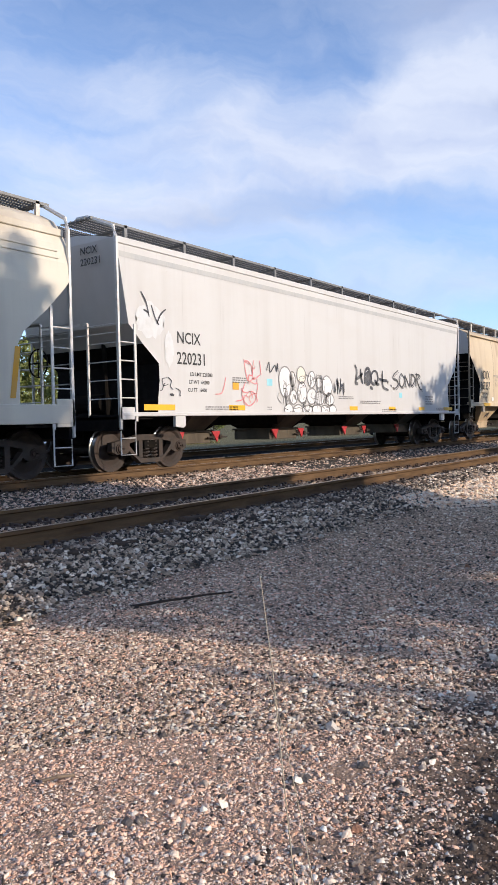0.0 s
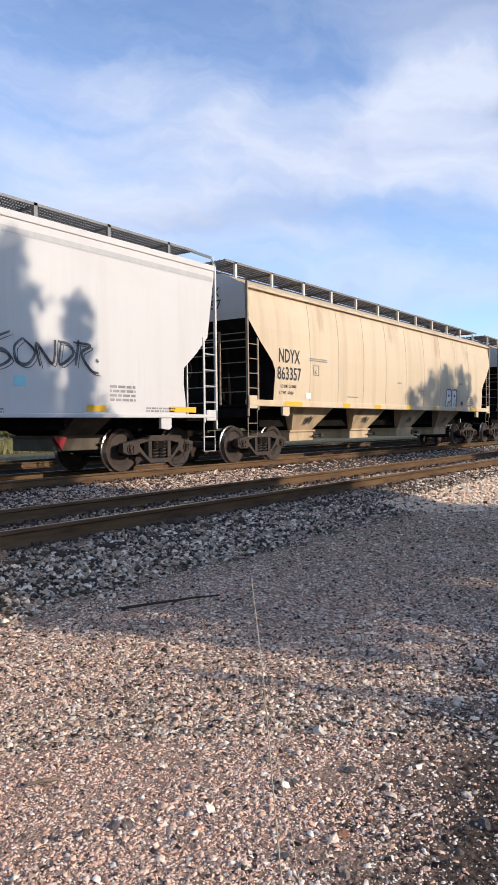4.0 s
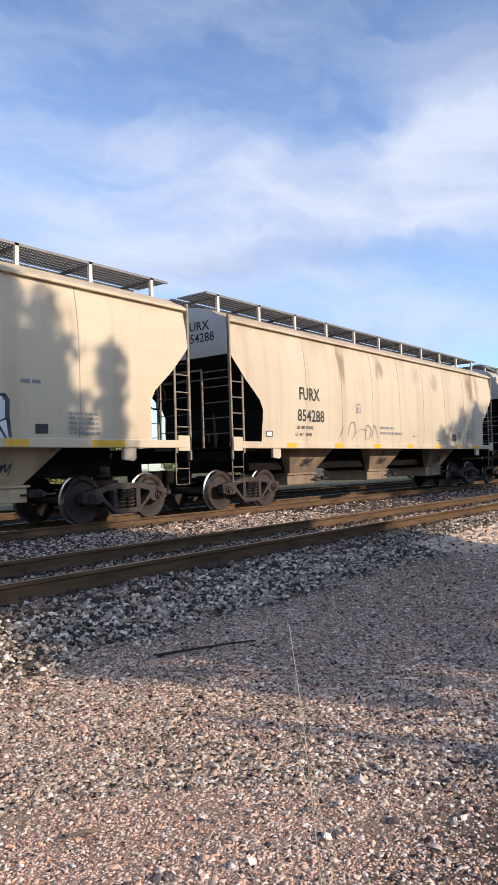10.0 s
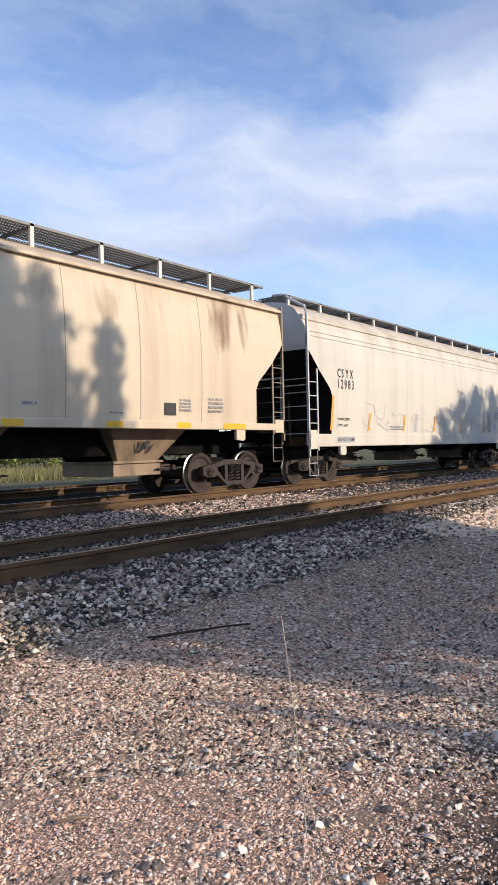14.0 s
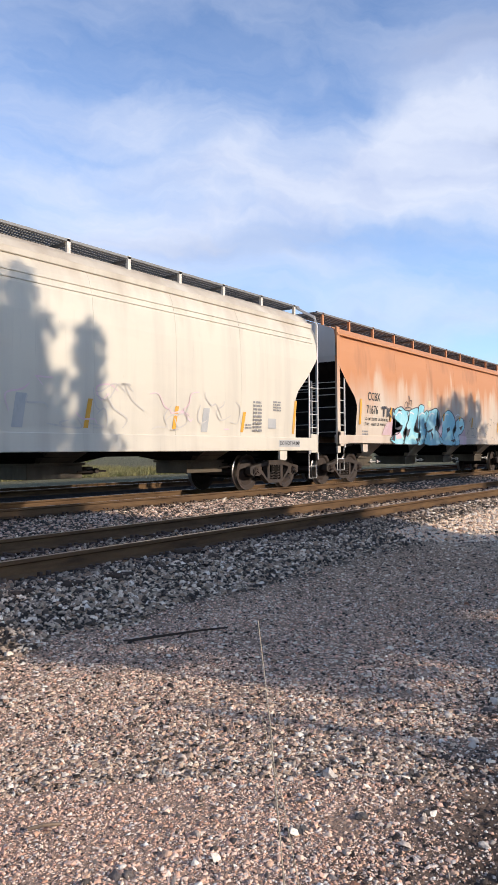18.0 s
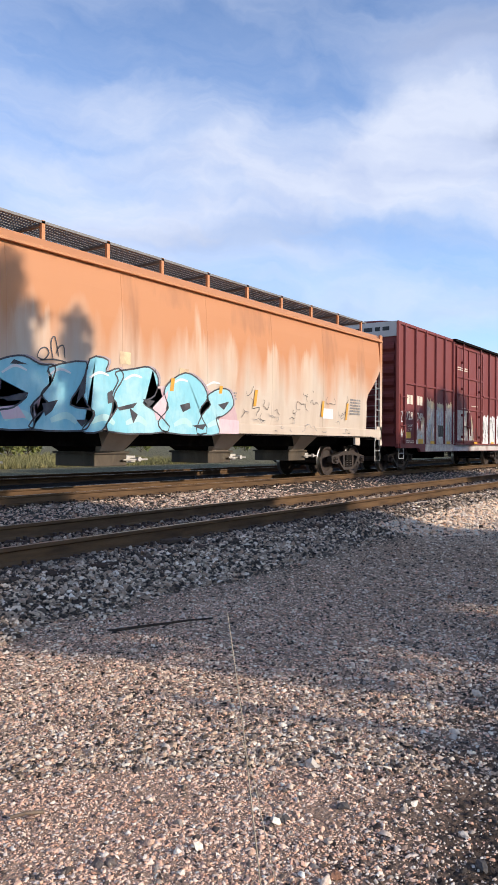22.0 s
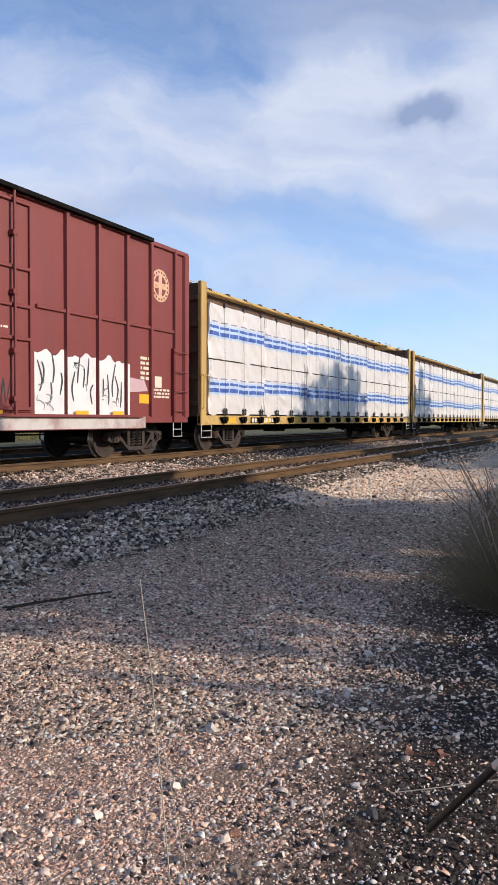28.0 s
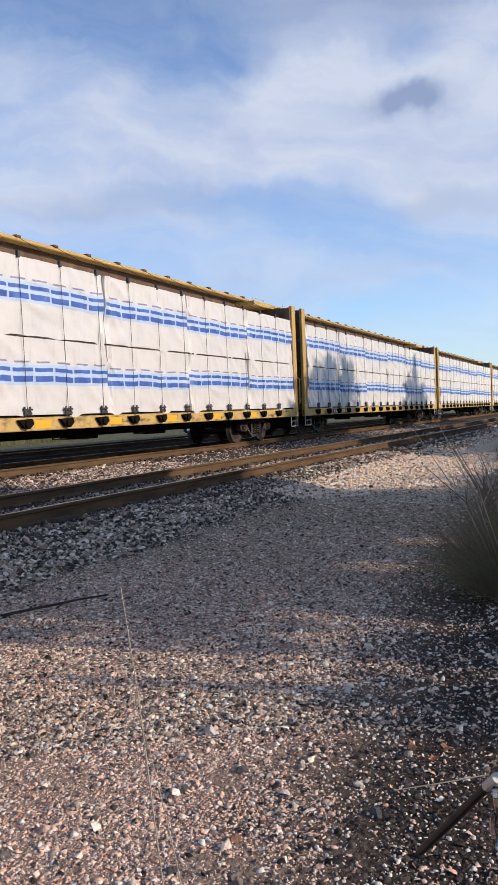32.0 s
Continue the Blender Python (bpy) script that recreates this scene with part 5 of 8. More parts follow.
def centre_beam(u0, n):
    L = 22.1
    car = empty("centre_beam_flat_wagon", "mustard yellow centre-beam flat wagon carrying wrapped stacks", "railway wagon", "wagons of the train", (u0, YC, 0))
    CARS.append((car, u0))
    bm = bmesh.new()
    box(bm, 0.1, L - 0.1, -1.5, 1.5, 0.95, 1.05, 0.01)
    part("deck", bm, M_under, car)
    bm = bmesh.new()
    box(bm, 1.0, L - 1.0, -0.35, 0.35, 0.55, 0.95)
    part("centre_sill", bm, M_under, car)
    for s in (-1, 1):
        bm = bmesh.new()
        box(bm, 0.0, L, min(s * 1.44, s * 1.57), max(s * 1.44, s * 1.57), 0.76, 1.03, 0.012)
        part("side_sill", bm, M_sill_yellow, car)
        bm = bmesh.new()
        box(bm, 0.35, L - 0.35, min(s * 0.03, s * 0.34), max(s * 0.03, s * 0.34), 4.86, 4.95, 0.02)
        part("top_chord", bm, M_yellow, car)
    for x, e in ((0.0, 1), (L, -1)):
        for s in (-1, 1):
            bm = bmesh.new()
            box(bm, min(x, x + e * 0.30), max(x, x + e * 0.30), min(s * 1.46, s * 1.58), max(s * 1.46, s * 1.58), 0.80, 4.70, 0.02)
            part("bulkhead_post", bm, M_yellow, car)
            bm = bmesh.new()
            box(bm, min(x + e * 0.33, x + e * 0.41), max(x + e * 0.33, x + e * 0.41), min(s * 1.36, s * 1.53), max(s * 1.36, s * 1.53), 1.05, 4.60, 0.01)
            part("inner_post", bm, M_rusty_bulk, car)
            bm = bmesh.new()
            tube(bm, [(x + e * 0.34, s * 1.62, 1.55), (x + e * 0.34, s * 1.64, 2.1), (x + e * 0.12, s * 1.64, 2.15)], 0.016, 6)
            tube(bm, [(x + e * 0.02, s * 1.60, 1.2), (x + e * 0.02, s * 1.66, 1.25), (x + e * 0.02, s * 1.66, 2.1), (x + e * 0.02, s * 1.60, 2.15)], 0.016, 6)
            part("handhold", bm, M_yellow, car)
            stirrup(car, x + e * 0.06, x + e * 0.62, s * 1.55, 0.42, 0.78)
        bm = bmesh.new()
        box(bm, min(x + e * 0.08, x + e * 0.14), max(x + e * 0.08, x + e * 0.14), -1.458, 1.458, 1.0, 4.66)
        part("bulkhead_sheet", bm, M_rusty_bulk, car, "brown rusted bulkhead sheet")
        for k in range(5):
            bm = bmesh.new()
            z = 1.3 + 0.72 * k
            box(bm, min(x - e * 0.01, x + e * 0.10), max(x - e * 0.01, x + e * 0.10), -1.455, 1.455, z, z + 0.12, 0.015)
            part("bulkhead_rib", bm, M_rusty_bulk, car)
        bm = bmesh.new()
        box(bm, min(x, x + e * 1.6), max(x, x + e * 1.6), -0.75, 0.75, 4.66, 4.82, 0.02)
        part("bulkhead_gusset", bm, M_yellow, car)
        bm = bmesh.new()
        tube(bm, [(x + e * 0.5, -0.6, 4.82), (x + e * 0.5, -0.6, 4.95), (x + e * 1.4, -0.6, 4.95), (x + e * 1.4, -0.6, 4.82)], 0.014, 6)
        part("top_handrail", bm, M_bars, car)
    # beam between the stacks
    bm = bmesh.new()
    box(bm, 0.4, L - 0.4, -0.03, 0.03, 1.05, 4.90)
    part("centre_web", bm, M_rusty_bulk, car)
    xs = [1.30 + 1.19 * k for k in range(17)]
    for s in (-1, 1):
        for k, x in enumerate(xs):
            bm = bmesh.new()
            tube(bm, [(x + 0.12, s * 0.34, 4.94), (x + 0.02, s * 1.40, 4.34), (x, s * 1.585, 4.24), (x + 0.012, s * 1.60, 2.7), (x + 0.03, s * 1.60, 1.25), (x + 0.03, s * 1.60, 1.0)], 0.006, 5)
            part("tie_down_cable", bm, M_strap, car)
            bm = bmesh.new()
            box(bm, x + 0.06, x + 0.22, min(s * 0.24, s * 0.37), max(s * 0.24, s * 0.37), 4.93, 4.985, 0.012)
            part("cable_anchor", bm, M_rusty_bulk, car)
            bm = bmesh.new()
            box(bm, x - 0.035, x + 0.035, min(s * 1.545, s * 1.615), max(s * 1.545, s * 1.615), 4.12, 4.25, 0.008)
            part("corner_pad", bm, M_strap, car)
            bm = bmesh.new()
            box(bm, x - 0.07, x + 0.13, min(s * 1.585, s * 1.625), max(s * 1.585, s * 1.625), 1.07, 1.13)
            box(bm, x - 0.09, x + 0.15, min(s * 1.585, s * 1.63), max(s * 1.585, s * 1.63), 1.16, 1.20)
            for dx in (-0.05, 0.10):
                box(bm, x + dx - 0.012, x + dx + 0.012, min(s * 1.59, s * 1.62), max(s * 1.59, s * 1.62), 1.05, 1.24)
            part("corner_protector", bm, M_strap, car)
            bm = bmesh.new()
            prism(bm, [(x - 0.26, 0.98), (x + 0.10, 1.0), (x + 0.14, 0.90), (x + 0.02, 0.80), (x - 0.12, 0.82)], s * 1.57, s * 1.66)
            lathe(bm, [(0.075, s * 1.57), (0.075, s * 1.70), (0.01, s * 1.70), (0.01, s * 1.57)], 8, 0, (x - 0.05, 0, 0.90))
            part("winch", bm, M_under, car)
    for k in range(8):
        bm = bmesh.new()
        x = 1.55 + 2.38 * k
        quad(bm, x, x + 0.46, 0.81, 0.97, -1.575)
        part("reflective_stripe", bm, M_reflect, car)
    if n < 2:
        bm = bmesh.new()
        quad(bm, 3.0, 4.9, 0.80, 0.98, -1.574)
        part("number_panel", bm, M_black, car, "dark painted panel")
        bm = bmesh.new()
        for x, w in ((3.08, 0.16), (3.28, 0.16), (3.48, 0.18), (3.9, 0.14), (4.08, 0.14), (4.36, 0.12), (4.52, 0.14), (4.70, 0.14)):
            quad(bm, x, x + w, 0.825, 0.955, -1.578)
        part("number_bar", bm, M_pale_letter, car)
    truck(car, 2.5)
    truck(car, L - 2.5)
    coupler(car, L)
    # rods and pipes under the deck
    bm = bmesh.new()
    tube(bm, [(3.8, -1.2, 0.70), (L - 4, -1.2, 0.70)], 0.02, 6)
    for x in (5.2, 9.6, 12.5, 16.0):
        tube(bm, [(x, -1.2, 0.95), (x, -1.2, 0.55), (x + 0.4, -1.2, 0.55)], 0.018, 6)
        box(bm, x + 1.1, x + 1.9, -0.9, -0.4, 0.50, 0.85, 0.02)
    part("brake_gear", bm, M_under, car)
    for side, rz in ((-1, 0), (1, 180)):
        for tier in (0, 1):
            for k in range(PACK_N):
                me, bands = PACKS[(2 * k + tier + n) % 3]
                ob = new("wrapped_package", me)
                tagged(ob, "white plastic-wrapped package of boards printed with blue bands", "wrapped load", "wrapped stacks on the flat wagons")
                x = 0.42 + k * (PACK_L + 0.025)
                z = 1.075 + tier * 1.562
                if side < 0:
                    m = pose(u0 + x, YC - 1.565, z)
                else:
                    m = pose(u0 + x + PACK_L, YC + 1.565, z, 0, 0, 180)
                ob.matrix_basis = m
                for b in bands:
                    part(b.name.split(".")[0], b, None, ob)
                LOADS.append((ob, m))
    # bearers between the tiers, made long and dark to stand for the shaded gap
    for side in (-1, 1):
        for x in xs:
            bm = bmesh.new()
            box(bm, x - 1.02, x - 0.04, min(side * 0.15, side * 1.55), max(side * 0.15, side * 1.55), 2.596, 2.636)
            part("bearer", bm, M_tie, car)
    return car


M_emblem = mat("faded_cream_emblem", (0.66, 0.42, 0.28), 0.65, 0, (((0.42, 0.17, 0.12), (7, 7, 7), 0.52, 0.66, 0.7),))
M_rusty_bulk = mat("rusted_bulkhead_paint", (0.13, 0.075, 0.045), 0.8, 0, (((0.05, 0.03, 0.025), (2, 2, 0.6), 0.42, 0.7, 0.8), ((0.22, 0.14, 0.06), (3, 3, 1), 0.55, 0.8, 0.7)), 0.1, 20)
BOXCAR = boxcar()
PACKS = [pack_mesh(v) for v in range(3)]
for n in range(4):
    centre_beam(121.28 + 22.72 * n, n)


# ---------------------------------------------------------------- lettering, markings and graffiti on the wagons
def paint_mat(name, base, other, rough=0.6, scale=3.0):
    return mat(name, base, rough, 0, ((other, (scale, scale, scale), 0.42, 0.66, 0.85), (tuple(0.8 * c for c in base), (12, 12, 4), 0.5, 0.75, 0.5)), 0.03, 20)


G_line = paint_mat("faded_black_spray", (0.22, 0.21, 0.21), (0.36, 0.35, 0.34))
G_dark = paint_mat("black_spray", (0.035, 0.035, 0.045), (0.10, 0.10, 0.11))
G_tag = paint_mat("charcoal_spray", (0.06, 0.06, 0.07), (0.20, 0.20, 0.20), 0.6, 4.0)
G_white = paint_mat("white_spray", (0.78, 0.77, 0.76), (0.66, 0.66, 0.68))
G_pale = paint_mat("thin_whitewash", (0.62, 0.625, 0.63), (0.575, 0.57, 0.56), 0.6, 6.0)
G_cream = paint_mat("cream_spray", (0.80, 0.76, 0.62), (0.74, 0.70, 0.60))
G_pink = paint_mat("pink_red_spray", (0.75, 0.22, 0.24), (0.72, 0.45, 0.42))
G_aqua = paint_mat("aqua_blue_spray", (0.25, 0.60, 0.70), (0.45, 0.70, 0.74), 0.55, 1.6)
G_rose = paint_mat("dusty_rose_spray", (0.58, 0.38, 0.42), (0.62, 0.50, 0.48), 0.6, 1.2)
G_haze = paint_mat("white_lavender_spray", (0.68, 0.60, 0.50), (0.46, 0.30, 0.27), 0.6, 6.5)
G_fringe = paint_mat("pale_yellow_spray", (0.72, 0.60, 0.36), (0.52, 0.33, 0.22), 0.6, 4.5)
G_mint = paint_mat("pale_mint_spray", (0.45, 0.72, 0.70), (0.55, 0.76, 0.78), 0.6, 2.0)
G_blush = paint_mat("pale_pink_spray", (0.72, 0.50, 0.55), (0.70, 0.60, 0.60), 0.6, 2.0)
G_mauve = paint_mat("grey_mauve_spray", (0.36, 0.29, 0.32), (0.52, 0.45, 0.46), 0.6, 2.5)
G_sill = paint_mat("worn_white_sill_paint", (0.58, 0.54, 0.52), (0.33, 0.20, 0.18), 0.65, 2.0)
G_patch = paint_mat("grey_touch_up_paint", (0.42, 0.42, 0.42), (0.48, 0.47, 0.45))
G_faint = paint_mat("faint_grey_spray", (0.55, 0.51, 0.47), (0.60, 0.56, 0.50))
G_orange = paint_mat("orange_edge_stripe", (0.72, 0.36, 0.03), (0.60, 0.34, 0.08))


def ribbon(bm, pts, w, yf, closed=False, taper=True):
    """A brush stroke on the wagon side through points in x, z."""
    n = len(pts)
    prev = first = None
    for i, (x, z) in enumerate(pts):
        a = pts[(i + 1) % n] if closed or i + 1 < n else pts[i]
        b = pts[i - 1] if closed or i > 0 else pts[i]
        dx, dz = a[0] - b[0], a[1] - b[1]
        d = math.hypot(dx, dz) or 1.0
        ww = 0.5 * w * (1 if closed or not taper else 0.55 + 0.45 * math.sin(math.pi * (i + 0.5) / n))
        px, pz = -dz / d * ww, dx / d * ww
        v = (bm.verts.new((x + px, yf(z + pz), z + pz)), bm.verts.new((x - px, yf(z - pz), z - pz)))
        if prev:
            bm.faces.new((prev[0], prev[1], v[1], v[0]))
        else:
            first = v
        prev = v
    if closed:
        bm.faces.new((prev[0], prev[1], first[1], first[0]))


def smooth_line(pts, closed=False, k=5):
    """Catmull-Rom through a few points."""
    out = []
    n = len(pts)
    rng = range(n if closed else n - 1)
    for i in rng:
        p = [pts[(i + j) % n] if closed else pts[min(max(i + j, 0), n - 1)] for j in (-1, 0, 1, 2)]
        for s in range(k):
            t = s / k
            out.append(tuple(0.5 * ((2 * p[1][c]) + (-p[0][c] + p[2][c]) * t + (2 * p[0][c] - 5 * p[1][c] + 4 * p[2][c] - p[3][c]) * t * t + (-p[0][c] + 3 * p[1][c] - 3 * p[2][c] + p[3][c]) * t ** 3) for c in (0, 1)))
    if not closed:
        out.append(tuple(pts[-1]))
    return out


def oval(cx, cz, rx, rz, n=20, wob=0.06, seed=0):
    return [(cx + rx * math.cos(t) * (1 + wob * math.sin(3 * t + seed)), cz + rz * math.sin(t) * (1 + wob * math.cos(2 * t + seed))) for t in np.linspace(0, 2 * math.pi, n + 1)[:-1]]


def fill(bm, pts, yf):
    """A filled shape on the wagon side."""
    f = bm.faces.new([bm.verts.new((x, yf(z), z)) for x, z in pts])
    bmesh.ops.triangulate(bm, faces=[f])


def piece(car, name, material, shapes, yf, w=0, closed=False, label=""):
    for s in shapes:
        bm = bmesh.new()
        if w:
            ribbon(bm, s, w, yf, closed)
        else:
            fill(bm, s, yf)
        part(name, bm, material, car, label)


def scribble(x0, x1, z0, z1, n, seed):
    rnd = random.Random(seed)
    return smooth_line([(x0 + (x1 - x0) * (k + rnd.uniform(-0.9, 0.9)) / n, (z0 if k % 2 else z1) + rnd.uniform(-0.25, 0.25) * (z1 - z0)) for k in range(n + 1)], False, 4)


def doodles(x0, x1, z0, z1, n, seed, size=0.3):
    """Loose hooked marks scattered over a stretch of the side."""
    rnd = random.Random(seed)
    out = []
    for k in range(n):
        x, z, a = rnd.uniform(x0, x1), rnd.uniform(z0, z1), rnd.uniform(0, 2 * math.pi)
        pts = [(x, z)]
        for j in range(rnd.choice((2, 3, 3, 4, 6))):
            a += rnd.choice((-1, 1)) * rnd.uniform(0.4, 1.9)
            l = size * rnd.uniform(0.25, 1.0)
            x, z = x + l * math.cos(a), min(z1, max(z0, z + 0.8 * l * math.sin(a)))
            pts.append((x, z))
        out.append(smooth_line(pts, False, 4))
    return out


def stencils(car, yf, rows):
    for i, (x, z, w, h, r) in enumerate(rows):
        bar_parts(car, x, z, w, h, yf(z), r, i, G_line)


def stripe(car, x, w, z0, z1, yf, material=None, lean=0.0):
    bm = bmesh.new()
    f = bm.faces.new([bm.verts.new(p) for p in ((x, yf(z0), z0), (x + w, yf(z0), z0), (x + w + lean, yf(z1), z1), (x + lean, yf(z1), z1))])
    part("reflective_stripe", bm, material or M_reflect, car)


def end_mark(car, words, y, z, size, x=-0.006, material=None):
    ob = lettering(car, words, 0, 0, 1, material or M_letter, 0)
    ob.matrix_basis = pose(x, y, z, 90, 0, -90) @ Matrix.Diagonal((size, size, size, 1))


def mark_white(car):
    y = wall(FLAT, 0.006)
    lettering(car, "NCIX", 1.70, 2.66, 0.345, M_letter, y(2.7), wide=0.92)
    lettering(car, "220231", 1.69, 2.22, 0.365, M_letter, y(2.3), wide=0.90)
    end_mark(car, "NCIX", -0.60, 4.34, 0.20)
    end_mark(car, "220231", -0.60, 4.12, 0.20)
    lettering(car, "LD LMT 221500", 2.10, 1.98, 0.115, M_letter, y(1.9))
    lettering(car, "LT WT  64200", 2.06, 1.81, 0.115, M_letter, y(1.8))
    lettering(car, "CU FT   6400", 2.02, 1.64, 0.115, M_letter, y(1.6))
    stencils(car, y, ((3.6, 1.98, 0.6, 0.03, 3), (2.6, 1.30, 1.2, 0.03, 2), (5.0, 1.3, 0.2, 0.03, 2), (8.6, 1.62, 0.9, 0.03, 2), (9.9, 1.50, 1.4, 0.03, 2), (11.4, 1.25, 1.1, 0.03, 2), (14.9, 1.7, 0.7, 0.05, 4), (15.9, 1.3, 0.9, 0.035, 2)))
    for x, w in ((0.67, 0.93), (3.45, 0.62), (9.25, 0.5), (11.9, 0.5), (14.3, 0.5), (16.6, 0.9)):
        stripe(car, x, w, 1.24, 1.36, y)
    # grey band under the eaves
    bm = bmesh.new()
    quad(bm, 0.1, 18.15, 4.20, 4.31, y(4.1))
    part("painted_band", bm, G_patch, car, "light grey painted band under the roof edge")
    off = wall(FLAT, 0.009)
    X = lambda c: 5.41 + (c - 390) / 440 * 3.02
    Z = lambda c: 1.12 + (405 - c) / 305 * 1.26
    ovals = ((450, 200, 42, 100), (500, 180, 20, 48), (563, 150, 32, 52), (568, 262, 34, 66), (640, 175, 28, 52), (638, 285, 36, 52), (695, 195, 24, 34), (700, 295, 36, 44), (760, 212, 40, 68), (780, 302, 34, 40),
             (470, 368, 30, 32), (535, 370, 32, 30), (605, 372, 36, 30), (675, 370, 36, 32), (740, 372, 34, 28), (803, 370, 28, 30), (505, 292, 26, 44))
    sh = [oval(X(a), Z(b), c / 440 * 3.02, d / 305 * 1.26, 22, 0.05, i) for i, (a, b, c, d) in enumerate(ovals)]
    piece(car, "graffiti_fill", G_white, sh[:2] + sh[3:], off)
    piece(car, "graffiti_fill", G_cream, [sh[2]], off)
    off2 = wall(FLAT, 0.012)
    piece(car, "graffiti_outline", G_line, sh, off2, 0.035, True)
    piece(car, "graffiti_stroke", G_line, [scribble(X(490), X(512), Z(150), Z(260), 5, 1), scribble(X(675), X(735), Z(170), Z(330), 7, 2), scribble(X(500), X(545), Z(270), Z(320), 6, 3), scribble(X(430), X(470), Z(250), Z(330), 4, 5),
                                           scribble(X(620), X(660), Z(150), Z(210), 4, 6), scribble(X(745), X(790), Z(270), Z(330), 5, 8)], off2, 0.03)
    piece(car, "graffiti_stroke", G_dark, [scribble(X(815), X(910), Z(170), Z(260), 12, 9), scribble(X(335), X(412), Z(95), Z(150), 6, 4)], off2, 0.035)
    # two tags in black marker
    first = (((9.61, 2.59), (9.73, 2.43), (9.68, 2.17), (9.64, 2.05), (9.8, 2.02)), ((9.97, 2.49), (10.0, 2.25), (10.1, 2.04)), ((9.7, 2.17), (9.9, 2.25), (10.11, 2.36)), ((10.2, 2.05), (10.28, 2.42), (10.47, 2.53), (10.64, 2.34), (10.57, 2.09), (10.35, 2.05), (10.29, 2.22), (10.6, 2.3)),
             ((10.87, 2.47), (10.68, 2.34), (10.7, 2.11), (10.92, 2.06), (11.13, 2.2), (11.07, 2.42), (10.87, 2.47)), ((10.9, 2.19), (11.06, 2.06), (11.23, 2.07)), ((11.47, 2.5), (11.44, 2.22), (11.51, 1.98), (11.88, 1.89)), ((11.23, 2.23), (11.52, 2.19), (11.81, 2.19)), ((10.59, 1.95), (10.76, 1.91)), ((11.81, 2.16), (11.88, 2.14)))
    second = (((12.64, 2.56), (12.34, 2.43), (12.23, 2.29), (12.52, 2.24), (12.63, 2.1), (12.41, 1.97), (12.2, 1.98)), ((12.89, 2.47), (12.72, 2.31), (12.77, 2.07), (12.99, 2.04), (13.14, 2.26), (12.89, 2.47)), ((13.25, 2.01), (13.17, 2.41), (13.52, 2.07), (13.59, 2.5)),
              ((13.72, 2.47), (13.68, 2.07), (13.99, 2.27), (13.9, 2.44), (13.65, 2.48)), ((14.13, 2.54), (14.05, 2.07)), ((14.0, 2.49), (14.42, 2.46), (14.19, 2.3), (14.41, 2.01), (14.61, 1.96)), ((12.04, 2.06), (12.14, 2.02)), ((14.55, 2.22), (14.61, 2.16)))
    piece(car, "graffiti_stroke", G_tag, [smooth_line(p, False, 5) for p in first], off2, 0.105)
    piece(car, "graffiti_fill", G_tag, [oval(10.46, 2.27, 0.15, 0.2, 16, 0.1), oval(9.7, 2.05, 0.09, 0.05, 10, 0.1)], off)
    piece(car, "graffiti_stroke", G_tag, [smooth_line(p, False, 5) for p in second], off2, 0.06)
    piece(car, "graffiti_stroke", G_tag, [smooth_line([(a + 0.06, b - 0.05) for a, b in p], False, 5) for p in second[:6]], off2, 0.02)
    # red scrawl, blue-green stickers, whitewashed patch with black strokes near the end
    piece(car, "graffiti_stroke", G_pink, [smooth_line([(4.05, 2.45), (4.2, 1.95), (4.5, 2.05)], False), smooth_line([(4.45, 2.45), (4.4, 2.0), (4.7, 2.1)], False), smooth_line([(4.7, 2.45), (4.75, 2.1)], False),
                                           smooth_line([(4.1, 1.9), (3.95, 1.6), (4.2, 1.35), (4.5, 1.5), (4.6, 1.9)], False), smooth_line([(3.35, 2.0), (3.2, 1.65), (2.95, 1.6)], False)], off2, 0.032)
    for x, z, m in ((5.0, 1.85, G_aqua), (12.7, 1.66, G_aqua), (3.6, 1.72, G_orange)):
        bm = bmesh.new()
        quad(bm, x, x + 0.24, z, z + 0.17, y(z))
        part("sticker", bm, m, car)
    # ragged whitewash with dark dashes near the end
    rnd = random.Random(17)
    wash = [(0.92 + (0.42 + rnd.uniform(-0.05, 0.05)) * math.cos(t), 3.05 + (0.34 + rnd.uniform(-0.05, 0.05)) * math.sin(t)) for t in np.linspace(0, 2 * math.pi, 31)[:-1]]
    drip = [(1.46 + (0.14 + rnd.uniform(-0.02, 0.02)) * math.cos(t), 2.50 + (0.36 + rnd.uniform(-0.04, 0.04)) * math.sin(t)) for t in np.linspace(0, 2 * math.pi, 27)[:-1]]
    piece(car, "whitewash_patch", G_pale, [wash, drip], y)
    piece(car, "graffiti_stroke", G_dark, [smooth_line(p, False, 4) for p in ([(0.66, 3.60), (0.80, 3.40), (0.88, 3.12)], [(0.95, 3.36), (1.05, 3.12), (1.16, 2.98)], [(1.10, 3.0), (1.22, 3.2), (1.38, 3.32)], [(0.72, 3.25), (0.86, 3.2)])], off2, 0.04)
    piece(car, "graffiti_stroke", G_dark, doodles(1.25, 1.75, 1.55, 1.95, 6, 60, 0.16), off2, 0.022)
    piece(car, "graffiti_stroke", G_pink, doodles(3.95, 4.6, 1.35, 2.4, 9, 61, 0.3), off2, 0.028)
    piece(car, "graffiti_stroke", G_line, doodles(5.6, 8.2, 1.15, 2.2, 26, 62, 0.22), off2, 0.022)
    piece(car, "graffiti_stroke", G_dark, doodles(5.6, 8.2, 1.2, 2.2, 8, 63, 0.2), off2, 0.018)


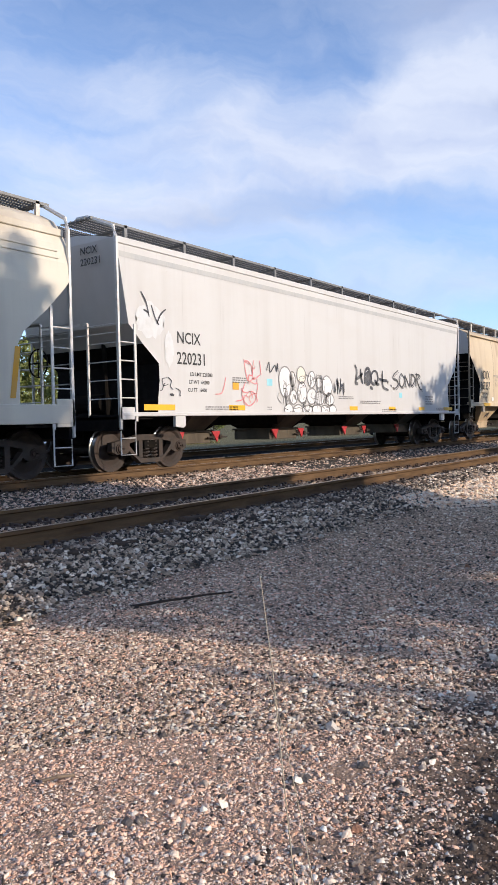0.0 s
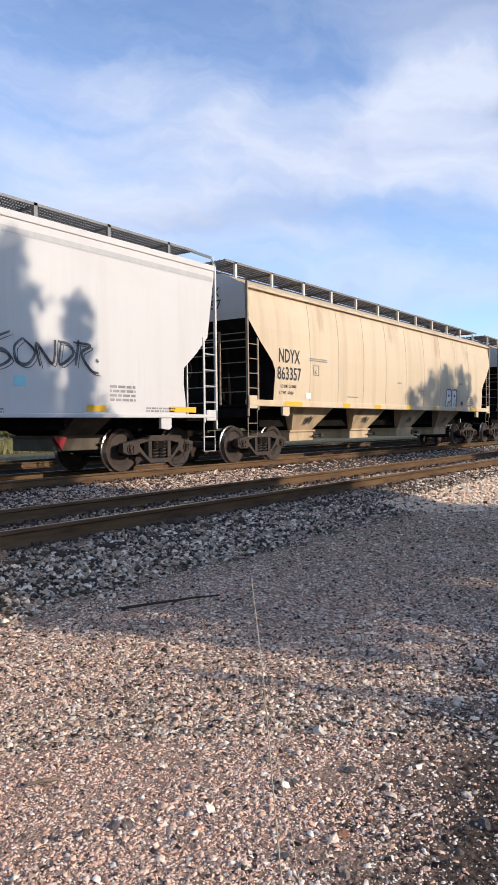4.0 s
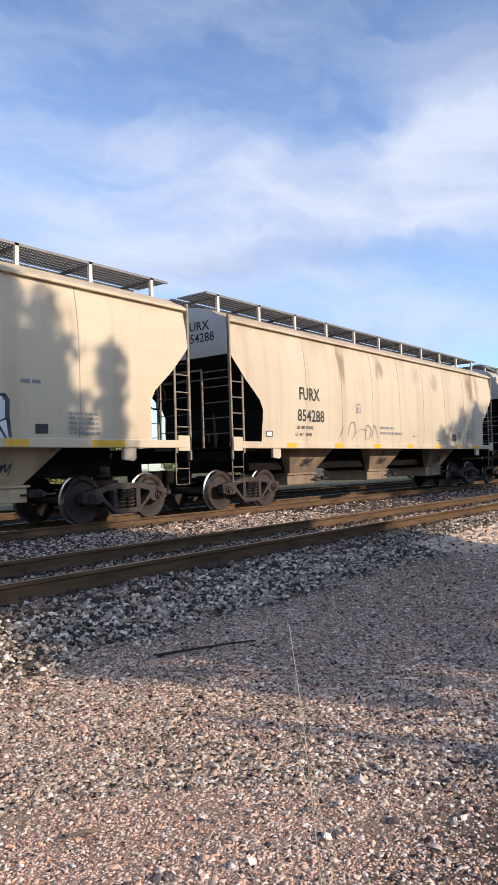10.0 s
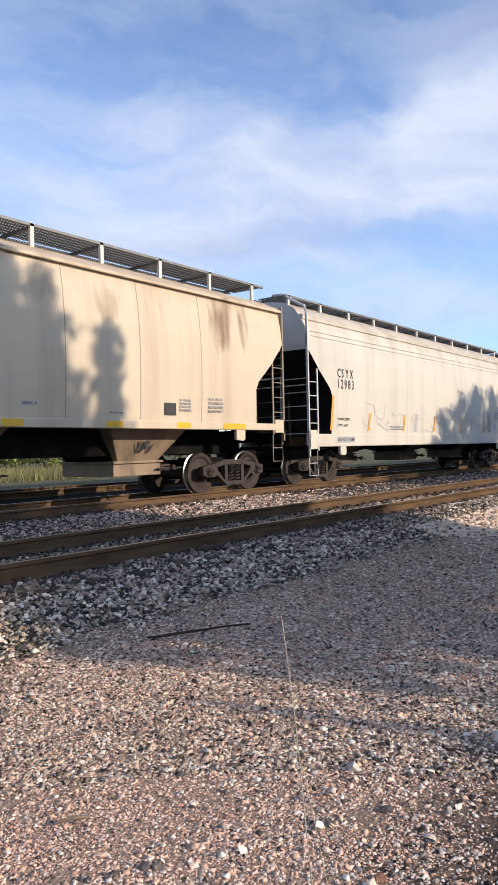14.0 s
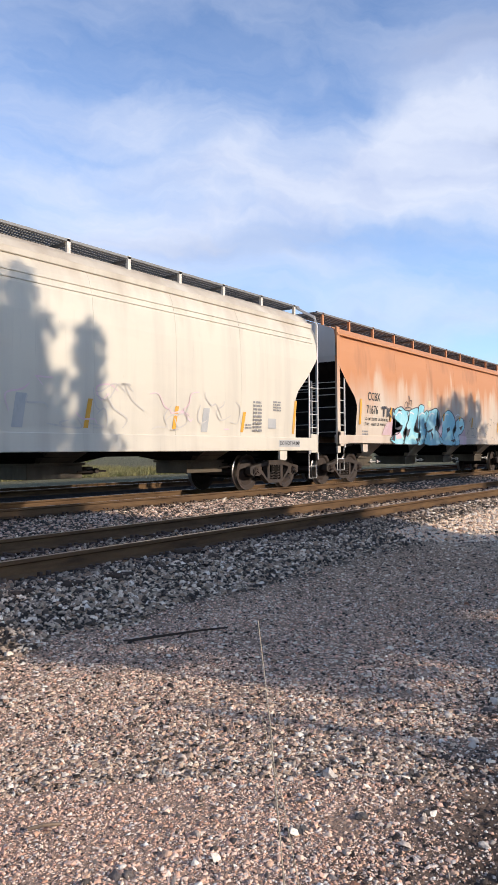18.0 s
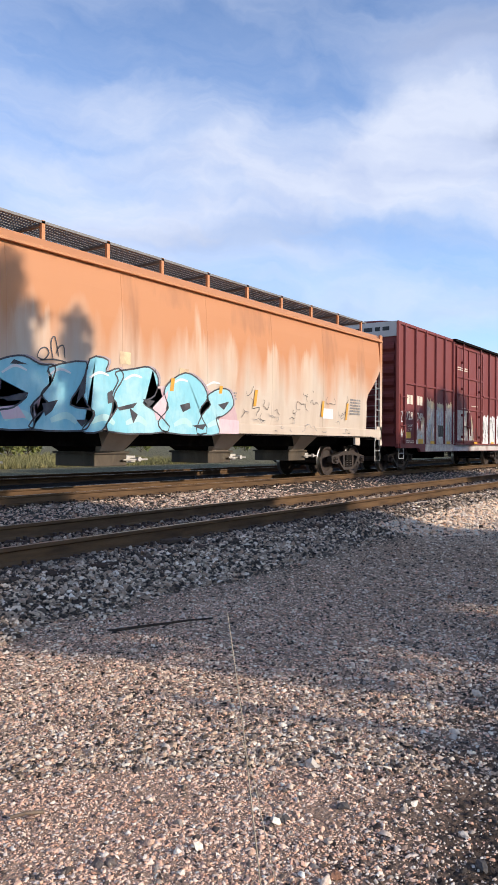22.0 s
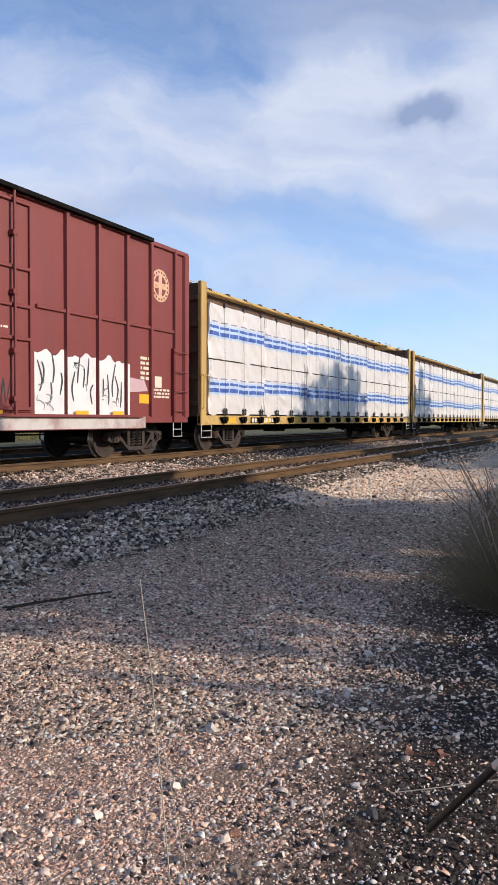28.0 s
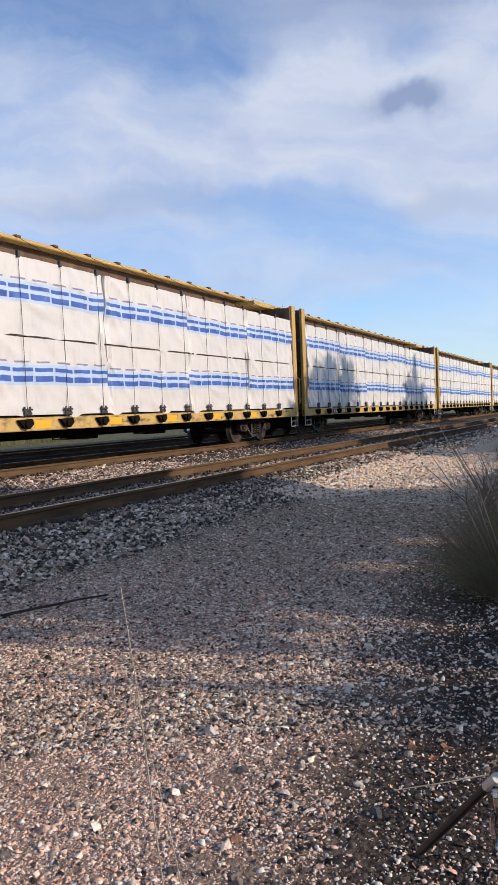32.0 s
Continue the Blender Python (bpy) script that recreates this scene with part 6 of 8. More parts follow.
def mark_tan(car):
    y = wall(ROUND, 0.010)
    lettering(car, "NDYX", 1.33, 2.58, 0.50, M_letter, y(2.7), wide=0.74)
    lettering(car, "863357", 1.27, 2.13, 0.47, M_letter, y(2.3), wide=0.84)
    end_mark(car, "NDYX", 0.2, 4.16, 0.33)
    end_mark(car, "863357", 0.2, 3.85, 0.33)
    lettering(car, "LD LMT 218400", 1.45, 1.92, 0.115, M_letter, y(1.92))
    lettering(car, "LT WT  67600", 1.40, 1.75, 0.115, M_letter, y(1.75))
    bm = bmesh.new()
    for a, b, c, d in ((3.12, 3.42, 2.31, 2.33), (3.12, 3.42, 2.57, 2.59), (3.12, 3.14, 2.31, 2.59), (3.40, 3.42, 2.31, 2.59)):
        quad(bm, a, b, c, d, y(2.45))
    part("stencil", bm, G_line, car)
    lettering(car, "C", 3.2, 2.36, 0.14, M_letter, y(2.45))
    for x, w in ((1.64, 0.88), (4.88, 0.45), (7.10, 0.42), (9.60, 0.45), (12.1, 0.45), (14.6, 0.45), (16.4, 0.8)):
        bm = bmesh.new()
        quad(bm, x, x + w, 1.44, 1.56, -(1.56 + 0.040))
        part("reflective_stripe", bm, M_reflect, car)
    o = wall(ROUND, 0.018)
    # two block letters, white with a dark edge
    def block(x, k):
        a = [(0, 0), (0.0, 0.78), (0.42, 0.80), (0.50, 0.70), (0.50, 0.42), (0.40, 0.32), (0.18, 0.30), (0.18, 0.0)]
        return [(x + k * p, 1.47 + q) for p, q in a]
    for x in (13.48, 14.10):
        s = block(x, 1.05)
        if x > 14:
            s = s[:5] + [(x + 0.36, 1.82), (x + 0.60, 1.47), (x + 0.38, 1.47), (x + 0.22, 1.74), (x + 0.19, 1.47)]
        piece(car, "graffiti_shadow", G_dark, [[(p + 0.07, q + (0.03 if q > 1.5 else -0.0)) for p, q in s]], wall(ROUND, 0.012))
        piece(car, "graffiti_fill", G_white, [s], o)
        piece(car, "graffiti_outline", G_dark, [s], wall(ROUND, 0.022), 0.05, True)
        piece(car, "graffiti_stroke", G_dark, [[(x + 0.20, 2.02), (x + 0.34, 2.02)]], wall(ROUND, 0.022), 0.11)
    stencils(car, y, ((5.2, 1.75, 0.7, 0.03, 1), (15.9, 2.0, 0.7, 0.05, 5), (2.9, 2.75, 1.0, 0.03, 2), (8.8, 2.3, 0.35, 0.05, 1), (10.9, 2.1, 0.3, 0.05, 1), (14.9, 2.5, 0.4, 0.06, 1)))
    for x in (2.75, 15.2):
        bm = bmesh.new()
        quad(bm, x, x + 0.26, 1.66, 1.82, y(1.75))
        part("placard", bm, G_white if x < 5 else M_letter, car)
    for c in (3.8, 7.5, 11.2, 14.9):
        bay_mark(car, c)


def bay_mark(car, c):
    """A dark scrawled stencil on the near sheet of a discharge bay."""
    def f(z):
        return -(0.80 + 0.45 * (z - 0.78) / 0.68) - 0.02
    piece(car, "graffiti_stroke", G_dark, [scribble(c - 0.22, c + 0.22, 0.98, 1.16, 9, int(c * 10))], f, 0.04)


def mark_beige(car):
    y = wall(ROUND, 0.010)
    lettering(car, "FURX", 2.73, 2.67, 0.455, M_letter, y(2.8), wide=0.86)
    lettering(car, "854288", 2.65, 2.12, 0.43, M_letter, y(2.3), wide=1.0)
    end_mark(car, "FURX", -0.26, 4.20, 0.30)
    end_mark(car, "854288", -0.26, 3.92, 0.30)
    lettering(car, "LD LMT 220100", 2.62, 1.92, 0.115, M_letter, y(1.92))
    lettering(car, "LT  WT   62900", 2.57, 1.74, 0.115, M_letter, y(1.75))
    for x, w in ((2.15, 0.43), (4.46, 0.45), (6.70, 0.42), (9.0, 0.42), (11.2, 0.42), (13.1, 0.42), (14.6, 0.8)):
        bm = bmesh.new()
        quad(bm, x, x + w, 1.44, 1.56, -(1.56 + 0.040))
        part("reflective_stripe", bm, M_reflect, car)
    bm = bmesh.new()
    quad(bm, 1.30, 1.58, 1.70, 1.84, y(1.75))
    part("placard", bm, G_dark, car)
    bm = bmesh.new()
    quad(bm, 1.34, 1.54, 1.72, 1.82, y(1.75) - 0.003)
    part("placard", bm, G_white, car)
    bm = bmesh.new()
    for a, b, c, d in ((5.67, 5.92, 2.44, 2.46), (5.67, 5.92, 2.68, 2.70), (5.67, 5.69, 2.44, 2.70), (5.90, 5.92, 2.44, 2.70)):
        quad(bm, a, b, c, d, y(2.6))
    part("stencil", bm, G_line, car)
    lettering(car, "C", 5.74, 2.49, 0.13, M_letter, y(2.6))
    o = wall(ROUND, 0.014)
    piece(car, "graffiti_stroke", G_line, [smooth_line(p, False, 5) for p in (
        [(5.2, 1.75), (5.3, 2.1), (5.55, 2.15), (5.6, 1.85), (5.45, 1.7)], [(5.62, 1.85), (5.95, 1.98), (6.3, 1.95)],
        [(6.2, 1.72), (6.3, 2.1), (6.55, 1.98), (6.45, 1.72), (6.2, 1.72)], [(6.6, 1.72), (6.75, 2.12), (7.0, 1.75)], [(4.75, 1.75), (4.95, 2.0)])], o, 0.028)
    stencils(car, y, ((7.15, 2.02, 0.9, 0.07, 1), (7.15, 1.86, 1.5, 0.07, 1), (9.4, 1.8, 0.3, 0.05, 1), (13.2, 2.0, 0.35, 0.04, 4), (14.1, 2.05, 0.5, 0.05, 4), (11.3, 1.7, 0.35, 0.03, 1)))
    bm = bmesh.new()
    quad(bm, 12.75, 13.1, 1.70, 1.95, y(1.8))
    part("placard", bm, M_letter, car)
    for c in (3.95, 8.35, 12.75):
        bay_mark(car, c)


def mark_pale(car, words=True):
    y = wall(ROUND_LOW, 0.010)
    if words:
        for i, ch in enumerate("CSYX"):
            lettering(car, ch, 1.44 + 0.23 * i, 2.90, 0.35, M_letter, y(3.0), wide=0.75)
        for i, ch in enumerate("12983"):
            lettering(car, ch, 1.42 + 0.20 * i, 2.60, 0.36, M_letter, y(2.7), wide=0.75)
        end_mark(car, "CSYX", 0.1, 4.10, 0.27)
        end_mark(car, "12983", 0.1, 3.85, 0.27)
        lettering(car, "LD LMT 222000", 1.45, 1.72, 0.10, M_letter, y(1.7))
        lettering(car, "LT WT  62000", 1.42, 1.55, 0.10, M_letter, y(1.6))
    for x in (1.42, 14.35) if words else ():
        bm = bmesh.new()
        quad(bm, x - 0.05, x + 0.95, 1.10, 1.27, -1.602)
        part("painted_panel", bm, G_patch, car, "pale grey panel")
        lettering(car, "DO NOT HUMP", x, 1.14, 0.145, M_letter, -1.606, wide=0.92)
    for x, z1 in ((1.06, 2.37), (3.17, 1.95), (5.5, 1.97), (7.9, 1.98), (10.3, 1.95), (12.7, 1.92), (14.95, 2.3)):
        stripe(car, x, 0.11, 1.44, z1, y, G_orange, 0.10)
    for x, z1 in ((6.6, 2.0), (11.5, 1.95)):
        stripe(car, x - 0.25, 0.22, 1.42, z1, wall(ROUND_LOW, 0.007), G_patch, 0.08)
    o = wall(ROUND_LOW, 0.012)
    rnd = random.Random(8)
    piece(car, "graffiti_stroke", G_faint, doodles(2.6, 13.0, 1.45, 2.3, 26, 30, 0.45), o, 0.035)
    piece(car, "graffiti_stroke", G_blush, doodles(3.0, 12.5, 1.5, 2.3, 9, 50, 0.4), o, 0.03)
    stencils(car, y, ((4.6, 1.55, 0.9, 0.04, 2), (13.2, 2.15, 0.35, 0.05, 9), (14.05, 2.2, 0.35, 0.04, 4), (12.9, 1.6, 0.25, 0.04, 2)))
    bm = bmesh.new()
    quad(bm, 13.85, 14.2, 1.55, 1.8, y(1.7))
    part("placard", bm, G_patch, car)


def mark_rusty(car):
    y = wall(ROUND_MID, 0.010)
    lettering(car, "CCBX", 1.88, 2.54, 0.36, M_letter, y(2.6), wide=0.90)
    lettering(car, "71676", 1.80, 2.13, 0.37, M_letter, y(2.3), wide=0.86)
    lettering(car, "LD LMT 220700  LB 100100 KG", 1.70, 1.92, 0.125, M_letter, y(1.92))
    lettering(car, "LT WT    65300  LB  29600 KG", 1.64, 1.76, 0.125, M_letter, y(1.8))
    yy = wall(ROUND_MID, 0.007)
    o, o2, o3 = wall(ROUND_MID, 0.016), wall(ROUND_MID, 0.021), wall(ROUND_MID, 0.026)
    # rose haze behind, aqua letters, dark outlines
    haze = smooth_line([(2.9, 1.48), (3.4, 1.95), (4.6, 2.1), (6.0, 2.1), (7.6, 2.15), (9.2, 2.2), (10.3, 1.95), (10.6, 1.48)], False, 4)
    piece(car, "graffiti_haze", G_rose, [haze], wall(ROUND_MID, 0.012))
    flat = lambda off: (lambda z: -(1.607 + off))
    letters = (
        ((3.65, 2.19), (3.92, 2.36), (4.32, 2.44), (4.66, 2.33), (4.99, 2.33), (4.93, 2.07), (4.73, 1.83), (4.47, 1.58), (4.54, 1.33), (4.46, 1.2), (3.84, 1.19), (3.46, 1.34), (3.77, 1.49), (4.12, 1.56), (4.41, 1.81), (3.84, 1.7), (3.86, 1.97)),
        ((4.86, 2.29), (5.72, 2.47), (5.6, 2.05), (5.34, 1.66), (5.92, 1.57), (5.82, 1.33), (5.58, 1.19), (4.5, 1.2), (4.56, 1.4), (4.86, 1.62), (4.69, 1.82), (4.94, 2.07)),
        ((5.81, 2.53), (6.28, 2.55), (6.22, 2.32), (6.55, 2.42), (6.69, 2.25), (6.45, 1.93), (6.38, 1.58), (6.12, 1.2), (5.61, 1.19), (5.92, 1.5), (5.66, 1.82)),
        ((6.48, 2.34), (6.96, 2.44), (7.42, 2.52), (7.7, 2.32), (7.6, 1.95), (7.25, 1.79), (7.68, 1.59), (8.02, 1.22), (6.28, 1.19), (6.53, 1.66), (6.38, 1.89), (6.55, 2.18)),
        ((8.02, 2.23), (8.58, 2.5), (9.12, 2.34), (9.36, 2.0), (9.08, 1.68), (9.33, 1.2), (8.02, 1.19), (7.71, 1.41), (8.02, 1.71), (7.9, 2.0)),
        ((9.33, 2.02), (9.75, 2.22), (10.19, 2.21), (10.35, 1.88), (9.97, 1.62), (9.68, 1.54), (9.79, 1.2), (8.99, 1.19), (9.16, 1.6), (9.47, 1.85)))
    for k, sh in enumerate(letters):
        pts = smooth_line(sh, True, 3)
        piece(car, "graffiti_shadow", G_mauve, [[(p + 0.09, max(1.2, q + 0.03)) for p, q in pts]], flat(0.0 + 0.0012 * k))
        piece(car, "graffiti_fill", G_aqua, [pts], flat(0.010 + 0.0012 * k))
        piece(car, "graffiti_outline", G_dark, [pts], flat(0.019), 0.032, True)
        # paler lower halves and highlights along the tops
        cx = sum(p for p, q in sh) / len(sh)
        piece(car, "graffiti_highlight", G_white, [smooth_line([(cx - 0.35, 2.12 + 0.03 * k), (cx - 0.1, 2.26 + 0.02 * k), (cx + 0.15, 2.2 + 0.03 * k)], False)], flat(0.018), 0.05)
        piece(car, "graffiti_highlight", G_mint, [smooth_line([(cx - 0.3, 1.36), (cx + 0.05, 1.46), (cx + 0.3, 1.34)], False)], flat(0.0175), 0.13)
    gaps = (((3.87, 1.71), (4.41, 1.82), (4.3, 1.69), (4.0, 1.66)), ((4.71, 1.65), (5.06, 1.73), (4.93, 1.53), (4.78, 1.43)), ((5.58, 2.01), (5.74, 2.35), (5.7, 1.89), (5.48, 1.68)), ((6.26, 1.92), (6.38, 1.99), (6.43, 1.76), (6.28, 1.72)),
            ((6.53, 1.66), (7.08, 1.78), (6.97, 1.67), (6.59, 1.6)), ((8.4, 1.79), (8.72, 1.86), (8.76, 1.74), (8.5, 1.64)), ((5.48, 1.39), (5.77, 1.4), (5.63, 1.26)), ((7.25, 1.86), (7.6, 1.84), (7.42, 1.69)), ((3.5, 1.34), (3.82, 1.52), (3.79, 1.29)),
            ((6.86, 1.67), (7.1, 1.54), (6.97, 1.36)), ((9.75, 1.86), (10.19, 1.96), (9.97, 1.75)), ((8.81, 1.36), (9.33, 1.41), (9.19, 1.27)), ((4.04, 2.28), (4.41, 2.3), (4.12, 2.36)))
    piece(car, "graffiti_hole", G_dark, gaps, flat(0.020))
    piece(car, "graffiti_blush", G_blush, (((3.82, 1.55), (4.2, 1.6), (4.37, 1.39), (3.92, 1.35)), ((7.54, 1.7), (8.02, 2.08), (7.92, 1.49), (7.66, 1.44)), ((9.78, 1.54), (10.58, 1.52), (10.58, 1.2), (9.79, 1.2))), flat(0.0185))
    piece(car, "graffiti_stroke", G_dark, [smooth_line(p, False, 3) for p in (((4.6, 2.45), (4.66, 2.58), (4.79, 2.63), (4.86, 2.54), (4.75, 2.42), (4.6, 2.45)), ((4.95, 2.45), (4.9, 2.73), (4.99, 2.84), (5.08, 2.5)), ((5.02, 2.55), (5.08, 2.67), (5.19, 2.7), (5.22, 2.48)), ((4.66, 2.4), (4.97, 2.44), (5.24, 2.42)))], flat(0.012), 0.028)
    # small black tag over an orange bar, doodles
    piece(car, "graffiti_stroke", G_dark, [[(2.84, 2.34), (3.18, 2.36)], [(3.0, 2.36), (2.98, 2.06)], [(3.28, 2.36), (3.26, 2.06)], [(3.5, 2.36), (3.3, 2.2), (3.52, 2.06)], oval(3.7, 2.2, 0.10, 0.14, 14, 0.05)], o3, 0.10)
    piece(car, "graffiti_stroke", G_dark, doodles(10.7, 13.6, 1.55, 2.4, 12, 71, 0.24) + doodles(13.8, 16.2, 1.6, 2.45, 9, 72, 0.2), o2, 0.015)
    piece(car, "graffiti_stroke", G_line, doodles(11.0, 16.4, 1.3, 1.75, 16, 73, 0.2), flat(0.010), 0.016)
    for xx, z0, z1 in ((1.30, 1.78, 2.55), (3.42, 1.92, 2.38), (8.05, 1.95, 2.35), (9.75, 1.90, 2.3), (11.2, 1.9, 2.3), (14.6, 1.75, 2.2), (16.1, 1.7, 2.2)):
        stripe(car, xx, 0.12, z0, z1, o3, G_orange, 0.06)
    for xx, z in ((6.6, 2.52), (8.4, 2.35)):
        bm = bmesh.new()
        quad(bm, xx, xx + 0.3, z, z + 0.24, y(z))
        part("painted_panel", bm, G_fringe, car)
    bm = bmesh.new()
    quad(bm, 14.75, 15.35, 1.70, 2.05, y(1.8))
    part("painted_panel", bm, G_white, car)
    stencils(car, y, ((16.4, 2.3, 0.7, 0.05, 6), (1.55, 1.55, 0.4, 0.05, 2), (9.9, 2.15, 0.6, 0.04, 3)))
    # black lower edge line of the sill
    bm = bmesh.new()
    quad(bm, 0.6, 18.1, 1.185, 1.215, -1.60)
    part("sill_edge", bm, M_black, car)


def mark_boxcar(car):
    W = 1.58
    flat = lambda off: (lambda z: -(W + off))
    ribs = [1.62, 2.61, 3.63, 4.61, 5.55]
    # sprayed-over panels between the posts: yellow fringe, pale fill
    rnd = random.Random(14)
    for i, (xa, xb) in enumerate(((1.70, 2.53), (2.69, 3.55), (3.71, 4.53), (4.69, 5.47))):
        for off, m, z1, nm in ((0.010, G_fringe, 2.52 + 0.1 * rnd.random(), "graffiti_fringe"), (0.013, G_haze, 2.34 + 0.1 * rnd.random(), "graffiti_fill")):
            top = [(xb - (xb - xa) * k / 14, z1 + 0.16 * noise.noise((xb - k * 0.11, i, off * 300)) + 0.10 * noise.noise((xb * 3 - k * 0.5, i, off * 300)) + (0.10 if off < 0.011 and k % 5 == 2 else 0) - (1.02 - 0.07 * (14 - k) * (k < 6) * 0.5 if i == 0 else 0)) for k in range(15)]
            piece(car, nm, m, [[(xa, 1.0), (xb, 1.0)] + top], flat(off))
        for j in range(4 if i == 0 else 15):
            # faded vertical sweeps of other colours, thin and broken
            x = rnd.uniform(xa + 0.06, xb - 0.06)
            z0 = rnd.uniform(1.05, 1.15 if i == 0 else 1.7)
            z1 = z0 + (rnd.uniform(0.15, 0.25) if i == 0 else rnd.uniform(0.25, 0.75))
            line = smooth_line([(x, z0), (x + rnd.uniform(-0.09, 0.09), 0.5 * (z0 + z1)), (min(xb - 0.05, max(xa + 0.05, x + rnd.uniform(-0.15, 0.15))), min(z1, 2.28))], False)
            piece(car, "graffiti_stroke", rnd.choice((G_white, G_mauve, G_fringe, G_rose, G_white, G_cream, G_fringe, G_mint)), [line], flat(0.0155 + 0.0004 * j), rnd.uniform(0.03, 0.11))
        if i:
            piece(car, "graffiti_stroke", G_line, [scribble(xa + 0.15, xb - 0.15, 1.2, 1.9, 3, 190 + i)], flat(0.024), 0.02)
    for x in ribs:
        bm = bmesh.new()
        quad(bm, x - 0.042, x + 0.042, 1.0, 2.3 if x > 3 else 1.6 if x > 2 else 1.15, -(W + 0.078))
        part("graffiti_fill", bm, G_haze, car)
    for xa, xb in ((2.55, 5.6), (5.6, 13.2)):
        bm = bmesh.new()
        quad(bm, xa, xb, 0.715, 0.985, -(W + 0.049))
        part("graffiti_fill", bm, G_haze if xa < 5 else G_sill, car)
    door = flat(0.036)
    piece(car, "graffiti_fill", G_haze, [[(6.02, 1.10), (8.0, 1.10), (8.1, 1.5), (7.75, 2.0), (7.7, 2.40), (6.9, 2.55), (6.4, 2.42), (6.05, 2.45)]], door)
    piece(car, "graffiti_fill", G_fringe, [[(7.6, 1.2), (8.2, 1.15), (8.05, 1.9), (7.85, 2.35), (7.66, 2.3)]], flat(0.034))
    piece(car, "graffiti_stroke", G_dark, [scribble(6.5, 7.4, 1.3, 2.2, 5, 120), scribble(8.2, 8.8, 1.1, 1.7, 6, 121)], flat(0.04), 0.025)
    # white letters with black strokes at the far end
    for i, (xa, xb) in enumerate(zip((9.50, 10.52, 11.54), (10.36, 11.38, 12.40))):
        top = [(xb - (xb - xa) * k / 10, 2.26 + 0.22 * noise.noise((xb * 2 - k * 0.35, i, 5))) for k in range(11)]
        piece(car, "graffiti_fill", G_white, [[(xa, 1.0), (xb, 1.0)] + top], flat(0.012))
        rnd = random.Random(330 + i)
        cuts = []
        for j in range(5):
            x = xa + 0.10 + 0.15 * j + rnd.uniform(-0.04, 0.04)
            z = rnd.uniform(1.1, 1.7)
            cuts.append(smooth_line([(x, z), (x + rnd.uniform(-0.08, 0.08), z + rnd.uniform(0.2, 0.3)), (x + rnd.uniform(-0.06, 0.10), min(2.25, z + rnd.uniform(0.4, 0.75)))], False))
        piece(car, "graffiti_stroke", G_dark, cuts, flat(0.016), 0.05)
        piece(car, "graffiti_stroke", G_line, doodles(xa + 0.15, xb - 0.15, 1.1, 2.1, 4, 340 + i, 0.16), flat(0.017), 0.03)
    piece(car, "graffiti_fill", G_rose, [[(12.55, 1.55), (13.35, 1.6), (13.2, 1.85), (12.6, 1.9)]], flat(0.012))
    for x in (10.43, 11.46, 12.49):
        bm = bmesh.new()
        quad(bm, x - 0.042, x + 0.042, 1.0, 2.2, -(W + 0.078))
        part("graffiti_fill", bm, G_white, car)
    # tags by the ladder
    piece(car, "graffiti_stroke", G_white, [smooth_line([(0.28, 2.15), (0.25, 1.75)], False), smooth_line([(0.32, 2.1), (0.48, 2.12), (0.38, 1.8), (0.52, 1.78)], False), smooth_line([(0.72, 2.1), (0.56, 2.08), (0.70, 1.9), (0.56, 1.75)], False),
                                            scribble(0.2, 0.75, 1.25, 1.6, 6, 130), scribble(1.72, 1.95, 1.35, 1.75, 5, 131)], flat(0.012), 0.05)
    # louvre panel
    bm = bmesh.new()
    quad(bm, 3.95, 4.48, 1.28, 1.72, -(W + 0.022))
    part("vent_panel", bm, M_grime_shade, car)


mark_white(HOPPERS[1])
mark_tan(HOPPERS[2])
mark_beige(HOPPERS[3])
mark_pale(HOPPERS[4])
mark_pale(HOPPERS[0], False)
mark_rusty(HOPPERS[5])
mark_boxcar(BOXCAR)


# ---------------------------------------------------------------- loose stones, sleepers, small things on the ground


def base_shape(kind):
    if kind == "ico":
        bm = bmesh.new()
        bmesh.ops.create_icosphere(bm, subdivisions=1, radius=1.0)
    elif kind == "chip":
        # a broken chip: four-cornered foot and a short ridge
        v = np.array([(-0.9, -0.8, -0.5), (0.9, -0.7, -0.5), (0.8, 0.8, -0.5), (-0.8, 0.7, -0.5), (-0.55, -0.15, 0.55), (0.55, 0.18, 0.42)])
        f = np.array([(0, 1, 5), (0, 5, 4), (1, 2, 5), (2, 3, 4), (2, 4, 5), (3, 0, 4)], dtype=np.int64)
        return v, f
    elif kind == "pebble":
        # a rounded lump: five-cornered foot, three-cornered crown
        a, c = 2 * np.pi * np.arange(5) / 5, 2 * np.pi * np.arange(3) / 3 + 0.3
        v = np.concatenate([np.stack([0.98 * np.cos(a), 0.98 * np.sin(a), np.full(5, -0.35)], 1), np.stack([0.55 * np.cos(c), 0.55 * np.sin(c), np.full(3, 0.72)], 1)])
        f = np.array([(0, 1, 5), (1, 6, 5), (1, 2, 6), (2, 3, 6), (3, 7, 6), (3, 4, 7), (4, 5, 7), (4, 0, 5), (5, 6, 7)], dtype=np.int64)
        return v, f
    else:
        bm = bmesh.new()
        bmesh.ops.create_cube(bm, size=1.55)
        bmesh.ops.triangulate(bm, faces=bm.faces)
    bm.verts.index_update()
    v = np.array([p.co[:] for p in bm.verts], dtype=np.float64)
    f = np.array([[q.index for q in t.verts] for t in bm.faces], dtype=np.int64)
    bm.free()
    return v, f


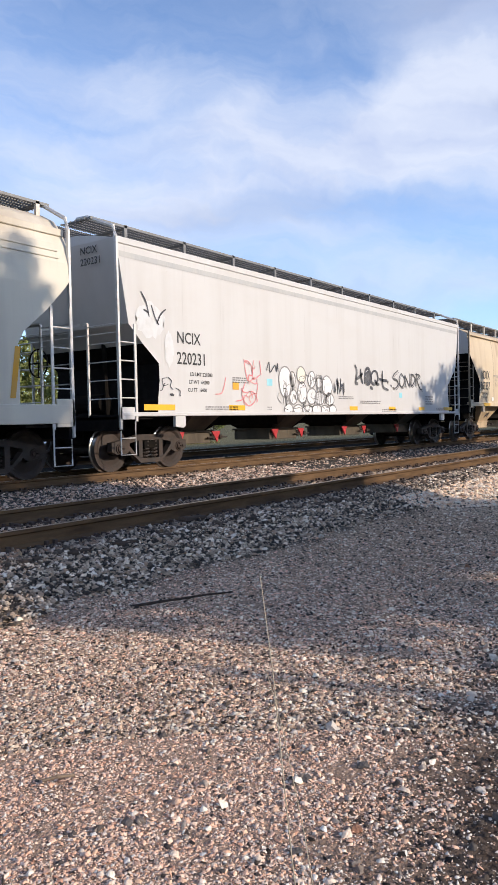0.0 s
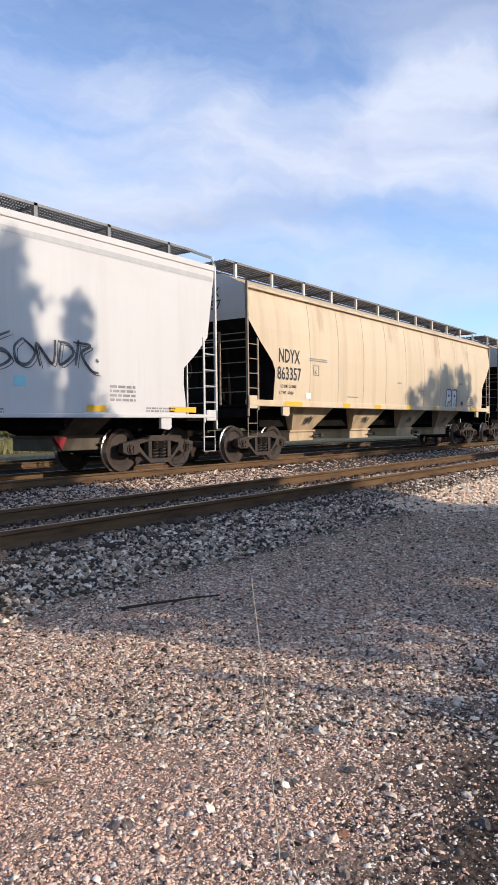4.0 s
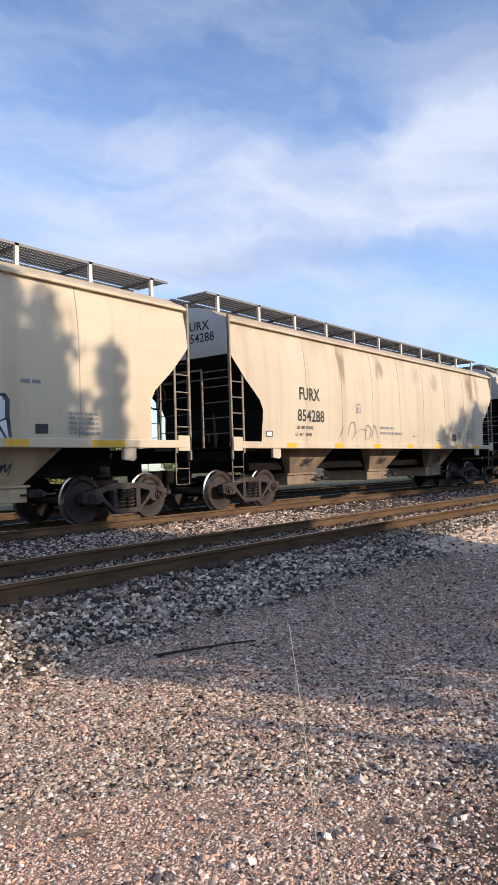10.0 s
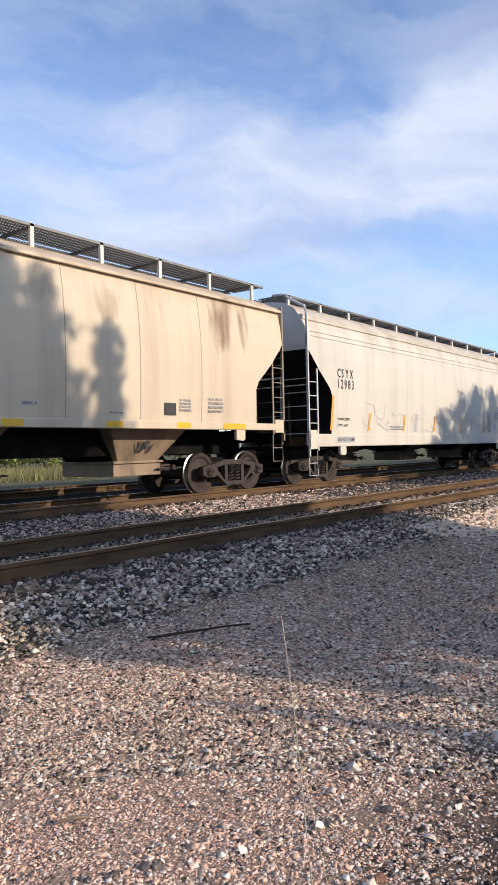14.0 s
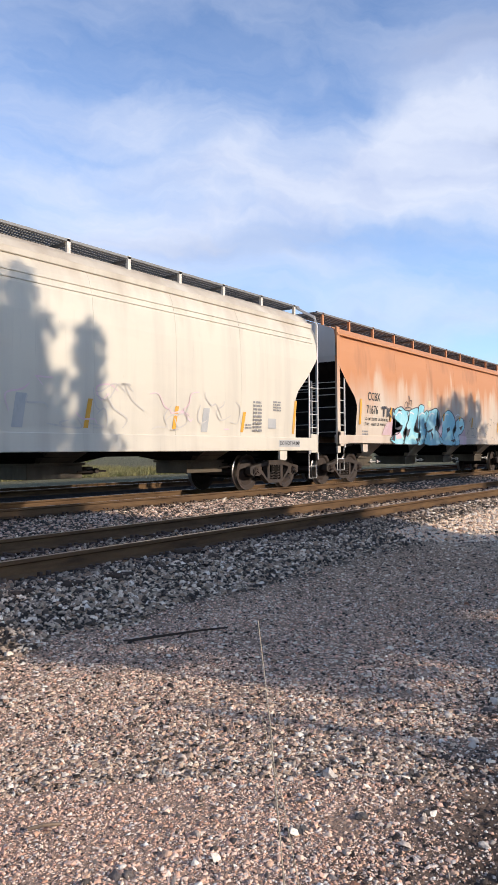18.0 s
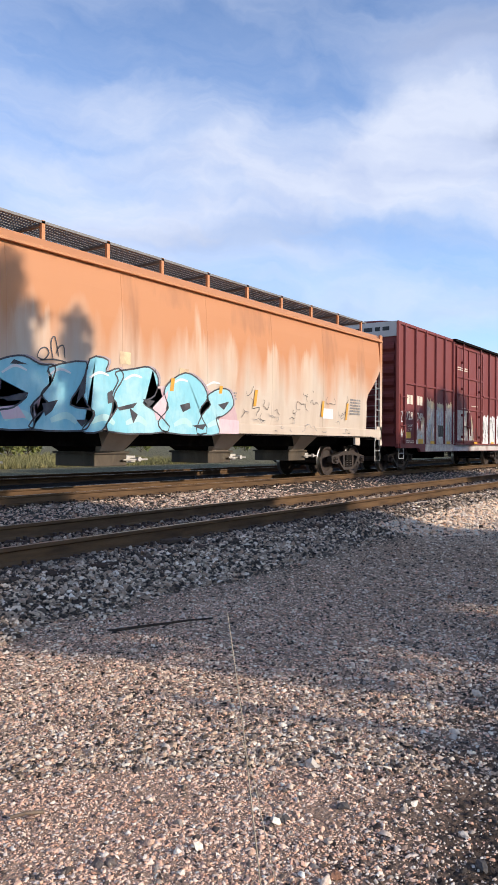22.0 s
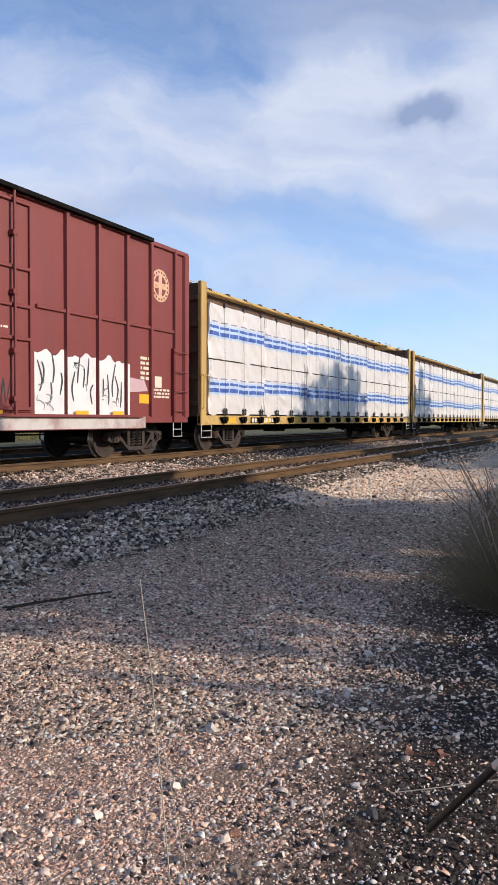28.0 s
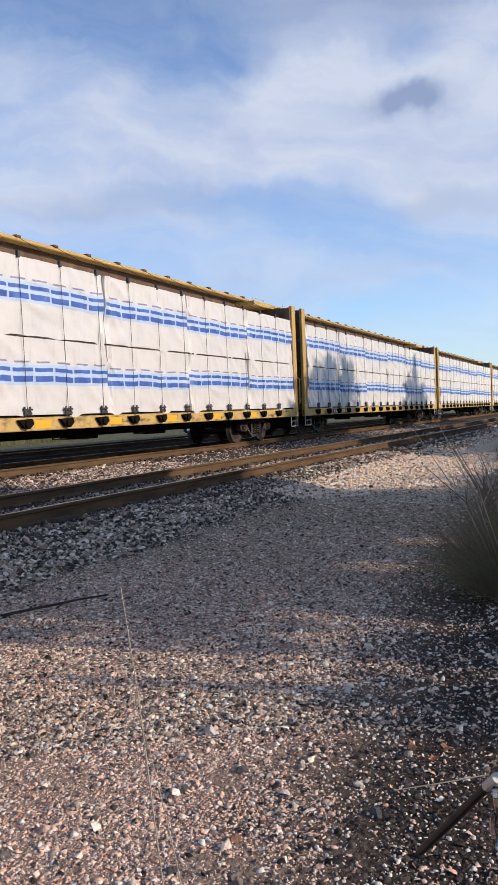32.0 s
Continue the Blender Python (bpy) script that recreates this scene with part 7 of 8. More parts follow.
def stones(name, xy, size, kind, material, label, sink=0.35, seed=1, jitter=0.28, flat=0.7, tilt=0.35, pile=0.0):
    """Many loose stones as one mesh, half settled into the ground."""
    rng = np.random.default_rng(seed)
    v, f = base_shape(kind)
    n, k = len(xy), len(v)
    p = v[None] * (1 + jitter * rng.standard_normal((n, k, 1)).clip(-1.4, 1.4)) + 0.10 * rng.standard_normal((n, k, 3))
    p *= (size[:, None] * (1 + 0.25 * rng.standard_normal((n, 3)).clip(-1.5, 1.5)) * np.array([1.1, 0.9, flat]))[:, None, :]
    a, b = rng.uniform(0, 2 * np.pi, n), rng.normal(0, tilt, n)
    ca, sa, cb, sb = np.cos(a), np.sin(a), np.cos(b), np.sin(b)
    R = np.zeros((n, 3, 3))
    R[:, 0, 0], R[:, 0, 1], R[:, 1, 0], R[:, 1, 1], R[:, 2, 2] = ca, -sa, sa, ca, 1
    T = np.zeros((n, 3, 3))
    T[:, 0, 0], T[:, 1, 1], T[:, 1, 2], T[:, 2, 1], T[:, 2, 2] = 1, cb, -sb, sb, cb
    p = np.einsum("nij,nkj->nki", R @ T, p)
    z = np.array([ground_z(x, y) for x, y in xy])
    p[:, :, 0] += xy[:, 0, None]
    p[:, :, 1] += xy[:, 1, None]
    p[:, :, 2] += (z + size * flat * (1 - 2 * sink) * 0.8 + pile * size * rng.uniform(-0.6, 1.0, n))[:, None]
    me = bpy.data.meshes.new(name)
    nf = len(f) * n
    me.vertices.add(n * k)
    me.vertices.foreach_set("co", p.reshape(-1).astype(np.float32))
    idx = (f[None] + (np.arange(n) * k)[:, None, None]).reshape(-1)
    me.loops.add(nf * 3)
    me.loops.foreach_set("vertex_index", idx.astype(np.int32))
    me.polygons.add(nf)
    me.polygons.foreach_set("loop_start", (np.arange(nf) * 3).astype(np.int32))
    me.polygons.foreach_set("loop_total", np.full(nf, 3, dtype=np.int32))
    me.update(calc_edges=True)
    me.materials.append(material)
    return tagged(new(name, me), label, "gravel", kind="stuff")


def ballast_edge(x):
    return 4.42 + 0.18 * noise.noise((x * 0.9, 3.3, 0)) + 0.10 * noise.noise((x * 3.1, 7.7, 0)) - 0.02 * max(0, 6 - x)


def soil_patch(x, y):
    """1 on the dark bare soil by the shrub, 0 on the gravel."""
    e = 1.52 + 0.10 * (x - 2.0) + 0.30 * noise.noise((x * 1.1, y * 1.1, 9)) + 0.14 * noise.noise((x * 3.7, y * 3.7, 2))
    return min(1.0, max(0.0, (e - y) / 0.60))


def coarse_band(x, y):
    """1 along the belt of coarse mixed chips between the gravel and the bare soil, 0 away from it."""
    d = y - (1.55 + 0.12 * (x - 2.0) + 0.25 * noise.noise((x * 0.9, y * 0.9, 21)))
    return math.exp(-(d / 0.55) ** 2)


def scatter_ground():
    rng = np.random.default_rng(11)
    # tan gravel in the foreground
    n = 225000
    r = np.exp(rng.uniform(np.log(1.6), np.log(8.8), n))
    a = np.radians(rng.uniform(0, 66, n))
    xy = np.stack([r * np.cos(a), r * np.sin(a)], 1)
    edge = np.array([ballast_edge(x) for x in xy[:, 0]])
    soil = np.array([soil_patch(x, y) for x, y in xy])
    xy = xy[(xy[:, 1] < edge + 0.15) & (rng.random(len(xy)) > 0.60 * ((xy[:, 0] - 4.6) / 2.0).clip(0, 1)) & (rng.random(len(xy)) > 0.90 * soil)]
    r = np.hypot(xy[:, 0], xy[:, 1])
    size = (0.0024 + 0.0021 * rng.gamma(1.1, 0.9, len(xy)).clip(0, 5)) * (0.62 + 0.10 * r)
    stones("gravel", xy, size, "chip", M_gravel, "fine tan and grey gravel", 0.28, 2, 0.28, 0.72, 0.35, 0.7)
    # coarser, greyer gravel further out
    n = 110000
    r = 3.4 + 14.0 * rng.random(n) ** 1.7
    a = np.radians(rng.uniform(-4, 60, n))
    xy = np.stack([r * np.cos(a), r * np.sin(a)], 1)
    edge = np.array([ballast_edge(x) for x in xy[:, 0]])
    soil = np.array([soil_patch(x, y) for x, y in xy])
    xy = xy[(xy[:, 1] < edge + 0.1) & (rng.random(len(xy)) > 0.78 * soil)]
    size = 0.0022 + 0.0022 * rng.gamma(1.3, 1.0, len(xy)).clip(0, 5) + 0.0008 * np.hypot(xy[:, 0], xy[:, 1])
    stones("gravel", xy, size, "chip", M_verge, "coarse grey and tan gravel along the track verge", 0.28, 6, 0.30, 0.75, 0.35, 0.6)
    # bigger scattered stones, thick along the belt beside the bare soil
    n = 44000
    r = np.exp(rng.uniform(np.log(1.7), np.log(9.0), n))
    a = np.radians(rng.uniform(-12, 70, n))
    xy = np.stack([r * np.cos(a), r * np.sin(a)], 1)
    belt = np.array([max(0.02 if y > 1.4 else 0.11, 1.1 * coarse_band(x, y) * min(1.0, max(0.25, (x - 1.9) / 1.6))) for x, y in xy])
    xy = xy[(xy[:, 1] < 4.6) & (rng.random(n) < 0.62 * belt)]
    size = 0.0046 + 0.0036 * rng.gamma(1.3, 1.0, len(xy)).clip(0, 4)
    stones("loose_stone", xy, size, "pebble", M_loose, "loose chips of stone scattered over the gravel", 0.32, 3, 0.38, 0.7, 0.5, 0.3)
    # dark crumbs of soil by the shrub
    p = np.stack([rng.uniform(1.8, 9.0, 70000), rng.uniform(-1.5, 2.2, 70000)], 1)
    soil = np.array([soil_patch(x, y) for x, y in p])
    p = p[rng.random(len(p)) < soil * (4.5 / (3.0 + p[:, 0])) ** 2]
    size = 0.0035 + 0.0032 * rng.gamma(1.3, 1.0, len(p)).clip(0, 4)
    stones("soil_crumb", p, size, "chip", M_crumb, "dark crumbly soil with bits of cinder", 0.3, 8, 0.34, 0.8)
    # small pale chips strewn over the soil, thinning out away from the gravel
    r = np.exp(rng.uniform(np.log(1.6), np.log(5.5), 30000))
    a = np.radians(rng.uniform(-8, 46, 30000))
    p = np.stack([r * np.cos(a), r * np.sin(a)], 1)
    p = p[rng.random(len(p)) < np.array([soil_patch(x, y) * min(0.85, 0.16 + 0.62 * max(0.0, y - 0.35)) for x, y in p])]
    size = (0.0022 + 0.0022 * rng.gamma(1.2, 0.9, len(p)).clip(0, 4)) * (0.7 + 0.10 * np.hypot(p[:, 0], p[:, 1]))
    stones("pale_chip", p, size, "pebble", M_chip, "small pale chips of stone strewn over dark soil", 0.3, 18, 0.34, 0.8, 0.5, 0.3)
    # thinner gravel over the rest of the yard
    p = np.stack([rng.uniform(-14, 22, 24000), rng.uniform(-7, 4.6, 24000)], 1)
    p = p[~((p[:, 0] > 1.2) & (p[:, 1] > -0.3) & (p[:, 0] < 12))]
    size = 0.008 + 0.006 * rng.gamma(1.3, 1.0, len(p)).clip(0, 4)
    stones("gravel", p, size, "chip", M_verge, "loose grey and tan gravel over the yard", 0.3, 9, 0.34, 0.8)
    # ballast: shoulder, between the rails, between the tracks
    pts = []
    for y0, y1, x0, x1, cnt in ((4.2, 5.85, 2.2, 9, 26000), (4.3, 5.85, 9, 19, 13000), (4.3, 5.85, 19, 45, 4500), (2.4, 4.6, 11.0, 22, 13000), (5.9, 7.3, 3.2, 12, 8500), (5.9, 7.3, 12, 34, 3600),
                                (7.4, 11.1, 4, 16, 14500), (7.4, 11.1, 16, 45, 6500), (11.3, 12.6, 4, 30, 2500)):
        p = np.stack([rng.uniform(x0, x1, cnt), rng.uniform(y0, y1, cnt)], 1)
        e = np.array([ballast_edge(x) for x in p[:, 0]])
        keep = (p[:, 1] > np.where(p[:, 0] > 10.5, e - 0.55 * (p[:, 0] - 10.5), e)) & ~((np.abs(np.abs(p[:, 1] - YN) - 0.7525) < 0.075)) & ~((np.abs(np.abs(p[:, 1] - YC) - 0.7525) < 0.075))
        pts.append(p[keep])
    xy = np.concatenate(pts)
    size = (0.0125 + 0.0070 * rng.gamma(2.0, 0.8, len(xy)).clip(0, 3.5)) * (1 + 0.012 * (xy[:, 0] - 4).clip(0, 30))
    crossing = (xy[:, 1] < 5.0) & (xy[:, 0] > 10.5)
    oily = (xy[:, 1] > 5.25 + 0.3 * rng.random(len(xy))) & (xy[:, 0] < 13)
    between = (xy[:, 1] > 7.45 + 0.25 * rng.random(len(xy))) & (xy[:, 1] < 10.9)
    oily &= ~between
    near = (xy[:, 0] < 13) & ~crossing & ~oily & ~between
    far = (xy[:, 0] >= 13) & ~crossing & ~between
    stones("ballast", xy[between], 0.82 * size[between], "chip", M_between, "pinkish crushed stone between the two tracks", 0.25, 15, 0.26, 0.8, 0.5, 0.7)
    stones("ballast", xy[near], 0.76 * size[near], "pebble", M_ballast, "grey crushed-stone railway ballast", 0.25, 4, 0.26, 0.66, 0.42, 0.9)
    stones("ballast", xy[oily], 0.78 * size[oily], "pebble", M_ballast_oily, "brown oil-stained ballast along the rails", 0.25, 14, 0.26, 0.9, 0.7, 0.7)
    stones("gravel", xy[crossing], 0.85 * size[crossing], "chip", M_cross, "pale tan crushed stone where the yard meets the line", 0.25, 12, 0.24, 0.9, 0.5, 0.5)
    stones("ballast", xy[far], size[far], "chip", M_ballast, "grey crushed-stone railway ballast", 0.25, 5, 0.24, 0.95, 0.5, 0.5)


def place_stone(x, y, s, colour, seed):
    rnd = random.Random(seed)
    bm = bmesh.new()
    bmesh.ops.create_icosphere(bm, subdivisions=1, radius=0.9)
    for v in bm.verts:
        k = 1 + 0.75 * noise.noise(v.co * 1.3 + Vector((seed, 0, 0)))
        v.co = Vector((v.co.x * s * 1.25 * k, v.co.y * s * k, v.co.z * s * 0.75 * k))
    ob = part("stone", bm, colour)
    ob.matrix_basis = pose(x, y, ground_z(x, y) + 0.35 * s, 0, 12, rnd.uniform(0, 360))
    tagged(ob, "pale angular stone lying on the gravel", "stone", "single stones")


M_rotten = mat("dark_rotten_wood", (0.055, 0.042, 0.034), 0.9, 0, (((0.12, 0.095, 0.075), (30, 30, 12), 0.5, 0.75, 0.6),), 0.3, 60)
M_pale_stone = mat("pale_stone", (0.58, 0.53, 0.47), 0.85, 0, (((0.40, 0.34, 0.29), (25, 25, 25), 0.4, 0.7, 0.7),), 0.5, 60)
M_red_stone = mat("reddish_stone", (0.34, 0.17, 0.10), 0.85, 0, (((0.22, 0.11, 0.07), (25, 25, 25), 0.4, 0.7, 0.7),), 0.5, 60)
M_dark_stone = mat("dark_stone", (0.07, 0.065, 0.065), 0.85, 0, (((0.12, 0.11, 0.10), (25, 25, 25), 0.4, 0.7, 0.7),), 0.5, 60)


def sleepers():
    for yc in (YN, YC):
        me = None
        for k in range(110):
            x = -6 + 0.53 * k
            if me is None:
                bm = bmesh.new()
                box(bm, -0.115, 0.115, -1.3, 1.3, -0.17, 0.0, 0.012)
                me = bpy.data.meshes.new("sleeper")
                bm.to_mesh(me)
                bm.free()
                me.materials.append(M_tie)
                pl = bmesh.new()
                for s in (-1, 1):
                    box(pl, -0.09, 0.09, s * 0.7525 - 0.17, s * 0.7525 + 0.17, 0.0, 0.02)
                    for dy in (-0.10, 0.10):
                        for dx in (-0.05, 0.05):
                            box(pl, dx - 0.016, dx + 0.016, s * 0.7525 + dy - 0.02, s * 0.7525 + dy + 0.02, 0.02, 0.06)
                    # anchors gripping the rail foot on both sides of the sleeper
                    for dx in (-0.15, 0.15):
                        box(pl, dx - 0.03, dx + 0.03, s * 0.7525 - 0.12, s * 0.7525 + 0.12, -0.02, 0.035, 0.01)
                mp = bpy.data.meshes.new("rail_fixing")
                pl.to_mesh(mp)
                pl.free()
                mp.materials.append(M_spike)
            ob = part("sleeper", me, None)
            rnd = random.Random(k + int(yc * 10))
            ob.matrix_basis = pose(x + rnd.uniform(-0.02, 0.02), yc + rnd.uniform(-0.05, 0.05), -0.192 , 0, 0, rnd.uniform(-0.6, 0.6))
            tagged(ob, "weathered dark timber sleeper bedded in ballast", "railway sleeper", "sleepers", "structure")
            part("rail_fixing", mp, None, ob)


def blade(vs, fs, base, tip, w, bend, rnd, n=4):
    """A thin grass blade: a narrow folded strip."""
    b, t = Vector(base), Vector(tip)
    side = (t - b).cross(Vector((rnd.uniform(-1, 1), rnd.uniform(-1, 1), 0.2))).normalized()
    i0 = len(vs)
    for k in range(n + 1):
        q = k / n
        p = b.lerp(t, q) + Vector((bend[0], bend[1], -0.4 * (abs(bend[0]) + abs(bend[1])))) * q * q
        ww = w * (1 - 0.85 * q)
        vs.append(p - side * ww)
        vs.append(p + side * ww)
    for k in range(n):
        fs.append((i0 + 2 * k, i0 + 2 * k + 1, i0 + 2 * k + 3, i0 + 2 * k + 2))


def mesh_of(name, vs, fs, material):
    me = bpy.data.meshes.new(name)
    me.from_pydata([tuple(v) for v in vs], [], fs)
    for mm in (material if isinstance(material, (list, tuple)) else [material]):
        me.materials.append(mm)
    return me


def shrub(x, y, h, r, n, seed):
    rnd = random.Random(seed)
    root = empty("shrub", "dry grey-green broom-like shrub growing out of the gravel", "shrub", "", (x, y, ground_z(x, y)))
    for lay in range(6):
        vs, fs = [], []
        for k in range(n // 6):
            a = rnd.uniform(0, 2 * math.pi)
            q = rnd.random() ** 0.7
            hh = h * rnd.uniform(0.25, 1.0) * (1 - 0.30 * q)
            b = (0.28 * r * q * math.cos(a) + rnd.gauss(0, 0.06), 0.28 * r * q * math.sin(a) + rnd.gauss(0, 0.06), -0.02)
            t = (b[0] + r * q * math.cos(a) * rnd.uniform(0.5, 1.0), b[1] + r * q * math.sin(a) * rnd.uniform(0.5, 1.0), hh)
            blade(vs, fs, b, t, rnd.uniform(0.0010, 0.0024), (rnd.gauss(0, 0.14), rnd.gauss(0, 0.14)), rnd)
        part("stem_clump", mesh_of("stem_clump", vs, fs, (M_bushleaf, M_bushdry)[lay % 3 == 2]), None, root)
    for k in range(34):
        bm = bmesh.new()
        a = rnd.uniform(0, 2 * math.pi)
        q = rnd.uniform(0.3, 1.0)
        pts = [(0.1 * math.cos(a), 0.1 * math.sin(a), 0), (r * 0.55 * q * math.cos(a), r * 0.55 * q * math.sin(a), h * 0.65), (r * q * math.cos(a + 0.1), r * q * math.sin(a + 0.1), h * rnd.uniform(0.8, 1.22))]
        tube(bm, pts, 0.006, 5, 0, 0.0022)
        mid = Vector(pts[1])
        for j in range(3):
            tube(bm, [mid, mid + Vector((rnd.gauss(0, 0.10), rnd.gauss(0, 0.10), rnd.uniform(0.12, 0.3)))], 0.003, 4, 0, 0.001)
        part("twig", bm, M_twig if k % 3 else M_straw, root)


STALKS = []


def stalk(pts, r, label, foot=None):
    """A dry stalk; one with a foot of its own sways about it."""
    bm = bmesh.new()
    tube(bm, pts, r, 5, 0, r * 0.5)
    ob = tagged(part("grass_stalk", bm, M_straw), label, "grass", "dry stalks")
    if foot:
        ob.location = (*foot, GZ)
        STALKS.append(ob)


M_straw = mat("straw_stalk", (0.50, 0.43, 0.33), 0.6, 0, (((0.35, 0.27, 0.18), (30, 30, 12), 0.4, 0.7, 0.7),))


def link(bm, c, ax, up, a=0.0185, b=0.0075, r=0.0032):
    """One oval chain link in the plane of ax and up."""
    pts = []
    for k in range(17):
        t = 2 * math.pi * k / 16
        p = Vector(c) + Vector(up) * (a * math.sin(t)) + Vector(ax) * (b * math.cos(t))
        pts.append(p)
    tube(bm, pts, r, 6)


def ground_things():
    for x, y, s, m, k in ((2.94, 1.72, 0.036, M_pale_stone, 1), (2.27, 1.25, 0.022, M_red_stone, 2), (7.34, 4.38, 0.045, M_pale_stone, 3), (3.65, 1.33, 0.026, M_pale_stone, 4), (3.9, 1.55, 0.028, M_pale_stone, 5),
                          (4.25, 1.41, 0.03, M_pale_stone, 6), (3.59, 1.32, 0.022, M_pale_stone, 7), (2.77, 0.99, 0.02, M_pale_stone, 8), (2.55, 2.1, 0.017, M_pale_stone, 9), (2.6, 0.87, 0.024, M_dark_stone, 10),
                          (2.48, 1.58, 0.024, M_dark_stone, 11), (2.7, 1.45, 0.026, M_dark_stone, 12), (3.3, 1.25, 0.02, M_dark_stone, 13), (6.75, 2.45, 0.03, M_red_stone, 14), (2.05, 1.35, 0.02, M_dark_stone, 15)):
        place_stone(x, y, s, m, k)
    # fallen stick by the ballast edge
    bm = bmesh.new()
    tube(bm, [(4.78, 3.70, GZ + 0.02), (4.55, 3.78, GZ + 0.035), (4.35, 3.865, GZ + 0.035), (4.20, 3.96, GZ + 0.03), (4.02, 4.09, GZ + 0.015)], 0.007, 7, 0, 0.012)
    tube(bm, [(4.43, 3.83, GZ + 0.035), (4.30, 3.80, GZ + 0.03)], 0.006, 5, 0, 0.003)
    tagged(part("fallen_stick", bm, M_rotten), "dark fallen stick lying on the gravel", "stick")
    bm = bmesh.new()
    tube(bm, [(1.86, 2.40, GZ + 0.02), (1.90, 2.36, GZ + 0.03), (1.96, 2.33, GZ + 0.02)], 0.007, 6)
    tagged(part("broken_twig", bm, M_twig), "short dark broken twig on the gravel", "twig")
    bm = bmesh.new()
    tube(bm, [(2.73, 0.84, GZ + 0.02), (2.80, 0.67, GZ + 0.05), (2.86, 0.55, GZ + 0.07), (2.92, 0.38, GZ + 0.10)], 0.0022, 5)
    tagged(part("broken_twig", bm, M_straw), "thin pale bent twig over dark soil", "twig")
    # wood scrap by the near rail
    bm = bmesh.new()
    box(bm, -0.22, 0.22, -0.06, 0.06, 0, 0.05, 0.01)
    ob = tagged(part("wood_scrap", bm, M_tie), "split scrap of sleeper wood on the ballast", "wood scrap")
    ob.matrix_basis = pose(6.52, 5.60, ground_z(6.5, 5.6) + 0.03, 2, 4, 8)
    # leaves
    for x, y, s, k in ((3.09, 0.86, 0.020, 1), (3.12, 0.73, 0.018, 2), (3.02, 0.76, 0.013, 3)):
        bm = bmesh.new()
        rim = [bm.verts.new((s * (1 + 0.3 * math.sin(5 * t)) * math.cos(t) * 1.3, s * (1 + 0.3 * math.sin(5 * t)) * math.sin(t), 0.012 * math.sin(2 * t + k))) for t in np.linspace(0, 2 * math.pi, 16)[:-1]]
        c = bm.verts.new((0, 0, 0.006))
        for i in range(15):
            bm.faces.new((c, rim[i], rim[(i + 1) % 15]))
        ob = tagged(part("fallen_leaf", bm, M_leaf), "dry orange fallen leaf", "leaf", "fallen leaves")
        ob.matrix_basis = pose(x, y, ground_z(x, y) + 0.025, 8, -10, 40 * k)
    # dry stalks in front of the camera
    stalk([(0.02, -0.06, 0), (0.01, -0.02, 0.43), (0.002, 0.01, 0.80), (0.0, 0.04, 1.03)], 0.0021, "tall pale dry grass stalk swaying over the gravel", (1.51, 1.05))
    stalk([(0.05, -0.10, 0), (0.035, -0.04, 0.40), (0.01, 0.0, 0.66), (-0.03, 0.02, 0.82)], 0.0014, "pale dry grass stalk standing in the gravel", (1.51, 1.04))
    stalk([(0.72, 0.80, GZ), (0.70, 0.82, 0.1), (0.672, 0.84, 0.38)], 0.0011, "pale dry grass stalk standing in the gravel")
    stalk([(0.70, 0.86, GZ), (0.68, 0.88, 0.1), (0.66, 0.905, 0.34)], 0.0011, "pale dry grass stalk standing in the gravel")
    # sagging chain with an iron rod hooked to it, hung from a stake
    post = empty("chain_stake", "rusty steel stake holding a galvanised chain", "fence stake", "", (0.815, 0.0, GZ))
    bm = bmesh.new()
    box(bm, -0.025, 0.025, -0.025, 0.025, -0.1, 1.50, 0.004)
    part("stake", bm, M_rod, post)
    knots = [Vector(p) for p in ((0.808, 0.018, 1.02), (0.840, 0.090, 0.80), (0.868, 0.200, 0.615), (0.846, 0.187, 0.52), (0.805, 0.172, 0.10), (0.78, 0.175, -0.43))]
    path = []
    for i in range(5):
        for k in range(8):
            path.append(knots[i].lerp(knots[i + 1], k / 8))
    path.append(knots[-1])
    # walk along the curve, a link every 32 mm, turned by turns
    pos, acc, k = path[0], 0.0, 0
    for p, q in zip(path, path[1:]):
        seg = (q - p).length
        d = (q - p).normalized()
        while acc < seg:
            c = p + d * acc
            side = d.cross(Vector((1, 0, 0))).normalized() if k % 2 else d.cross(d.cross(Vector((1, 0, 0)))).normalized()
            bm = bmesh.new()
            link(bm, c - Vector(post.location), side, d)
            part("chain_link", bm, M_chain, post)
            acc += 0.029
            k += 1
        acc -= seg
    bm = bmesh.new()
    o = Vector(post.location)
    tube(bm, [Vector((0.862, 0.199, 0.619)) - o, Vector((0.8753, 0.2104, 0.6016)) - o, Vector((0.9766, 0.2988, 0.4634)) - o], 0.0044, 10)
    part("iron_rod", bm, M_rod, post, "dark iron rod hooked on the chain")
    bm = bmesh.new()
    tube(bm, [Vector((0.860, 0.197, 0.621)) - o, Vector((0.874, 0.2093, 0.6035)) - o], 0.0052, 10, 0, 0.0046)
    part("rod_ferrule", bm, M_bars, post, "pale worn metal ferrule")
    shrub(5.90, 0.74, 1.08, 0.85, 5400, 3)
    shrub(7.6, -0.3, 1.0, 0.7, 900, 4)


scatter_ground()
ground_things()


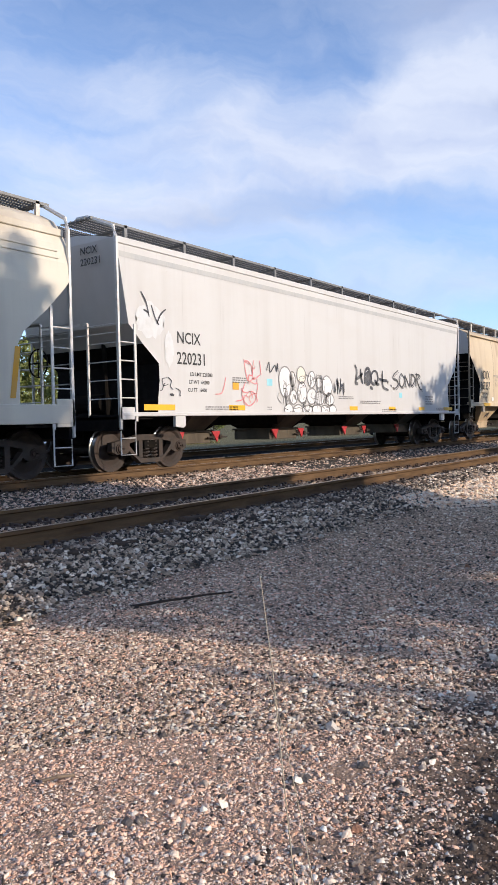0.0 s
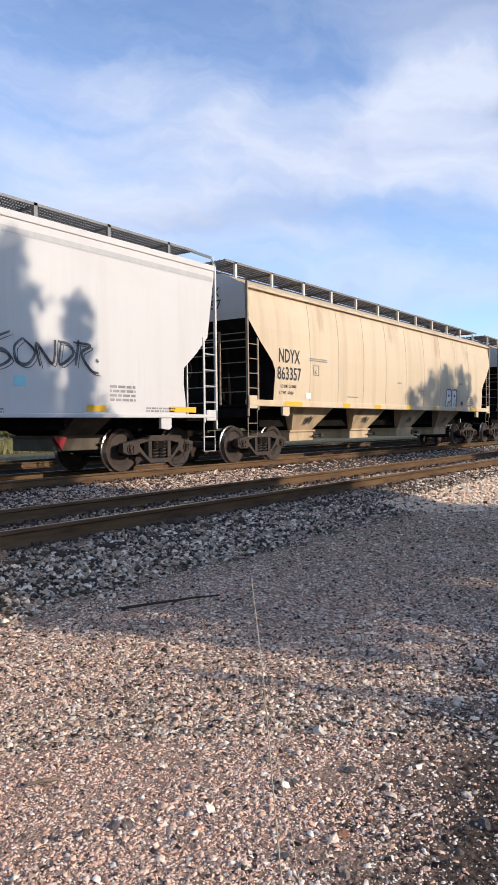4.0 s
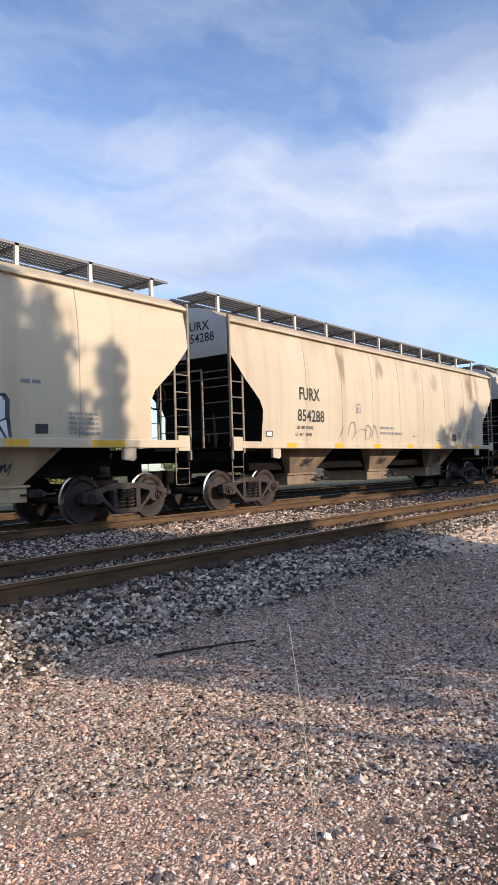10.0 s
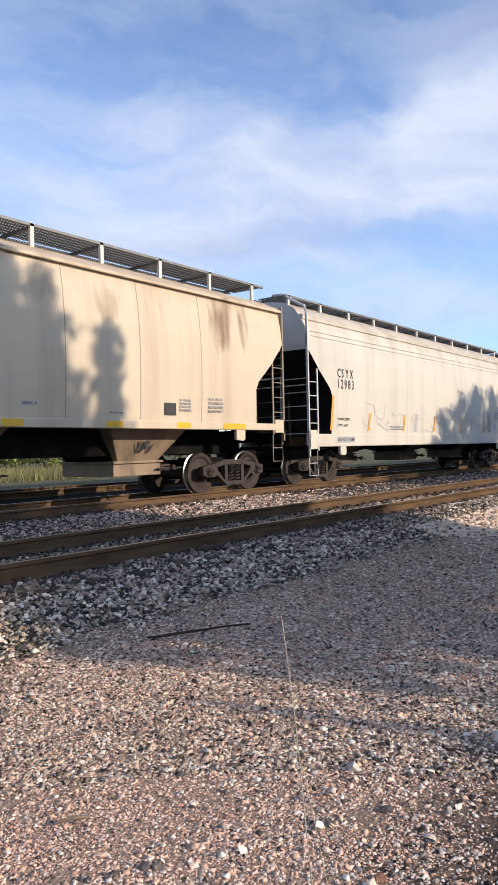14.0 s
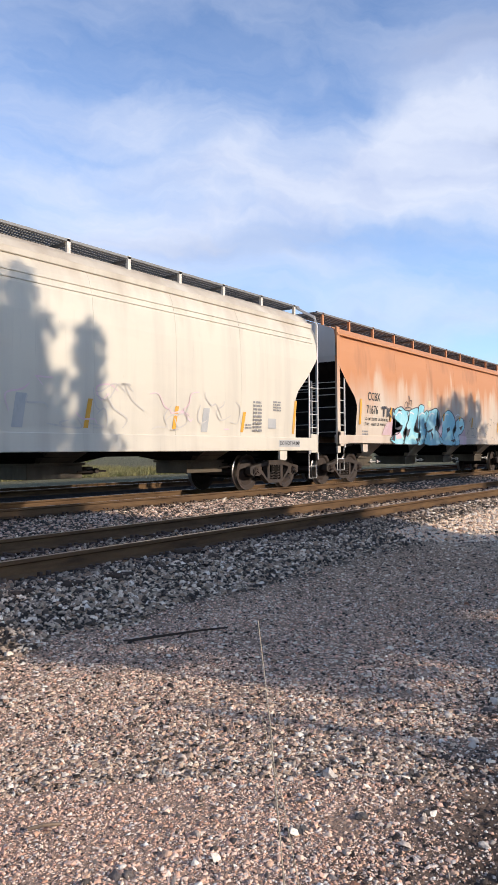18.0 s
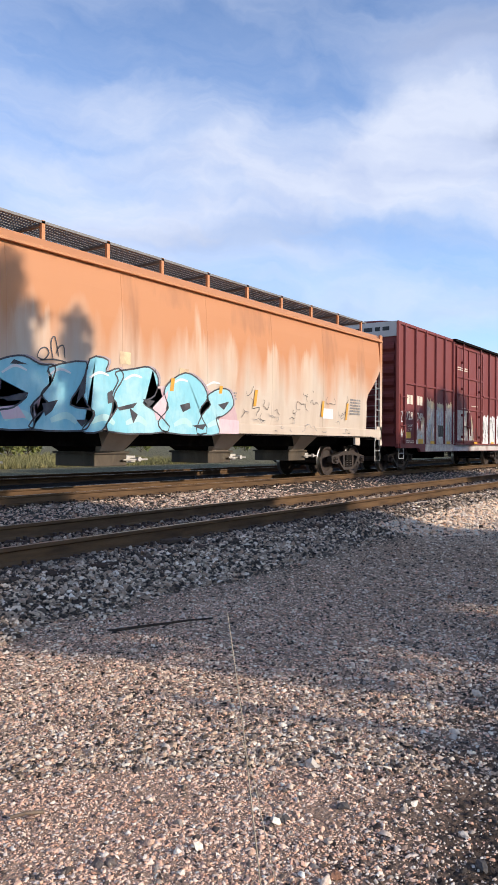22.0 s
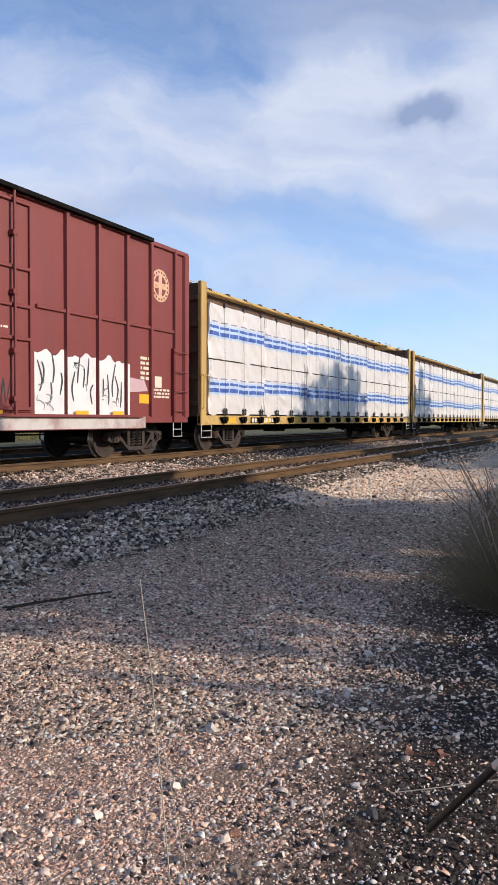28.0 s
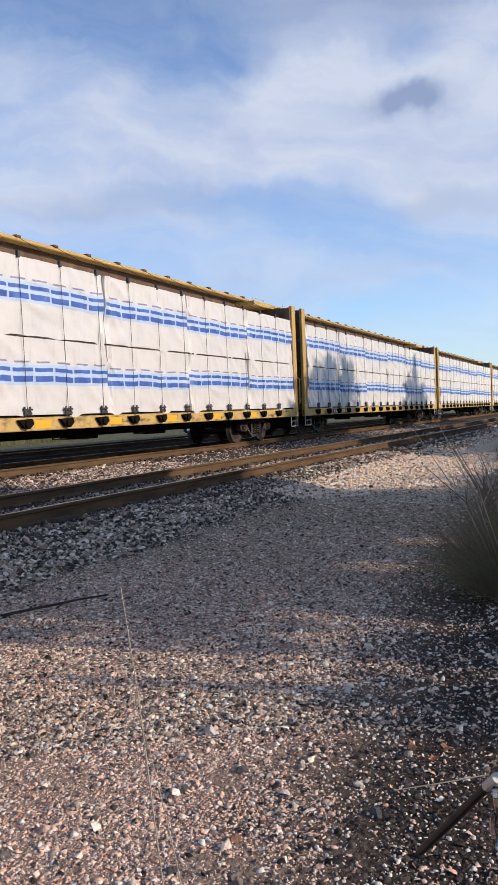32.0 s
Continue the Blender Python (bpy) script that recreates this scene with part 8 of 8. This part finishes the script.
# ---------------------------------------------------------------- trees behind the camera, field beyond the line
def leaf_cloud(centres, radii, per, size, rng):
    """Small leaf triangles spread through round clumps."""
    pts = []
    for c, r in zip(centres, radii):
        d = rng.standard_normal((per, 3))
        d /= np.linalg.norm(d, axis=1)[:, None]
        pts.append(np.array(c) + d * (r * rng.random((per, 1)) ** 0.45) * np.array([1, 1, 0.75]))
    p = np.concatenate(pts)
    n = len(p)
    a, b = rng.standard_normal((n, 3)), rng.standard_normal((n, 3))
    s = size * rng.uniform(0.6, 1.4, (n, 1))
    a *= s / np.linalg.norm(a, axis=1)[:, None]
    b *= s / np.linalg.norm(b, axis=1)[:, None]
    v = np.stack([p, p + a, p + 0.5 * a + b], 1).reshape(-1, 3)
    f = np.arange(3 * n).reshape(-1, 3)
    return v, f


def tree(x, y, h, r, z0, seed, label, conifer=True, dense=1.0, leaf=None, size=0.17):
    rng = np.random.default_rng(seed)
    rnd = random.Random(seed)
    g = profile_z(y)
    root = empty("tree", label, "tree", "trees along the line", (x, y, g))
    bm = bmesh.new()
    top = h - 0.3
    tube(bm, [(0, 0, -0.1), (0.05, 0.02, h * 0.3), (0.0, 0.05, h * 0.65), (0, 0, top)], 0.02 * h, 9, 0, 0.015)
    cs, rs = [], []
    n = int(h * 5 * dense)
    for k in range(n):
        q = (k + 0.5) / n
        z = z0 + (h - z0) * q
        rr = r * ((1 - q) ** 0.75 if conifer else math.sqrt(max(0.05, 1 - (1.7 * q - 0.75) ** 2))) * (rnd.uniform(0.5, 1.35) if conifer and q > 0.45 else rnd.uniform(0.75, 1.1))
        a = k * 2.399 + rnd.uniform(-0.3, 0.3)
        tip = Vector((rr * math.cos(a), rr * math.sin(a), z - (0.12 * rr if conifer else -0.2 * rr)))
        tube(bm, [(0, 0, z - (0 if conifer else 0.3 * rr)), tip * 0.5 + Vector((0, 0, z * 0.5)), tip], 0.03, 5, 0, 0.008)
        for j in np.linspace(0.35, 1.0, max(1, int(rr / 0.45) + 1)):
            cs.append((tip.x * j, tip.y * j, z + (tip.z - z) * j))
            rs.append(0.34 + 0.16 * rr * (1.1 - j))
    part("trunk", bm, M_bark, root)
    cs.append((0, 0, h - 0.15))
    rs.append(0.28)
    v, f = leaf_cloud(cs, rs, int(34 * dense), size, rng)
    part("crown", mesh_of("crown", v.tolist(), f.tolist(), leaf or M_needles), None, root)
    return root


def trees():
    con = "dark conifer beside the gravel yard, standing in the low sun"
    for i, (x, y, h, r, z0) in enumerate(((12.35, -9.0, 12.1, 2.6, 1.5), (11.4, -8.6, 12.3, 2.6, 4.9), (13.70, -8.8, 11.2, 1.5, 2.0), (10.0, -9.3, 11.2, 2.3, 5.05), (8.5, -9.0, 9.7, 2.1, 4.75), (14.3, -9.2, 8.9, 1.5, 1.6),
                                          (34.3, -9.0, 11.2, 2.6, 2.0), (32.4, -8.6, 11.0, 2.6, 2.0), (46.4, -9.0, 11.8, 2.8, 2.0))):
        tree(x, y, h, r, z0, 20 + i, con, True, 1.45 if i < 5 else 1.2)
    low = "low dense broad-leaved shrub in a hedge row"
    for i, (x, h, r) in enumerate(((4.95, 3.45, 0.5), (5.85, 3.95, 0.55), (6.7, 4.0, 0.7), (7.7, 4.3, 0.8), (9.4, 3.9, 1.3), (11.6, 4.3, 1.3), (15.0, 4.3, 1.4), (17.1, 4.4, 1.5), (19.3, 4.3, 1.5), (21.6, 4.7, 1.5), (24.4, 6.4, 1.7), (36.9, 7.2, 1.8), (39.4, 7.0, 1.8), (53.0, 8.0, 2.4), (58, 8.4, 2.5))):
        tree(x, -9.0, h, r, 0.5, 60 + i, low, False, 1.5, M_hedge)
    # one dead leader stands out of the hedge
    bm = bmesh.new()
    tube(bm, [(0, 0, 0), (0.02, 0, 2.4), (-0.01, 0, 4.7)], 0.06, 6, 0, 0.045)
    ob = tagged(part("dead_sapling", bm, M_bark), "bare dead sapling standing in the hedge row", "sapling")
    ob.location = (5.97, -9.0, -0.475)
    for i, (x, h, r) in enumerate(((34.6, 10.8, 2.2), (33.0, 10.9, 2.1), (31.2, 10.7, 2.1), (29.5, 10.0, 1.9), (27.2, 8.2, 1.8), (45.0, 10.4, 2.2), (47.6, 10.2, 2.2))):
        tree(x, -9.0, h, r, 1.0, 160 + i, "tall leafy tree in a row behind the yard", False, 1.2, M_hedge)
    for i, (x, h, r) in enumerate(((33.0, 6.8, 2.3), (36.8, 7.8, 2.6), (41.0, 6.6, 2.3))):
        tree(x, 47.0, h, r, 0.8, 190 + i, "yellow-green tree at the far side of the field", False, 1.1, M_farbush, 0.26)
    # bank of bushes far beyond the tracks
    for i in range(13):
        rnd = random.Random(200 + i)
        tree(19 + 2.5 * i + rnd.uniform(-1, 1) if i < 8 else 44 + 11 * (i - 8), 44 + rnd.uniform(-2, 4) if i < 8 else 62, rnd.uniform(1.6, 3.0), rnd.uniform(1.5, 2.3), 0.3, 100 + i, "yellow-green bush at the far side of the field", False, 1.1, M_farbush, 0.22)


M_hedge = mat("hedge_leaves", (0.06, 0.085, 0.03), 0.7, 0, (((0.10, 0.11, 0.04), (2, 2, 2), 0.45, 0.7, 0.7),), island=0.3)
M_farbush = mat("autumn_bush_leaves", (0.22, 0.23, 0.06), 0.7, 0, (((0.12, 0.16, 0.04), (1.2, 1.2, 1.2), 0.42, 0.65, 0.9),), island=0.3)


def field_grass():
    rng = np.random.default_rng(77)
    rnd = random.Random(77)
    vs, fs = [], []
    for k in range(14000):
        y = 29.0 + 12.5 * rng.random() ** 1.3
        x = rng.uniform(17, 36.5) + 1.5 * noise.noise((y, 0, 3))
        g = profile_z(y)
        h = rng.uniform(0.25, 0.6) * (0.7 + 0.8 * max(0, noise.noise((x * 0.25, y * 0.25, 1))))
        blade(vs, fs, (x, y, g - 0.02), (x + rng.normal(0, 0.12), y + rng.normal(0, 0.12), g + h), 0.018, (rng.normal(0, 0.08), rng.normal(0, 0.08)), rnd, 2)
    tagged(new("field_grass", mesh_of("field_grass", vs, fs, M_field)), "tall yellow-green field grass beyond the tracks", "grass", kind="stuff")


trees()
field_grass()
for s in (-1, 1):
    rail(17.3 + s * 0.7525, "dull steel rail of a siding beyond the train")
sleepers()


# ---------------------------------------------------------------- what moves
SWAY = ((0, 0.0), (2, -0.02), (3, 0.07), (6, 0.16), (8, -0.29), (9, -0.19), (10, -0.01), (11, 0.23), (12, 0.08), (13, 0.7), (14, -0.02), (15, 0.07), (18, 0.02), (20, -0.56), (22, -2.17), (23, -1.3), (24, -1.36), (26, -1.74), (29, 0.14), (31, 0.15), (32, -0.29))


def motions():
    times = [0, 8, 16, 24, 32]
    for car, u0 in CARS:
        x, y, z = car.location
        walk(car, [(t, pose(u0 - V * t, y, z)) for t in times])
    for ob, m in LOADS:
        walk(ob, [(t, Matrix.Translation((-V * t, 0, 0)) @ m) for t in times])
    # the tall stalk leans before the draught of the train
    for ob in STALKS:
        x, y, z = ob.location
        walk(ob, [(t, pose(x, y, z) @ Matrix.Rotation(radians(a), 4, (0.79, 0.61, 0))) for t, a in SWAY])
    step = 4 / 30
    spin = [(k * step, k * step * V / R_WHEEL) for k in range(241)]
    for w, dx in WHEELS:
        z = w.location.z
        walk(w, [(t, pose(dx, 0, z, 0, -math.degrees(a), 0)) for t, a in spin])


motions()
